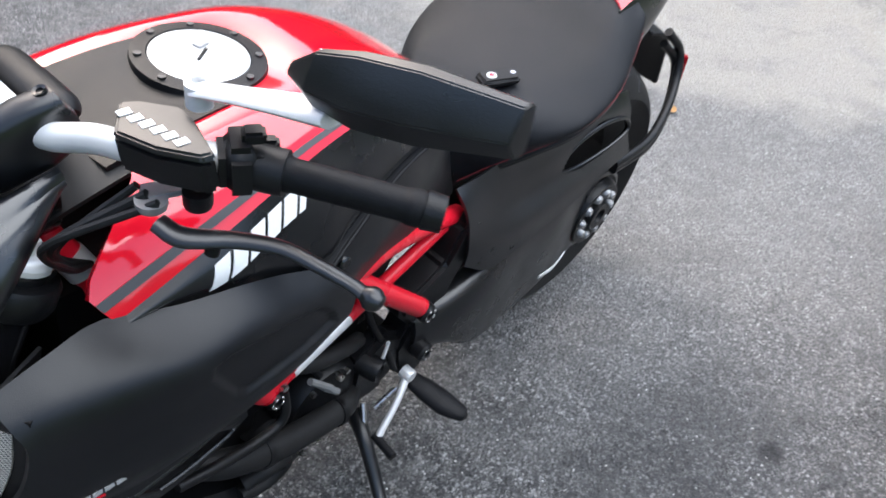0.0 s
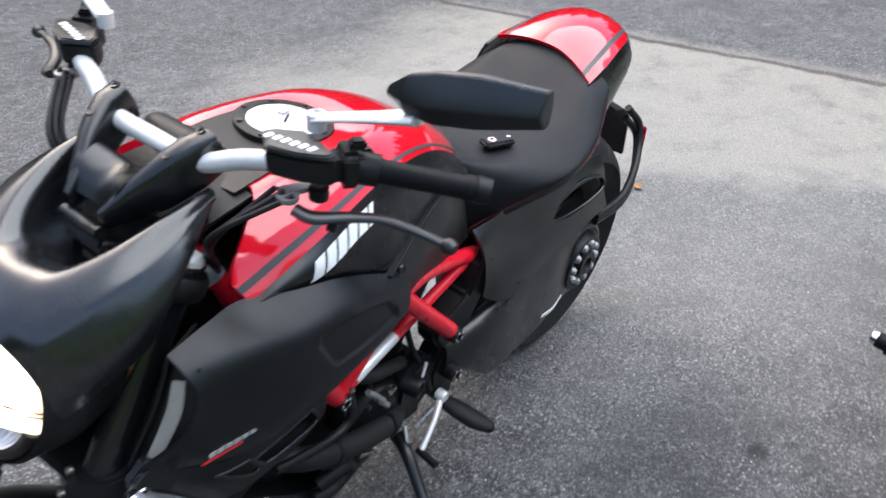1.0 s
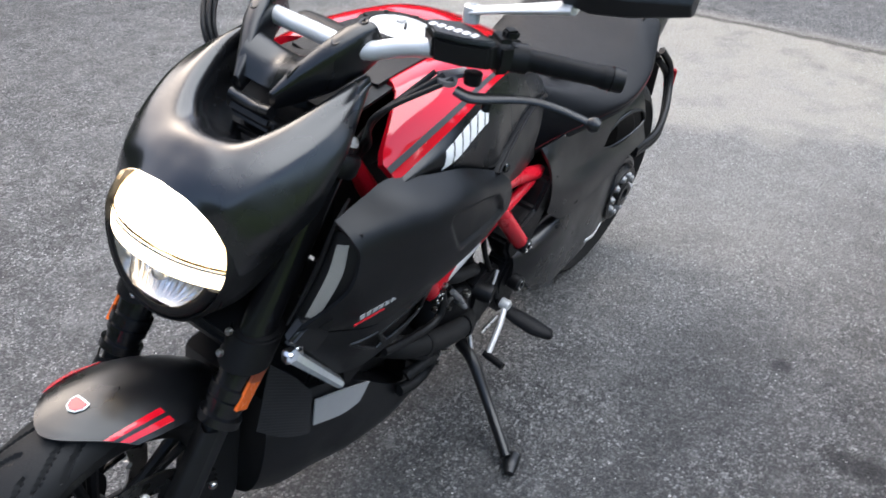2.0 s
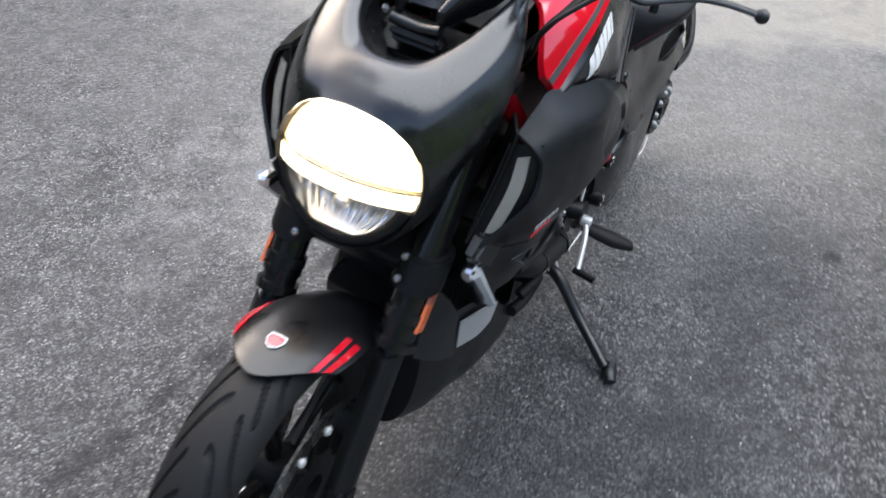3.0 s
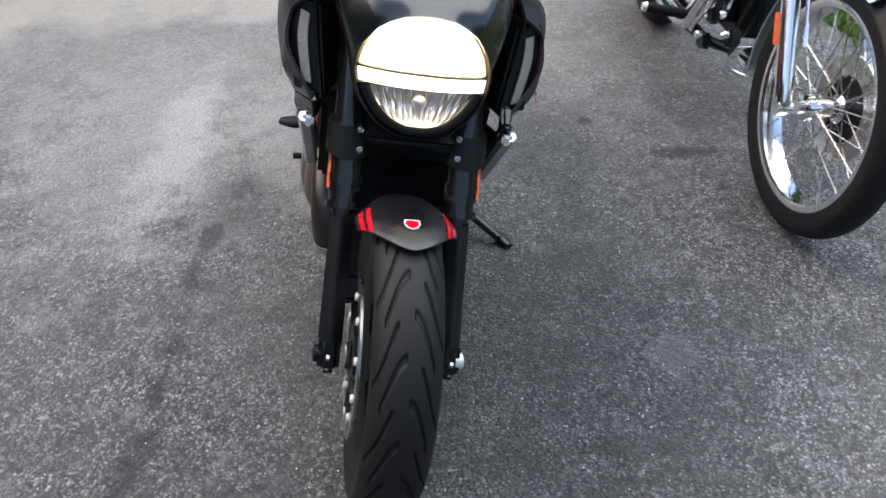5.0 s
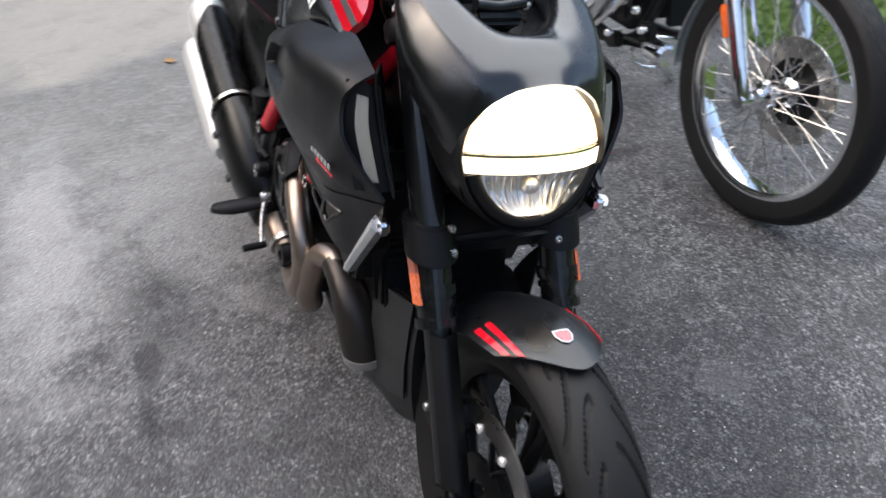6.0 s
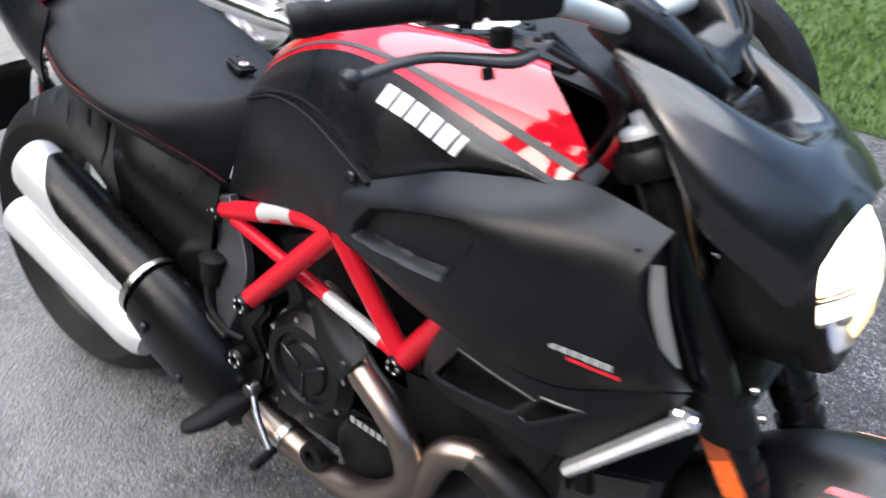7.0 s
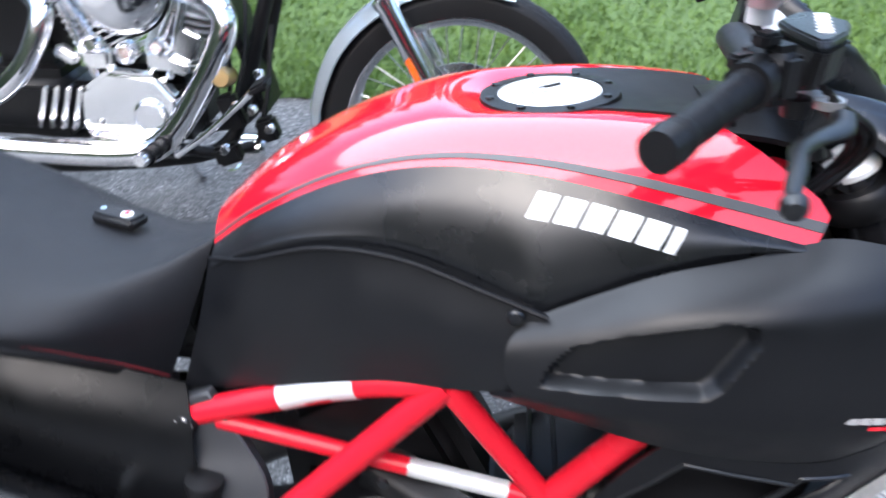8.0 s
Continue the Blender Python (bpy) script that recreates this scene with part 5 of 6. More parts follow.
# clutch cover on the right, with a ring of bolts
cc = (0.745, -0.132, 0.4)
clutch = part("clutch_cover", disc(cc, (0, -1, 0), [(0.0, 0.028), (0.045, 0.028), (0.05, 0.022), (0.062, 0.022), (0.066, 0.03), (0.08, 0.03), (0.09, 0.02), (0.098, 0.012), (0.1, -0.03), (0, -0.03)], 40), DEEP, engine, "round black clutch cover")
for k in range(3):
    a = k * 2 * math.pi / 3 + 0.5
    part("cover_rib", block((0.05, 0.006, 0.006), Matrix.Translation((cc[0] + 0.032 * math.cos(a), -0.161, cc[2] + 0.032 * math.sin(a))) @ Matrix.Rotation(-a, 4, "Y"), 0.002, 1), SATIN, clutch)
for k in range(8):
    a = k * 2 * math.pi / 8 + 0.2
    part("bolt", disc((cc[0] + 0.088 * math.cos(a), -0.15, cc[2] + 0.088 * math.sin(a)), (0, -1, 0), [(0, 0.008), (0.005, 0.008), (0.006, 0.004), (0.006, -0.004), (0, -0.004)], 8), STEEL, clutch)
lower = part("sump_cover", disc((0.87, -0.125, 0.28), (0, -1, 0), [(0.0, 0.02), (0.05, 0.02), (0.065, 0.012), (0.07, -0.02), (0, -0.02)], 32), DEEP, engine, "black engine side cover")
for i in range(6):
    part("print_mark", block((0.0105, 0.001, 0.012), Matrix.Translation((0.845 + 0.014 * i, -0.1462, 0.345 - 0.001 * i)), 0), GREYPRINT, engine, "pale lettering mark")
part("oil_filler", disc((0.775, -0.15, 0.235), (0, -1, 0), [(0.0, 0.012), (0.012, 0.012), (0.014, 0.022), (0.026, 0.022), (0.028, 0.0), (0.0, 0.0)], 24), DEEP, engine, "black round filler plug")
# generator cover, hoses and cylinder head on the left
part("generator_cover", disc((0.80, 0.12, 0.34), (0, 1, 0), [(0.0, 0.03), (0.04, 0.03), (0.06, 0.022), (0.08, 0.018), (0.09, 0.0), (0.09, -0.03), (0, -0.03)], 36), DEEP, engine, "round black generator cover")
for k in range(6):
    a = k * math.pi / 3
    part("bolt", disc((0.80 + 0.074 * math.cos(a), 0.138, 0.34 + 0.074 * math.sin(a)), (0, 1, 0), [(0, 0.008), (0.005, 0.008), (0.006, 0.0), (0, 0.0)], 8), STEEL, engine)
part("water_pump", join(disc((0.93, 0.13, 0.36), (0, 1, 0), [(0, 0.04), (0.02, 0.04), (0.035, 0.03), (0.04, 0.0), (0.0, 0.0)], 24), tube([(0.93, 0.16, 0.36), (0.97, 0.17, 0.39), (1.02, 0.15, 0.42)], 0.017, 14, 12)), DEEP, engine, "black water pump")
part("coolant_hose", tube([(0.74, 0.13, 0.325), (0.78, 0.158, 0.338), (0.86, 0.168, 0.365), (0.95, 0.172, 0.402), (1.03, 0.166, 0.44), (1.08, 0.14, 0.46)], 0.0225, 30, 16), RUBBER, engine, "thick black coolant hose")
for x, z in ((0.80, 0.345), (0.965, 0.409)):
    part("hose_clip", tube([(x - 0.005, 0.165 + 0.007 * (x > 0.9), z - 0.002), (x + 0.005, 0.165 + 0.007 * (x > 0.9), z + 0.002)], 0.0238, 2, 18), DEEP, engine)
part("coolant_hose", tube([(0.72, 0.12, 0.43), (0.78, 0.14, 0.47), (0.86, 0.14, 0.5), (0.93, 0.11, 0.55)], 0.014, 20, 12), RUBBER, engine)
part("coolant_hose", tube([(0.99, 0.16, 0.33), (0.95, 0.17, 0.345), (0.92, 0.168, 0.335), (0.91, 0.16, 0.3), (0.94, 0.155, 0.275), (0.99, 0.15, 0.28)], 0.013, 30, 12), RUBBER, engine)
part("wire_loom", tube([(0.925, 0.165, 0.52), (0.928, 0.175, 0.485), (0.945, 0.177, 0.463), (0.99, 0.178, 0.462), (1.06, 0.182, 0.482), (1.12, 0.182, 0.5)], 0.008, 36, 10), PLASTIC, engine, "black wire loom")
part("wire_loom", tube([(0.735, 0.11, 0.58), (0.72, 0.12, 0.53), (0.7, 0.13, 0.46), (0.675, 0.15, 0.39), (0.66, 0.16, 0.34)], 0.0065, 30, 10), PLASTIC, engine)
part("wire_loom", tube([(0.88, 0.1, 0.6), (0.85, 0.105, 0.55), (0.845, 0.115, 0.49), (0.82, 0.135, 0.43)], 0.006, 24, 8), PLASTIC, engine)
part("breather_port", join(disc((0.717, 0.15, 0.385), (-0.25, 0.97, 0), [(0.013, 0.0), (0.013, 0.022), (0.02, 0.024), (0.022, 0.018), (0.022, -0.03)], 24)), DEEP, engine, "grey round breather port")
part("engine_link", tube([(0.688, 0.16, 0.435), (0.7, 0.163, 0.405)], 0.0035, 2, 8), ALLOY, engine)
for x, z in ((0.842, 0.452), (0.826, 0.432), (0.81, 0.408)):
    part("engine_rib", tube([(x + 0.016, 0.152, z + 0.016), (x - 0.012, 0.158, z - 0.014)], 0.006, 2, 8), GRILLE, engine)
part("engine_link", tube([(0.885, 0.165, 0.325), (0.835, 0.165, 0.297)], 0.005, 2, 10), STEEL, engine)
part("shift_link", tube([(0.7, 0.165, 0.262), (0.655, 0.172, 0.29)], 0.0045, 2, 10), STEEL, engine, "thin steel shift link")
for x, y, z in ((0.93, 0.168, 0.538), (0.91, 0.15, 0.45), (0.76, 0.155, 0.3), (0.86, 0.15, 0.27), (0.79, 0.15, 0.42)):
    part("bolt", disc((x, y, z), (0, 1, 0), [(0, 0.008), (0.0055, 0.008), (0.0065, 0.004), (0.0065, -0.006), (0, -0.006)], 8), STEEL, engine)
part("sprocket_cover", prism([(0.63, 0.32), (0.7, 0.28), (0.76, 0.3), (0.75, 0.4), (0.68, 0.44), (0.63, 0.4)], 0.11, 0.15, 0.012), DEEP, engine, "black sprocket cover")
part("rear_head_cover", block((0.14, 0.18, 0.05), Matrix.Translation((0.69, 0, 0.63)) @ Matrix.Rotation(radians(-28), 4, "Y"), 0.015, 3), DEEP, engine)
# inner darkness of the air box under the tank
part("air_box", loft([[(x, y, z) for y, z in ((-w, lo), (w, lo), (w * 0.9, hi), (-w * 0.9, hi))] for x, w, lo, hi in ((0.53, 0.05, 0.62, 0.76), (0.66, 0.1, 0.66, 0.84), (0.85, 0.11, 0.66, 0.87), (1.05, 0.12, 0.62, 0.86), (1.19, 0.1, 0.68, 0.84))]), PLASTIC, moto, "black air box under the tank")

# exhaust, on the right
head1 = tube([(0.74, -0.09, 0.52), (0.82, -0.14, 0.495), (0.88, -0.17, 0.475), (0.945, -0.182, 0.442), (0.985, -0.183, 0.392), (0.994, -0.182, 0.335), (0.955, -0.176, 0.278), (0.88, -0.162, 0.222), (0.785, -0.145, 0.197), (0.68, -0.12, 0.19)], 0.0245, 64, 18)
ex = part("exhaust_header", head1, BLUED, moto, "heat-tinted steel exhaust header")
head2 = tube([(1.118, -0.148, 0.405), (1.1, -0.15, 0.415), (1.075, -0.155, 0.418), (1.04, -0.165, 0.402), (1.015, -0.172, 0.345), (0.985, -0.168, 0.27), (0.92, -0.14, 0.21), (0.8, -0.11, 0.17)], 0.0245, 60, 18)
ex2 = part("exhaust_header", head2, BLUED, moto, "heat-tinted steel exhaust header")
part("header_cone", tube([(1.085, -0.153, 0.417), (1.125, -0.148, 0.402), (1.16, -0.139, 0.37), (1.182, -0.128, 0.325), (1.19, -0.118, 0.285), (1.19, -0.114, 0.27)], [0.0255, 0.029, 0.037, 0.043, 0.045, 0.042], 40, 26), DARK_STEEL, ex2, "dark steel cone at the foot of the header")
part("cone_rim", tube([(1.191, -0.118, 0.29), (1.19, -0.114, 0.273)], 0.0465, 2, 26), GRILLE, ex2, "thin bright rim")
shield = sheet([[(0.72, -0.10, 0.545), (0.785, -0.128, 0.532), (0.845, -0.155, 0.522), (0.895, -0.175, 0.515)], [(0.715, -0.125, 0.53), (0.775, -0.155, 0.515), (0.83, -0.182, 0.502), (0.882, -0.198, 0.49)], [(0.71, -0.12, 0.495), (0.755, -0.15, 0.48), (0.805, -0.178, 0.463), (0.855, -0.19, 0.45)]], 15, 21, 0.003)
hs = part("heat_shield", shield, PLASTIC, ex, "black heat shield over the header")
for q in ((0.745, -0.141, 0.518), (0.865, -0.194, 0.488)):
    part("screw", disc(q, (0, -1, 0), [(0, 0.004), (0.006, 0.004), (0.008, 0.0), (0, 0)], 12), SATIN, hs)


def oval_ring(c, axis, w, h, n=28, roll=0.0):
    axis = Vector(axis).normalized()
    side = Vector((0, 1, 0))
    up = axis.cross(side).normalized()
    if up.z < 0:
        up = -up
    side = up.cross(axis).normalized()
    return [Vector(c) + side * w * math.cos(a) + up * h * math.sin(a) for a in np.linspace(0, 2 * math.pi, n, endpoint=False)]


def silencer(a, b, w, h):
    a, b = Vector(a), Vector(b)
    ax = b - a
    rings = [oval_ring(a + ax * k, ax, w * r, h * r) for k, r in ((0.0, 0.72), (0.04, 0.9), (0.12, 1.0), (0.9, 1.0), (0.97, 0.96), (1.0, 0.86), (0.995, 0.72), (0.9, 0.68))]
    return loft(rings)


up_ = part("upper_silencer", silencer((0.37, -0.185, 0.415), (0.035, -0.19, 0.545), 0.05, 0.062), BRUSHED, moto, "brushed steel upper silencer with a black cover")
part("lower_silencer", silencer((0.40, -0.205, 0.31), (-0.01, -0.205, 0.425), 0.046, 0.046), BRUSHED, moto, "brushed steel lower silencer")
cover = []
for k in np.linspace(0, 1, 7):
    c0 = Vector((0.375, -0.185, 0.412)).lerp(Vector((0.09, -0.19, 0.522)), k)
    axis_ = Vector((-0.335, 0, 0.13)).normalized()
    up_way = Vector((-axis_.z, 0, axis_.x)) * -1
    reach = 1.0 - 0.75 * max(0.0, (k - 0.6) / 0.4) ** 2
    cover.append([c0 + Vector((0, -0.0545, 0)) * math.cos(q) + up_way * 0.0675 * math.sin(q) for q in (radians(98 + 80 * reach * w) for w in np.linspace(-1, 1, 11))])
part("silencer_cover", sheet(cover, 25, 33, 0.004), COVER, up_, "matt black silencer cover")
band = loft([oval_ring(Vector((0.37, -0.187, 0.412)) + Vector((0.335, 0, -0.13)) * k, (0.335, 0, -0.13), 0.058 * r, 0.07 * r, 28) for k, r in ((0.0, 1.0), (0.018, 1.03), (0.04, 1.0))])
part("clamp_band", band, STEEL, up_, "steel clamp band")
box_ = loft([oval_ring((0.385, -0.185, 0.395), (1, 0, -0.45), 0.056, 0.078), oval_ring((0.45, -0.178, 0.35), (1, 0, -0.5), 0.06, 0.092), oval_ring((0.53, -0.16, 0.285), (1, 0, -0.6), 0.062, 0.085), oval_ring((0.598, -0.135, 0.232), (1, 0, -0.5), 0.058, 0.058), oval_ring((0.606, -0.132, 0.227), (1, 0, -0.5), 0.04, 0.04)])
collector = part("exhaust_box", box_, COVER, moto, "black covered exhaust collector")
part("collector_pipe", tube([(0.585, -0.14, 0.24), (0.64, -0.135, 0.212), (0.7, -0.13, 0.196), (0.78, -0.135, 0.194)], [0.036, 0.034, 0.031, 0.027], 24, 20), BLUED, collector, "tan heat-tinted pipe into the collector")
part("pipe_flange", tube([(0.668, -0.133, 0.2045), (0.682, -0.132, 0.2)], 0.0365, 2, 20), STEEL, collector, "bright pipe flange")
for q in ((0.43, -0.243, 0.372), (0.50, -0.228, 0.29)):
    part("screw", disc(q, (0.1, -1, 0.1), [(0, 0.006), (0.009, 0.006), (0.011, 0), (0, 0)], 12), SATIN, up_)
belly = []
for x, w, lo, hi in ((0.76, 0.10, 0.14, 0.2), (0.88, 0.125, 0.14, 0.24), (1.0, 0.145, 0.142, 0.3), (1.12, 0.15, 0.148, 0.40), (1.2, 0.142, 0.165, 0.45), (1.27, 0.132, 0.172, 0.47), (1.335, 0.112, 0.2, 0.48)):
    belly.append(spline([(x, -w * 0.74, hi), (x, -w * 0.78, hi * 0.6 + lo * 0.4), (x, -w * 0.68, hi * 0.2 + lo * 0.8), (x, -w * 0.45, lo), (x, w * 0.45, lo), (x, w * 0.86, hi * 0.2 + lo * 0.8), (x, w * 1.02, hi * 0.6 + lo * 0.4), (x, w * 0.96, hi)], 29))
belly = np.array([spline([r[k] for r in belly], 26) for k in range(29)]).transpose(1, 0, 2)
part("belly_pan", loft(belly), SATIN, moto, "satin black belly pan")
for s in (-1, 1):
    gr = [[(1.11, s * 0.1535, 0.4), (1.18, s * 0.1475, 0.425), (1.245, s * 0.1375, 0.44)], [(1.135, s * 0.1545, 0.365), (1.18, s * 0.1495, 0.362), (1.245, s * 0.1395, 0.378)]]
    cb = [[(1.25, s * 0.132, 0.46), (1.29, s * 0.128, 0.52), (1.345, s * 0.12, 0.585)], [(1.25, s * 0.1375, 0.36), (1.3, s * 0.126, 0.38), (1.35, s * 0.104, 0.42)]]
    if s < 0:
        cb = [[(1.205, -0.1125, 0.45), (1.265, -0.1045, 0.465), (1.32, -0.09, 0.475)], [(1.205, -0.1155, 0.33), (1.265, -0.1075, 0.335), (1.32, -0.093, 0.35)], [(1.205, -0.108, 0.25), (1.265, -0.1, 0.25), (1.32, -0.0865, 0.265)]]
    part("honeycomb_panel", sheet(cb if s > 0 else cb[::-1], 8, 8, 0.003), COMB, moto, "dark honeycomb panel of the belly pan")
    if s > 0:
        part("belly_graphic", sheet(gr, 4, 10, 0.003), GREYPRINT, moto, "pale grey graphic on the belly pan")
part("oil_cooler", block((0.03, 0.24, 0.16), Matrix.Translation((1.225, 0, 0.5)) @ Matrix.Rotation(radians(-12), 4, "Y"), 0.006), DEEP, moto, "black oil cooler")
for k in range(9):
    part("cooler_fin", block((0.034, 0.22, 0.003), Matrix.Translation((1.226, 0, 0.436 + 0.016 * k)) @ Matrix.Rotation(radians(-12), 4, "Y"), 0), PLASTIC, moto)
part("front_shield", sheet([[(1.24, -0.14, 0.72), (1.26, 0, 0.73), (1.24, 0.14, 0.72)], [(1.235, -0.15, 0.6), (1.255, 0, 0.6), (1.235, 0.15, 0.6)], [(1.22, -0.12, 0.42), (1.235, 0, 0.42), (1.22, 0.12, 0.42)]], 9, 15, 0.006), DEEP, moto, "black panel behind the fork")

# single-sided swingarm on the left
arm_rings = []
for x, y, w, zc, h in ((0.62, 0.135, 0.03, 0.39, 0.05), (0.53, 0.148, 0.036, 0.378, 0.07), (0.43, 0.15, 0.035, 0.345, 0.118), (0.3, 0.142, 0.028, 0.33, 0.128), (0.18, 0.137, 0.026, 0.325, 0.118), (0.09, 0.126, 0.022, 0.322, 0.112), (-0.04, 0.116, 0.018, 0.322, 0.106), (-0.095, 0.114, 0.014, 0.322, 0.06)):
    arm_rings.append([(x, y + w * math.copysign(abs(math.cos(a)) ** 0.85, math.cos(a)), zc + h * math.copysign(abs(math.sin(a)) ** 0.75, math.sin(a))) for a in np.linspace(0, 2 * math.pi, 28, endpoint=False)])
smooth_rings = np.array([spline([r[k] for r in arm_rings], 36) for k in range(28)]).transpose(1, 0, 2)
swing = part("swingarm", loft(smooth_rings), SATIN, moto, "black single-sided swingarm")
hub = part("axle_hub", disc((0, 0.132, 0.326), (0, 1, 0), [(0.0, 0.012), (0.016, 0.014), (0.02, 0.03), (0.034, 0.03), (0.036, 0.014), (0.06, 0.012), (0.066, 0.02), (0.078, 0.02), (0.084, 0.008), (0.086, -0.02), (0, -0.02)], 40), DEEP, swing, "dark cast axle hub with bright nuts")
for k in range(10):
    a = k * 2 * math.pi / 10
    part("stud", disc((0.055 * math.cos(a), 0.14, 0.326 + 0.055 * math.sin(a)), (0, 1, 0), [(0, 0.02), (0.007, 0.02), (0.011, 0.014), (0.0125, 0), (0, 0)], 10), GRILLE, hub)
HUG_X = (0.52, 0.455, 0.386, 0.327, 0.226, 0.146, 0.06, -0.035)
hug = [[(x, y, z) for x, y, z in zip(HUG_X, ys, zs)] for ys, zs in (
    ((0.160, 0.170, 0.173, 0.172, 0.169, 0.165, 0.160, 0.152), (0.512, 0.470, 0.472, 0.476, 0.480, 0.484, 0.492, 0.488)),
    ((0.160, 0.166, 0.167, 0.165, 0.160, 0.156, 0.151, 0.145), (0.550, 0.530, 0.525, 0.522, 0.518, 0.514, 0.511, 0.503)),
    ((0.150, 0.147, 0.143, 0.141, 0.140, 0.139, 0.137, 0.134), (0.596, 0.576, 0.566, 0.558, 0.552, 0.546, 0.540, 0.530)),
    ((0.135, 0.129, 0.126, 0.125, 0.127, 0.126, 0.124, 0.122), (0.625, 0.617, 0.613, 0.610, 0.606, 0.600, 0.592, 0.580)),
    ((0.110, 0.112, 0.110, 0.104, 0.102, 0.100, 0.100, 0.100), (0.650, 0.652, 0.655, 0.655, 0.650, 0.642, 0.630, 0.615)))]
SLOT_C = [(0.16, 0.535), (0.05, 0.53), (-0.025, 0.543), (-0.002, 0.58), (0.09, 0.6), (0.185, 0.59), (0.22, 0.555)]
part("tyre_hugger", sheet(hug, 61, 91, 0.006, None, lambda p: inset(SLOT_C, p[0], p[2]) > 0.0), SATIN, swing, "matt black tyre hugger with a long opening")
lip_ = closed([(x, 0.139 - 0.12 * (z - 0.55), z) for x, z in SLOT_C], 60)
part("hugger_lip", tube(np.vstack([lip_, lip_[:1]]), 0.004, 91, 8), SATIN, swing)
part("hub_lip", disc((0, 0.13, 0.326), (0, 1, 0), [(0.088, 0.0), (0.094, 0.006), (0.102, 0.004), (0.106, -0.004)], 48), SATIN, swing)
hug = [[(0.2, -0.085, 0.68), (0.27, -0.1, 0.675), (0.36, -0.105, 0.655), (0.5, -0.11, 0.63)], [(0.225, -0.13, 0.61), (0.28, -0.138, 0.605), (0.36, -0.14, 0.585), (0.51, -0.14, 0.55)], [(0.24, -0.135, 0.53), (0.3, -0.138, 0.52), (0.37, -0.14, 0.5), (0.5, -0.14, 0.46)], [(0.25, -0.12, 0.43), (0.3, -0.125, 0.42), (0.37, -0.13, 0.41), (0.48, -0.13, 0.4)]]
part("tyre_hugger", sheet(hug[::-1], 21, 25, 0.005), COVER, swing, "matt black tyre hugger")
part("hugger_bolt", disc((0.394, 0.172, 0.492), (0, 1, 0.2), [(0.0, 0.004), (0.006, 0.006), (0.01, 0.004), (0.011, 0.0), (0, 0)], 12), DEEP, swing)
part("hub_decal", sheet([[(0.215, 0.1655, 0.274), (0.16, 0.1645, 0.264), (0.11, 0.157, 0.272)], [(0.215, 0.1665, 0.283), (0.16, 0.1655, 0.276), (0.11, 0.158, 0.284)]], 3, 8, 0.002), WHITE, swing, "white crescent sticker")
# plate carrier: two curved arms from the hub to a mudguard behind the wheel
for dz in (0.0, 0.03):
    part("plate_arm", tube([(0.0, 0.15, 0.455 + dz * 0.4), (-0.14, 0.148, 0.445 + dz * 0.6), (-0.25, 0.122, 0.45 + dz), (-0.33, 0.088, 0.485 + dz), (-0.35, 0.062, 0.545 + dz), (-0.3, 0.04, 0.6 + dz)], 0.0105, 40, 12), PLASTIC, moto, "curved black plate carrier arm")
part("rear_mudguard", sheet([[(-0.24, -0.12, 0.635), (-0.24, -0.03, 0.645), (-0.24, 0.03, 0.635)], [(-0.32, -0.12, 0.605), (-0.325, -0.03, 0.61), (-0.32, 0.03, 0.605)], [(-0.35, -0.115, 0.55), (-0.355, -0.03, 0.55), (-0.35, 0.03, 0.55)], [(-0.37, -0.11, 0.46), (-0.375, -0.03, 0.46), (-0.37, 0.03, 0.46)]], 13, 13, 0.006), PLASTIC, moto, "black rear mudguard")
part("rear_reflector", block((0.008, 0.03, 0.07), Matrix.Translation((-0.364, 0.07, 0.534)) @ Matrix.Rotation(radians(8), 4, "Y"), 0.003), REDLENS, moto, "red rear reflector")
part("plate_bracket", block((0.012, 0.13, 0.11), Matrix.Translation((-0.378, -0.04, 0.5)) @ Matrix.Rotation(radians(10), 4, "Y"), 0.004), PLASTIC, moto, "black plate bracket")
# satin black plate in a greyer colour that stands in for light on it
plate_rows = [[(0.475, -0.1, 0.602), (0.5, -0.106, 0.54), (0.522, -0.132, 0.48), (0.548, -0.15, 0.355)], [(0.528, -0.1, 0.622), (0.575, -0.112, 0.55), (0.606, -0.138, 0.49), (0.578, -0.154, 0.39)]]
part("frame_side_plate", bevelled(sheet(plate_rows, 6, 14, 0.02), 0.003, 1), LIT_CAST, moto, "cast frame plate, light on it painted in as dark grey")
# brake reservoir, hanger and strut beside the exhaust
part("rear_reservoir", disc((0.519, -0.155, 0.47), (0.1, 0, 1), [(0.0, 0.0), (0.019, 0.0), (0.021, 0.004), (0.021, 0.036), (0.024, 0.038), (0.024, 0.05), (0.0, 0.053)], 22), DEEP, moto, "small round black brake fluid pot")
part("exhaust_hanger", tube([(0.452, -0.165, 0.439), (0.5, -0.168, 0.41), (0.555, -0.165, 0.379)], 0.009, 12, 12), DEEP, moto, "black exhaust hanger strut")
part("brake_hose", tube([(0.515, -0.165, 0.47), (0.53, -0.172, 0.43), (0.565, -0.17, 0.40), (0.6, -0.16, 0.39)], 0.0055, 20, 8), RUBBER, moto, "thin black brake hose")
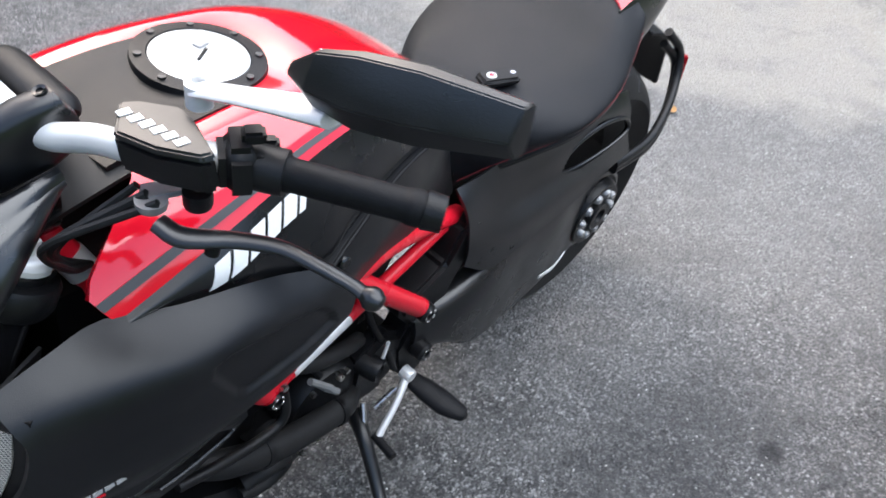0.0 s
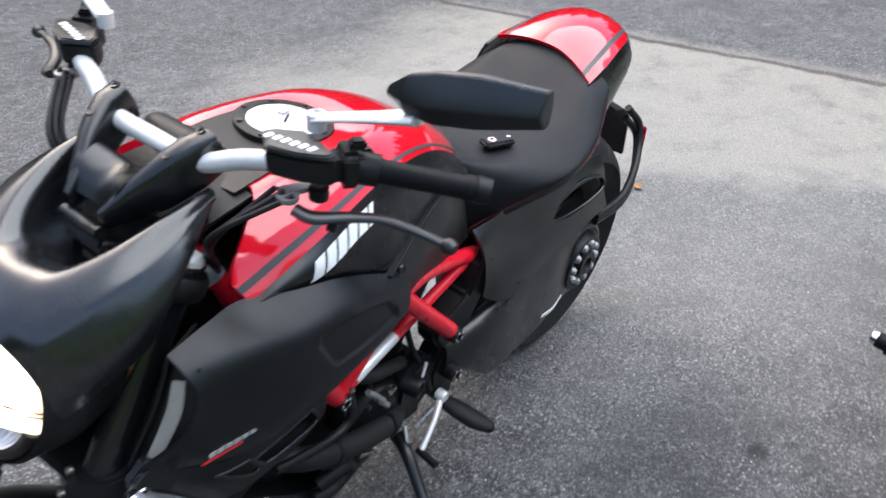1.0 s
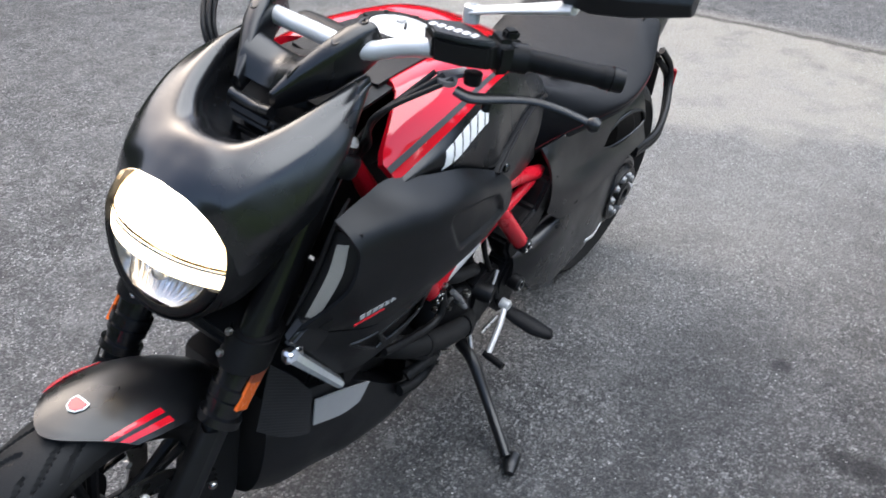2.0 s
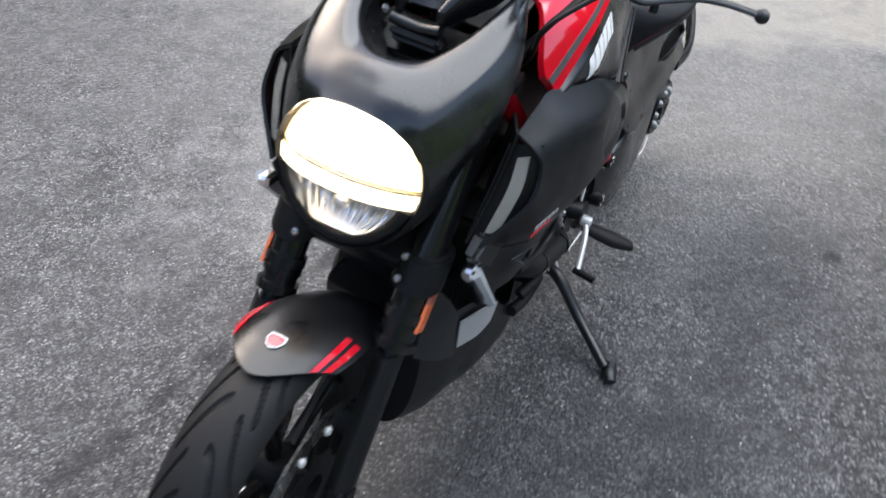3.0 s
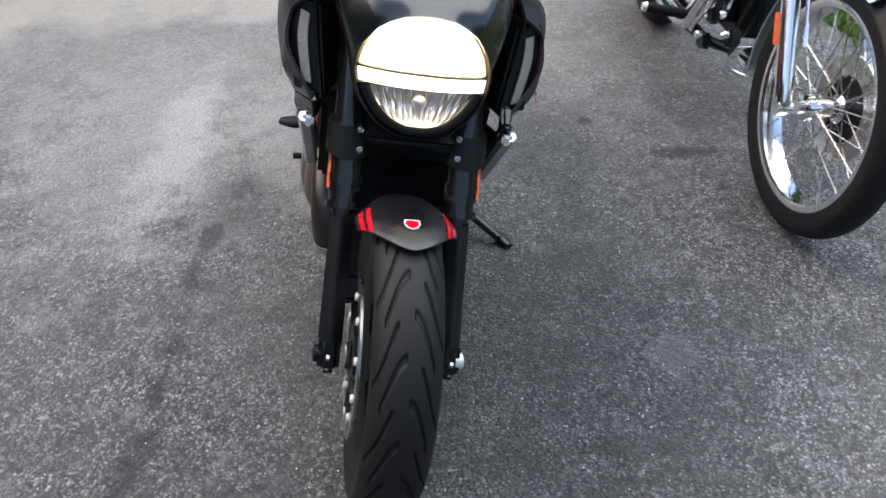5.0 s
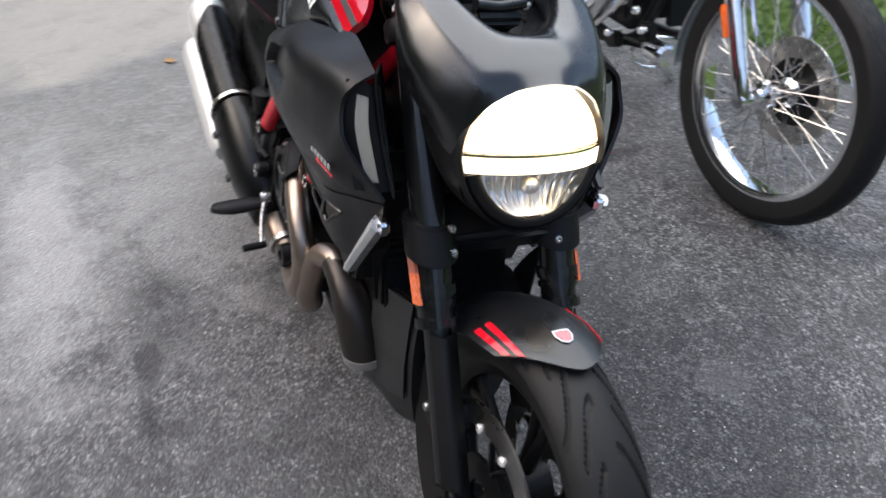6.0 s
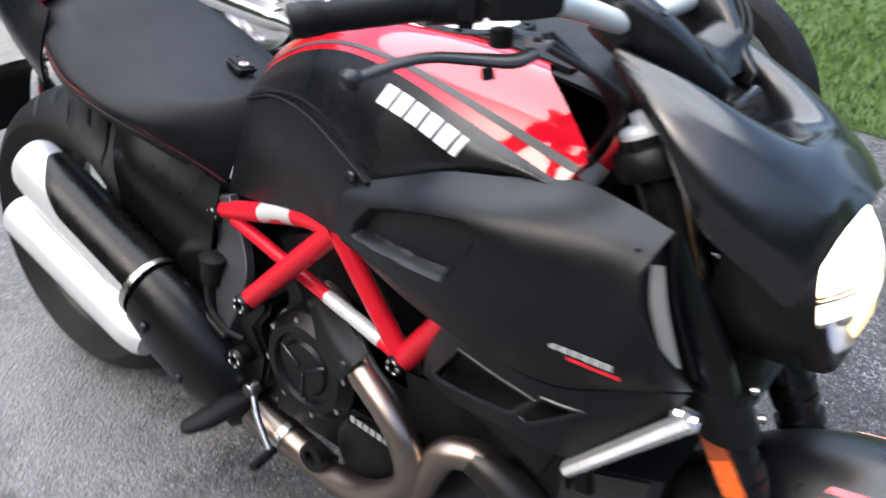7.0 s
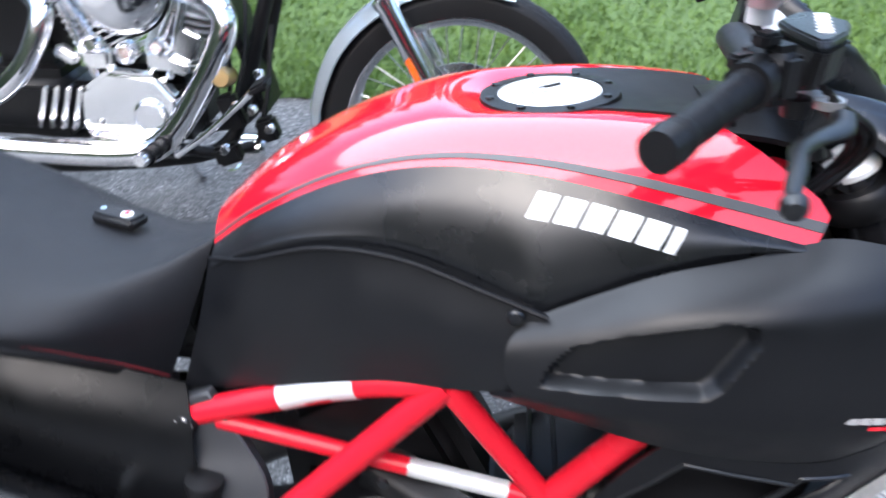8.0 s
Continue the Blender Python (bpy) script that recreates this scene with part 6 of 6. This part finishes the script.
# side stand, down on the left: its foot is pressed on the ground
foot_w = Vector((0.81, 0.362, 0.009))
foot_b = Matrix.Rotation(radians(LEAN_DEG), 3, "X") @ foot_w
stand = part("side_stand", tube([(0.70, 0.12, 0.2), (0.72, 0.17, 0.19), Vector((0.75, 0.25, 0.125)), foot_b + Vector((-0.004, -0.01, 0.008))], [0.016, 0.0145, 0.0125, 0.012], 24, 14), SATIN, moto, "black side stand, swung down")
part("stand_foot", tube([foot_b + Vector((-0.03, 0.0, 0.0)), foot_b + Vector((0.0, 0.006, 0.002)), foot_b + Vector((0.03, 0.02, 0.006))], [0.014, 0.018, 0.011], 12, 14, 0.55), SATIN, stand)
part("stand_spring", tube([(0.69, 0.13, 0.23), (0.73, 0.19, 0.165)], 0.006, 2, 10), STEEL, stand, "stand spring")

# ---- the chrome cruiser beside it ----
cruiser = thing("cruiser_motorcycle", "chrome and black cruiser motorcycle with a spoked front wheel", "motorcycle", pose(0.01, 1.24, 0.0, -7))
CW = (0.752, 0.0, 0.35)
FORK = Matrix.Translation((0.755, -0.055, 0)) @ Matrix.Rotation(radians(3), 4, "Z") @ Matrix.Translation((-0.752, 0, 0))
turn = FORK @ Matrix.Translation(CW)
cw = part("front_wheel", tyre_shape(0.352, 0.092, 160, slanted_grooves(30, 0.3, 0.003)), RUBBER, cruiser, "narrow spoked front wheel", turn)
part("rim", lathe([(0.262, -0.03), (0.278, -0.036), (0.282, -0.036), (0.282, -0.026), (0.268, -0.014), (0.268, 0.014), (0.282, 0.026), (0.282, 0.036), (0.278, 0.036), (0.262, 0.03), (0.256, 0.0)], 64, closed=True), CHROME, cw, "chrome rim", turn)
part("hub", lathe([(0.0, -0.075), (0.018, -0.075), (0.02, -0.06), (0.035, -0.055), (0.04, -0.04), (0.026, -0.03), (0.026, 0.03), (0.04, 0.04), (0.04, 0.055), (0.02, 0.06), (0.0, 0.065)], 24), CHROME, cw, "chrome hub", turn)
for k in range(40):
    a, s = 2 * math.pi * k / 40, 1 if k % 2 else -1
    lean_ = 0.55 * (1 if (k // 2) % 2 else -1)
    part("spoke", tube([(0.037 * math.cos(a + lean_), s * 0.042, 0.037 * math.sin(a + lean_)), (0.262 * math.cos(a), s * 0.006, 0.262 * math.sin(a))], 0.0019, 2, 6), STEEL, cw, m=turn)
part("brake_disc", lathe([(0.09, 0.058), (0.145, 0.058), (0.145, 0.063), (0.09, 0.063)], 48, closed=True), STEEL, cw, "steel brake disc", turn)
part("disc_carrier", lathe([(0.03, 0.057), (0.092, 0.059), (0.092, 0.062), (0.03, 0.061)], 32, closed=True), DEEP, cw, m=turn)
CAL = Vector((-0.46, 0, 0.888))
for s in (-1, 1):
    low = Vector((0.752, s * 0.115, 0.345))
    leg = part("fork_leg", join(tube([low, low + CAL * 0.04, low + CAL * 0.38], [0.018, 0.0255, 0.0255], 6, 18), tube([low + CAL * 0.375, low + CAL * 0.39], 0.029, 2, 18), tube([low + Vector((0, 0.02, 0)), low - Vector((0, 0.02, 0))], 0.02, 2, 16)), CHROME, cruiser, "polished fork leg", FORK)
    part("fork_tube", tube([low + CAL * 0.38, low + CAL * 0.82], 0.02, 2, 16), CHROME, leg, m=FORK)
    part("reflector", block((0.012, 0.012, 0.085), Matrix.Translation(low + CAL * 0.2 + Vector((-0.014, s * 0.028, 0.0))) @ Matrix.Rotation(radians(-27), 4, "Y"), 0.003), AMBER, leg, "amber reflector", FORK)
for h, w_ in ((0.5, 0.3), (0.72, 0.3)):
    part("fork_yoke", block((0.07, w_, 0.035), Matrix.Translation(Vector((0.752, 0, 0.345)) + CAL * h) @ Matrix.Rotation(radians(-27), 4, "Y"), 0.01), CHROME, cruiser, "chrome fork yoke", FORK)
rows = []
for t in np.linspace(-1, 1, 5):
    rows.append([(CW[0] + (0.378 - 0.03 * abs(t) ** 2) * math.cos(radians(d)), 0.062 * t, CW[2] + (0.378 - 0.03 * abs(t) ** 2) * math.sin(radians(d))) for d in (70, 95, 120, 145, 170, 188)])
part("front_mudguard", sheet(rows, 13, 33, 0.004), material("pale_blue_silver", (0.42, 0.47, 0.5), 0.2, metal=0.5, second=(0.36, 0.41, 0.44), scale=10, coat=0.6), cruiser, "pale silver front mudguard", FORK)
for s in (-1, 1):
    part("mudguard_stay", tube([(0.71, s * 0.085, 0.5), (0.6, s * 0.07, 0.66)], 0.006, 2, 8), CHROME, cruiser, m=FORK)
# frame
part("frame", join(*[tube([(0.44, s * 0.04, 0.95), (0.31, s * 0.06, 0.72), (0.23, s * 0.075, 0.46), (0.17, s * 0.1, 0.3), (0.0, s * 0.12, 0.25), (-0.45, s * 0.12, 0.22), (-0.62, s * 0.12, 0.3)], 0.018, 48, 12) for s in (-1, 1)], tube([(0.45, 0, 0.95), (0.0, 0, 0.92), (-0.4, 0, 0.72), (-0.62, 0, 0.45)], 0.02, 24, 12)), DEEP, cruiser, "black tubular frame")
part("frame_clip", block((0.05, 0.06, 0.03), Matrix.Translation((0.345, -0.09, 0.72)), 0.006), CHROME, cruiser)
# engine
cases = part("engine", join(block((0.34, 0.2, 0.2), Matrix.Translation((-0.06, 0, 0.38)), 0.05, 4), block((0.28, 0.2, 0.18), Matrix.Translation((-0.36, 0, 0.37)), 0.04, 3)), DEEP, cruiser, "chrome-covered V-twin engine")
for tilt, x0 in ((22, 0.02), (-23, -0.12)):
    m2 = Matrix.Translation((x0, 0, 0.47)) @ Matrix.Rotation(radians(tilt), 4, "Y")
    part("cylinder", moved(disc((0, 0, 0), (0, 0, 1), [(0.0, 0.0), (0.055, 0.0), (0.055, 0.16), (0, 0.16)], 28), m2), DEEP, cases, "black finned cylinder")
    for k in range(9):
        part("fin", moved(disc((0, 0, 0.015 + 0.018 * k), (0, 0, 1), [(0.05, 0.0), (0.082, 0.0), (0.082, 0.005), (0.05, 0.005)], 28), m2), ALLOY, cases)
    part("rocker_box", block((0.15, 0.14, 0.075), m2 @ Matrix.Translation((0, 0, 0.21)), 0.02, 3), CHROME, cases, "chrome rocker box")
    part("pushrod_tube", tube([m2 @ Vector((0.02 - 0.0 * tilt, -0.1, 0.0)), m2 @ Vector((0.0, -0.09, 0.19))], 0.012, 2, 12), CHROME, cases)
    part("pushrod_tube", tube([m2 @ Vector((-0.025, -0.1, 0.0)), m2 @ Vector((-0.02, -0.09, 0.19))], 0.012, 2, 12), CHROME, cases)
part("cam_cover", prism([(-0.18, 0.34), (-0.15, 0.29), (-0.02, 0.29), (0.06, 0.34), (0.07, 0.42), (0.02, 0.48), (-0.1, 0.49), (-0.17, 0.44)], -0.1, -0.15, 0.012), CHROME, cases, "chrome cam cover")
part("timer_cover", disc((-0.0, -0.148, 0.38), (0, -1, 0), [(0, 0.016), (0.035, 0.016), (0.042, 0.01), (0.045, 0.0), (0, 0)], 28), CHROME, cases, "round chrome timer cover")
for k in range(4):
    part("cover_fin", block((0.012, 0.02, 0.12), Matrix.Translation((-0.2 - 0.03 * k, -0.115, 0.38)) @ Matrix.Rotation(radians(18), 4, "Y"), 0.004), CHROME, cases)
for x in (0.03, -0.13):
    part("tappet_block", block((0.07, 0.05, 0.05), Matrix.Translation((x, -0.1, 0.51)), 0.01), CHROME, cases)
part("air_cleaner", disc((-0.02, -0.15, 0.70), (0, -1, 0), [(0.0, 0.085), (0.05, 0.082), (0.09, 0.068), (0.11, 0.045), (0.115, 0.02), (0.115, 0.0), (0, 0)], 40), CHROME, cases, "round chrome air cleaner")
part("air_cleaner_ring", disc((-0.02, -0.15, 0.70), (0, -1, 0), [(0.112, 0.028), (0.118, 0.028), (0.118, 0.02), (0.112, 0.02)], 40), DEEP, cases)
part("oil_tank", block((0.24, 0.18, 0.34), Matrix.Translation((-0.36, 0.02, 0.62)), 0.05, 4), DEEP, cruiser, "black oil tank behind the engine")
part("coil_cover", block((0.12, 0.1, 0.12), Matrix.Translation((-0.05, 0.03, 0.76)), 0.02, 3), DEEP, cruiser, "black coil cover between the cylinders")
part("engine_plate", block((0.02, 0.16, 0.42), Matrix.Translation((0.2, 0.02, 0.56)) @ Matrix.Rotation(radians(-16), 4, "Y"), 0.006), DEEP, cruiser, "black plate on the front down tubes")
part("horn_cover", block((0.06, 0.05, 0.075), Matrix.Translation((0.315, -0.1, 0.705)) @ Matrix.Rotation(radians(-14), 4, "Y"), 0.014, 3), CHROME, cruiser, "chrome horn cover")
for x, z, r in ((0.03, 0.545, 0.024), (-0.13, 0.545, 0.024), (-0.05, 0.53, 0.03)):
    part("lifter_cap", disc((x, -0.125, z), (0.15, -1, 0.25), [(0, 0.022), (r * 0.5, 0.022), (r * 0.8, 0.014), (r, 0.0), (r, -0.03), (0, -0.03)], 16), CHROME, cases, "chrome lifter cap")
for x, z, sx, sz, turn_ in ((0.075, 0.5, 0.05, 0.035, 20), (-0.02, 0.585, 0.07, 0.022, -12), (-0.2, 0.52, 0.06, 0.03, 30), (0.1, 0.4, 0.03, 0.07, 14)):
    part("bright_bracket", block((sx, 0.03, sz), Matrix.Translation((x, -0.12, z)) @ Matrix.Rotation(radians(turn_), 4, "Y"), 0.007, 2), CHROME, cases)
for k in range(5):
    a_ = radians(200 + 35 * k)
    part("cover_screw", disc((-0.05 + 0.085 * math.cos(a_), -0.152, 0.385 + 0.075 * math.sin(a_)), (0, -1, 0), [(0, 0.006), (0.006, 0.006), (0.008, 0.002), (0.008, -0.004), (0, -0.004)], 10), STEEL, cases)
part("plug_lead", tube([(0.06, -0.09, 0.71), (0.0, -0.12, 0.78), (-0.05, -0.06, 0.8)], 0.006, 16, 8), RUBBER, cases, "black plug lead")
# exhausts on the side that is seen
part("exhaust_pipe", tube([(0.14, -0.12, 0.67), (0.2, -0.165, 0.655), (0.215, -0.19, 0.6), (0.13, -0.2, 0.44), (0.04, -0.205, 0.33), (-0.06, -0.205, 0.3), (-0.3, -0.205, 0.3), (-0.6, -0.205, 0.31)], 0.031, 60, 18), CHROME, cruiser, "chrome front exhaust pipe")
part("exhaust_pipe", tube([(-0.26, -0.12, 0.66), (-0.22, -0.17, 0.62), (-0.28, -0.2, 0.5), (-0.4, -0.2, 0.42), (-0.6, -0.2, 0.4), (-0.75, -0.2, 0.4)], 0.027, 48, 18), CHROME, cruiser, "chrome rear exhaust pipe")
for z in (0.31, 0.4):
    part("silencer", tube([(-0.58, -0.2, z), (-0.64, -0.2, z), (-1.2, -0.2, z + 0.03), (-1.24, -0.2, z + 0.03)], [0.028, 0.042, 0.044, 0.036], 24, 20), CHROME, cruiser, "chrome silencer")
# forward foot controls
ctl = part("foot_control", tube([(0.24, -0.12, 0.3), (0.16, -0.17, 0.3), (0.08, -0.2, 0.32)], 0.014, 14, 12), DEEP, cruiser, "black and chrome foot control")
part("footrest", tube([(0.06, -0.2, 0.343), (0.052, -0.365, 0.356)], 0.017, 2, 16), GRIP, ctl, "black ribbed footrest")
part("footrest_end", tube([(0.052, -0.364, 0.356), (0.0515, -0.376, 0.357)], [0.018, 0.014], 2, 16), CHROME, ctl)
for k in range(3):
    part("rubber_ring", tube([(0.058 - 0.002 * k, -0.24 - 0.045 * k, 0.346 + 0.003 * k), (0.058 - 0.002 * k, -0.252 - 0.045 * k, 0.347 + 0.003 * k)], 0.0205, 2, 16), GRIP, ctl)
part("brake_pedal", tube([(0.07, -0.2, 0.3), (0.15, -0.22, 0.36), (0.25, -0.23, 0.45), (0.3, -0.25, 0.5)], 0.009, 20, 10), CHROME, ctl, "chrome brake pedal")
part("pedal_pad", block((0.05, 0.06, 0.02), Matrix.Translation((0.31, -0.26, 0.505)) @ Matrix.Rotation(radians(-30), 4, "Y"), 0.006), GRIP, ctl)
part("master_cylinder", disc((0.205, -0.19, 0.5), (0, -1, 0.2), [(0, 0.03), (0.02, 0.03), (0.024, 0.02), (0.024, -0.03), (0, -0.03)], 18), material("brass", (0.6, 0.42, 0.2), 0.35, metal=1.0), ctl, "brass-coloured cap")
part("oil_filter", disc((0.17, -0.02, 0.25), (1, 0, 0), [(0.0, 0.07), (0.03, 0.075), (0.04, 0.065), (0.04, 0.0), (0, 0)], 28), CHROME, cases, "chrome oil filter")
part("loop_bar", tube([(0.14, -0.06, 0.27), (0.16, 0.0, 0.285), (0.16, 0.07, 0.27), (0.15, 0.09, 0.23), (0.15, 0.07, 0.19), (0.15, 0.0, 0.18), (0.14, -0.06, 0.2), (0.135, -0.075, 0.235), (0.14, -0.06, 0.27)], 0.007, 48, 10), CHROME, cruiser, "oval chrome loop")
# rear wheel, mudguard, tank and saddle
rw = Matrix.Translation((-0.88, 0, 0.33))
r2 = part("rear_wheel", tyre_shape(0.33, 0.15, 120, slanted_grooves(20, 0.3, 0.003)), RUBBER, cruiser, "black rear wheel", rw)
part("rim", lathe([(0.205, -0.05), (0.225, -0.055), (0.225, 0.055), (0.205, 0.05)], 48, closed=True), CHROME, r2, m=rw)
part("wheel_disc", lathe([(0.0, -0.06), (0.03, -0.06), (0.05, -0.03), (0.205, -0.02), (0.205, 0.02), (0.0, 0.06)], 40), CHROME, r2, m=rw)
part("rear_mudguard", sheet([[(-0.88 + 0.365 * math.cos(radians(d)), 0.095 * t, 0.33 + (0.365 - 0.05 * abs(t) ** 2.5) * math.sin(radians(d))) for d in (30, 60, 90, 120, 150, 170)] for t in (-1, -0.6, 0, 0.6, 1)], 13, 29, 0.004), DEEP, cruiser, "black rear mudguard")
part("fuel_tank", loft([[(x, w * math.cos(a), 0.93 + h * math.sin(a) * (1.0 if math.sin(a) > 0 else 0.5)) for a in np.linspace(0, 2 * math.pi, 24, endpoint=False)] for x, w, h in ((0.36, 0.03, 0.04), (0.33, 0.08, 0.075), (0.2, 0.135, 0.11), (0.05, 0.13, 0.1), (-0.1, 0.09, 0.07), (-0.2, 0.03, 0.03))]), DEEP, cruiser, "black fuel tank")
part("saddle", loft([[(x, w * math.cos(a), z + 0.04 * math.sin(a)) for a in np.linspace(0, 2 * math.pi, 20, endpoint=False)] for x, w, z in ((-0.12, 0.06, 0.86), (-0.25, 0.13, 0.76), (-0.42, 0.16, 0.72), (-0.56, 0.15, 0.74), (-0.64, 0.1, 0.78))]), LEATHER, cruiser, "black saddle")
part("side_stand", tube([(-0.05, 0.12, 0.2), (-0.05, 0.2, 0.1), (-0.04, 0.26, 0.036)], 0.012, 12, 10), CHROME, cruiser)
# hoses, links and brackets round the forward control
for ends, r in (([(0.2, -0.15, 0.62), (0.215, -0.17, 0.5), (0.2, -0.19, 0.4)], 0.006), ([(0.25, -0.1, 0.7), (0.245, -0.14, 0.55), (0.22, -0.17, 0.44)], 0.005), ([(0.3, -0.09, 0.6), (0.29, -0.13, 0.45), (0.26, -0.15, 0.32)], 0.006)):
    part("brake_hose", tube(ends, r, 18, 8), RUBBER, cruiser)
for x, y, z, sx, sy, sz in ((0.22, -0.2, 0.42, 0.05, 0.03, 0.09), (0.2, -0.2, 0.31, 0.07, 0.03, 0.05), (0.29, -0.15, 0.36, 0.05, 0.04, 0.06)):
    part("control_bracket", block((sx, sy, sz), Matrix.Translation((x, y, z)) @ Matrix.Rotation(radians(-20), 4, "Y"), 0.008), DEEP, ctl)
for x, y, z in ((0.235, -0.222, 0.44), (0.2, -0.222, 0.33), (0.3, -0.178, 0.37), (0.265, -0.19, 0.42), (0.28, -0.16, 0.5)):
    part("chrome_bolt", disc((x, y, z), (0, -1, 0), [(0, 0.012), (0.01, 0.012), (0.013, 0.006), (0.013, -0.006), (0, -0.006)], 14), CHROME, ctl)
part("engine_bracket", block((0.06, 0.03, 0.08), Matrix.Translation((0.1, -0.11, 0.55)) @ Matrix.Rotation(radians(25), 4, "Y"), 0.01), CHROME, cases)
for k in range(4):
    part("chrome_bolt", disc((-0.15 + 0.065 * k, -0.152, 0.325 + 0.012 * (k % 2)), (0, -1, 0), [(0, 0.008), (0.007, 0.008), (0.009, 0.003), (0.009, -0.004), (0, -0.004)], 12), CHROME, cases)

# ---- small things ----
fob = thing("key_fob", "small black key fob with a white badge on the saddle", "key fob", moto.matrix_world @ Matrix.Translation((0.372, 0.048, 0.7745)) @ Matrix.Rotation(radians(-22), 4, "Z"))
body_ = part("fob_body", block((0.072, 0.036, 0.015), Matrix.Identity(4), 0.005, 3), PLASTIC, fob)
part("fob_badge", disc((0.014, 0.0, 0.0077), (0, 0, 1), [(0.0, 0.001), (0.008, 0.001), (0.009, 0.0), (0, 0)], 16), WHITE, body_, "round white and red badge")
part("fob_mark", disc((0.014, 0.0, 0.0088), (0, 0, 1), [(0.0, 0.0004), (0.005, 0.0004), (0.005, 0.0), (0, 0)], 12), RED, body_)
part("fob_ring", disc((-0.027, 0.0, 0.0077), (0, 0, 1), [(0.0025, 0.001), (0.0045, 0.001), (0.0045, 0.0), (0.0025, 0.0)], 14), CHROME, body_)

LEAFMAT = material("dry_leaf", (0.3, 0.17, 0.06), 0.7, second=(0.22, 0.11, 0.04), scale=60)
leaf = tagged(new("fallen_leaf", mesh_of("fallen_leaf", sheet([[(-0.03, 0.0, 0.004), (-0.015, -0.012, 0.01), (0.01, -0.014, 0.008), (0.03, 0.0, 0.012)], [(-0.03, 0.0, 0.004), (-0.015, 0.0, 0.004), (0.01, 0.0, 0.004), (0.03, 0.0, 0.012)], [(-0.03, 0.0, 0.004), (-0.015, 0.012, 0.012), (0.01, 0.014, 0.01), (0.03, 0.0, 0.012)]], 7, 10, 0.0006), LEAFMAT)), "dry brown leaf on the asphalt", "leaf")
leaf.matrix_world = pose(-1.05, -0.14, 0.0, 0, 0, 40)


def stones(count, seed, lo, hi, mat, name, label):
    """Loose grit, each stone a squashed pebble."""
    rng = np.random.default_rng(seed)
    base = np.array([(1, 0, 0), (-1, 0, 0), (0, 1, 0), (0, -1, 0), (0, 0, 1), (0, 0, -0.4)], float)
    tri_ = [(0, 2, 4), (2, 1, 4), (1, 3, 4), (3, 0, 4), (2, 0, 5), (1, 2, 5), (3, 1, 5), (0, 3, 5)]
    v, f = [], []
    for i in range(count):
        x, y = rng.uniform(-3.2, 3.0), rng.uniform(-3.0, 1.95)
        r = rng.uniform(lo, hi)
        a = rng.uniform(0, 6.28)
        q = base * rng.uniform(0.6, 1.2, (6, 3)) * (r, r * 0.8, r * 0.6)
        c, s = math.cos(a), math.sin(a)
        k = len(v)
        v += [(x + c * p[0] - s * p[1], y + s * p[0] + c * p[1], p[2] + r * 0.2) for p in q]
        f += [tuple(k + j for j in t) for t in tri_]
    me = bpy.data.meshes.new(name)
    me.from_pydata(v, [], f)
    me.materials.append(mat)
    return tagged(new(name, me), label, "grit", kind="stuff")


stones(14000, 7, 0.0014, 0.0036, leaf_material("grit_stone", (0.1, 0.1, 0.1), (0.72, 0.71, 0.69)), "grit", "loose pale grit on the asphalt")

# ---- plain unseen tree line, added to close the place and shape reflections and shade ----
UNSEEN_TREES = material("unseen_tree_line", (0.035, 0.05, 0.02), 0.9, second=(0.09, 0.11, 0.04), scale=1.5)
n_ = 180
hv = []
rng = np.random.default_rng(2)
for k in range(n_):
    a = 2 * math.pi * k / n_
    # height differs by side to block or let in sky light
    r, h = 13 + rng.uniform(-1, 1), 4.0 + 2.2 * max(0.0, -math.cos(a)) + 3.4 * max(0.0, -math.sin(a)) - 1.6 * max(0.0, math.sin(a)) + 0.6 * math.sin(9 * a) + rng.uniform(-0.9, 1.1)
    hv += [(r * math.cos(a), r * math.sin(a), -0.2), (r * math.cos(a), r * math.sin(a), h), ((r + 0.8) * math.cos(a), (r + 0.8) * math.sin(a), h), ((r + 0.8) * math.cos(a), (r + 0.8) * math.sin(a), -0.2)]
tagged(new("backdrop", mesh_of("backdrop", (np.array(hv), quads(n_, 4, loop=True)), UNSEEN_TREES)), "unseen dark green tree line added round the place", "trees", kind="structure")
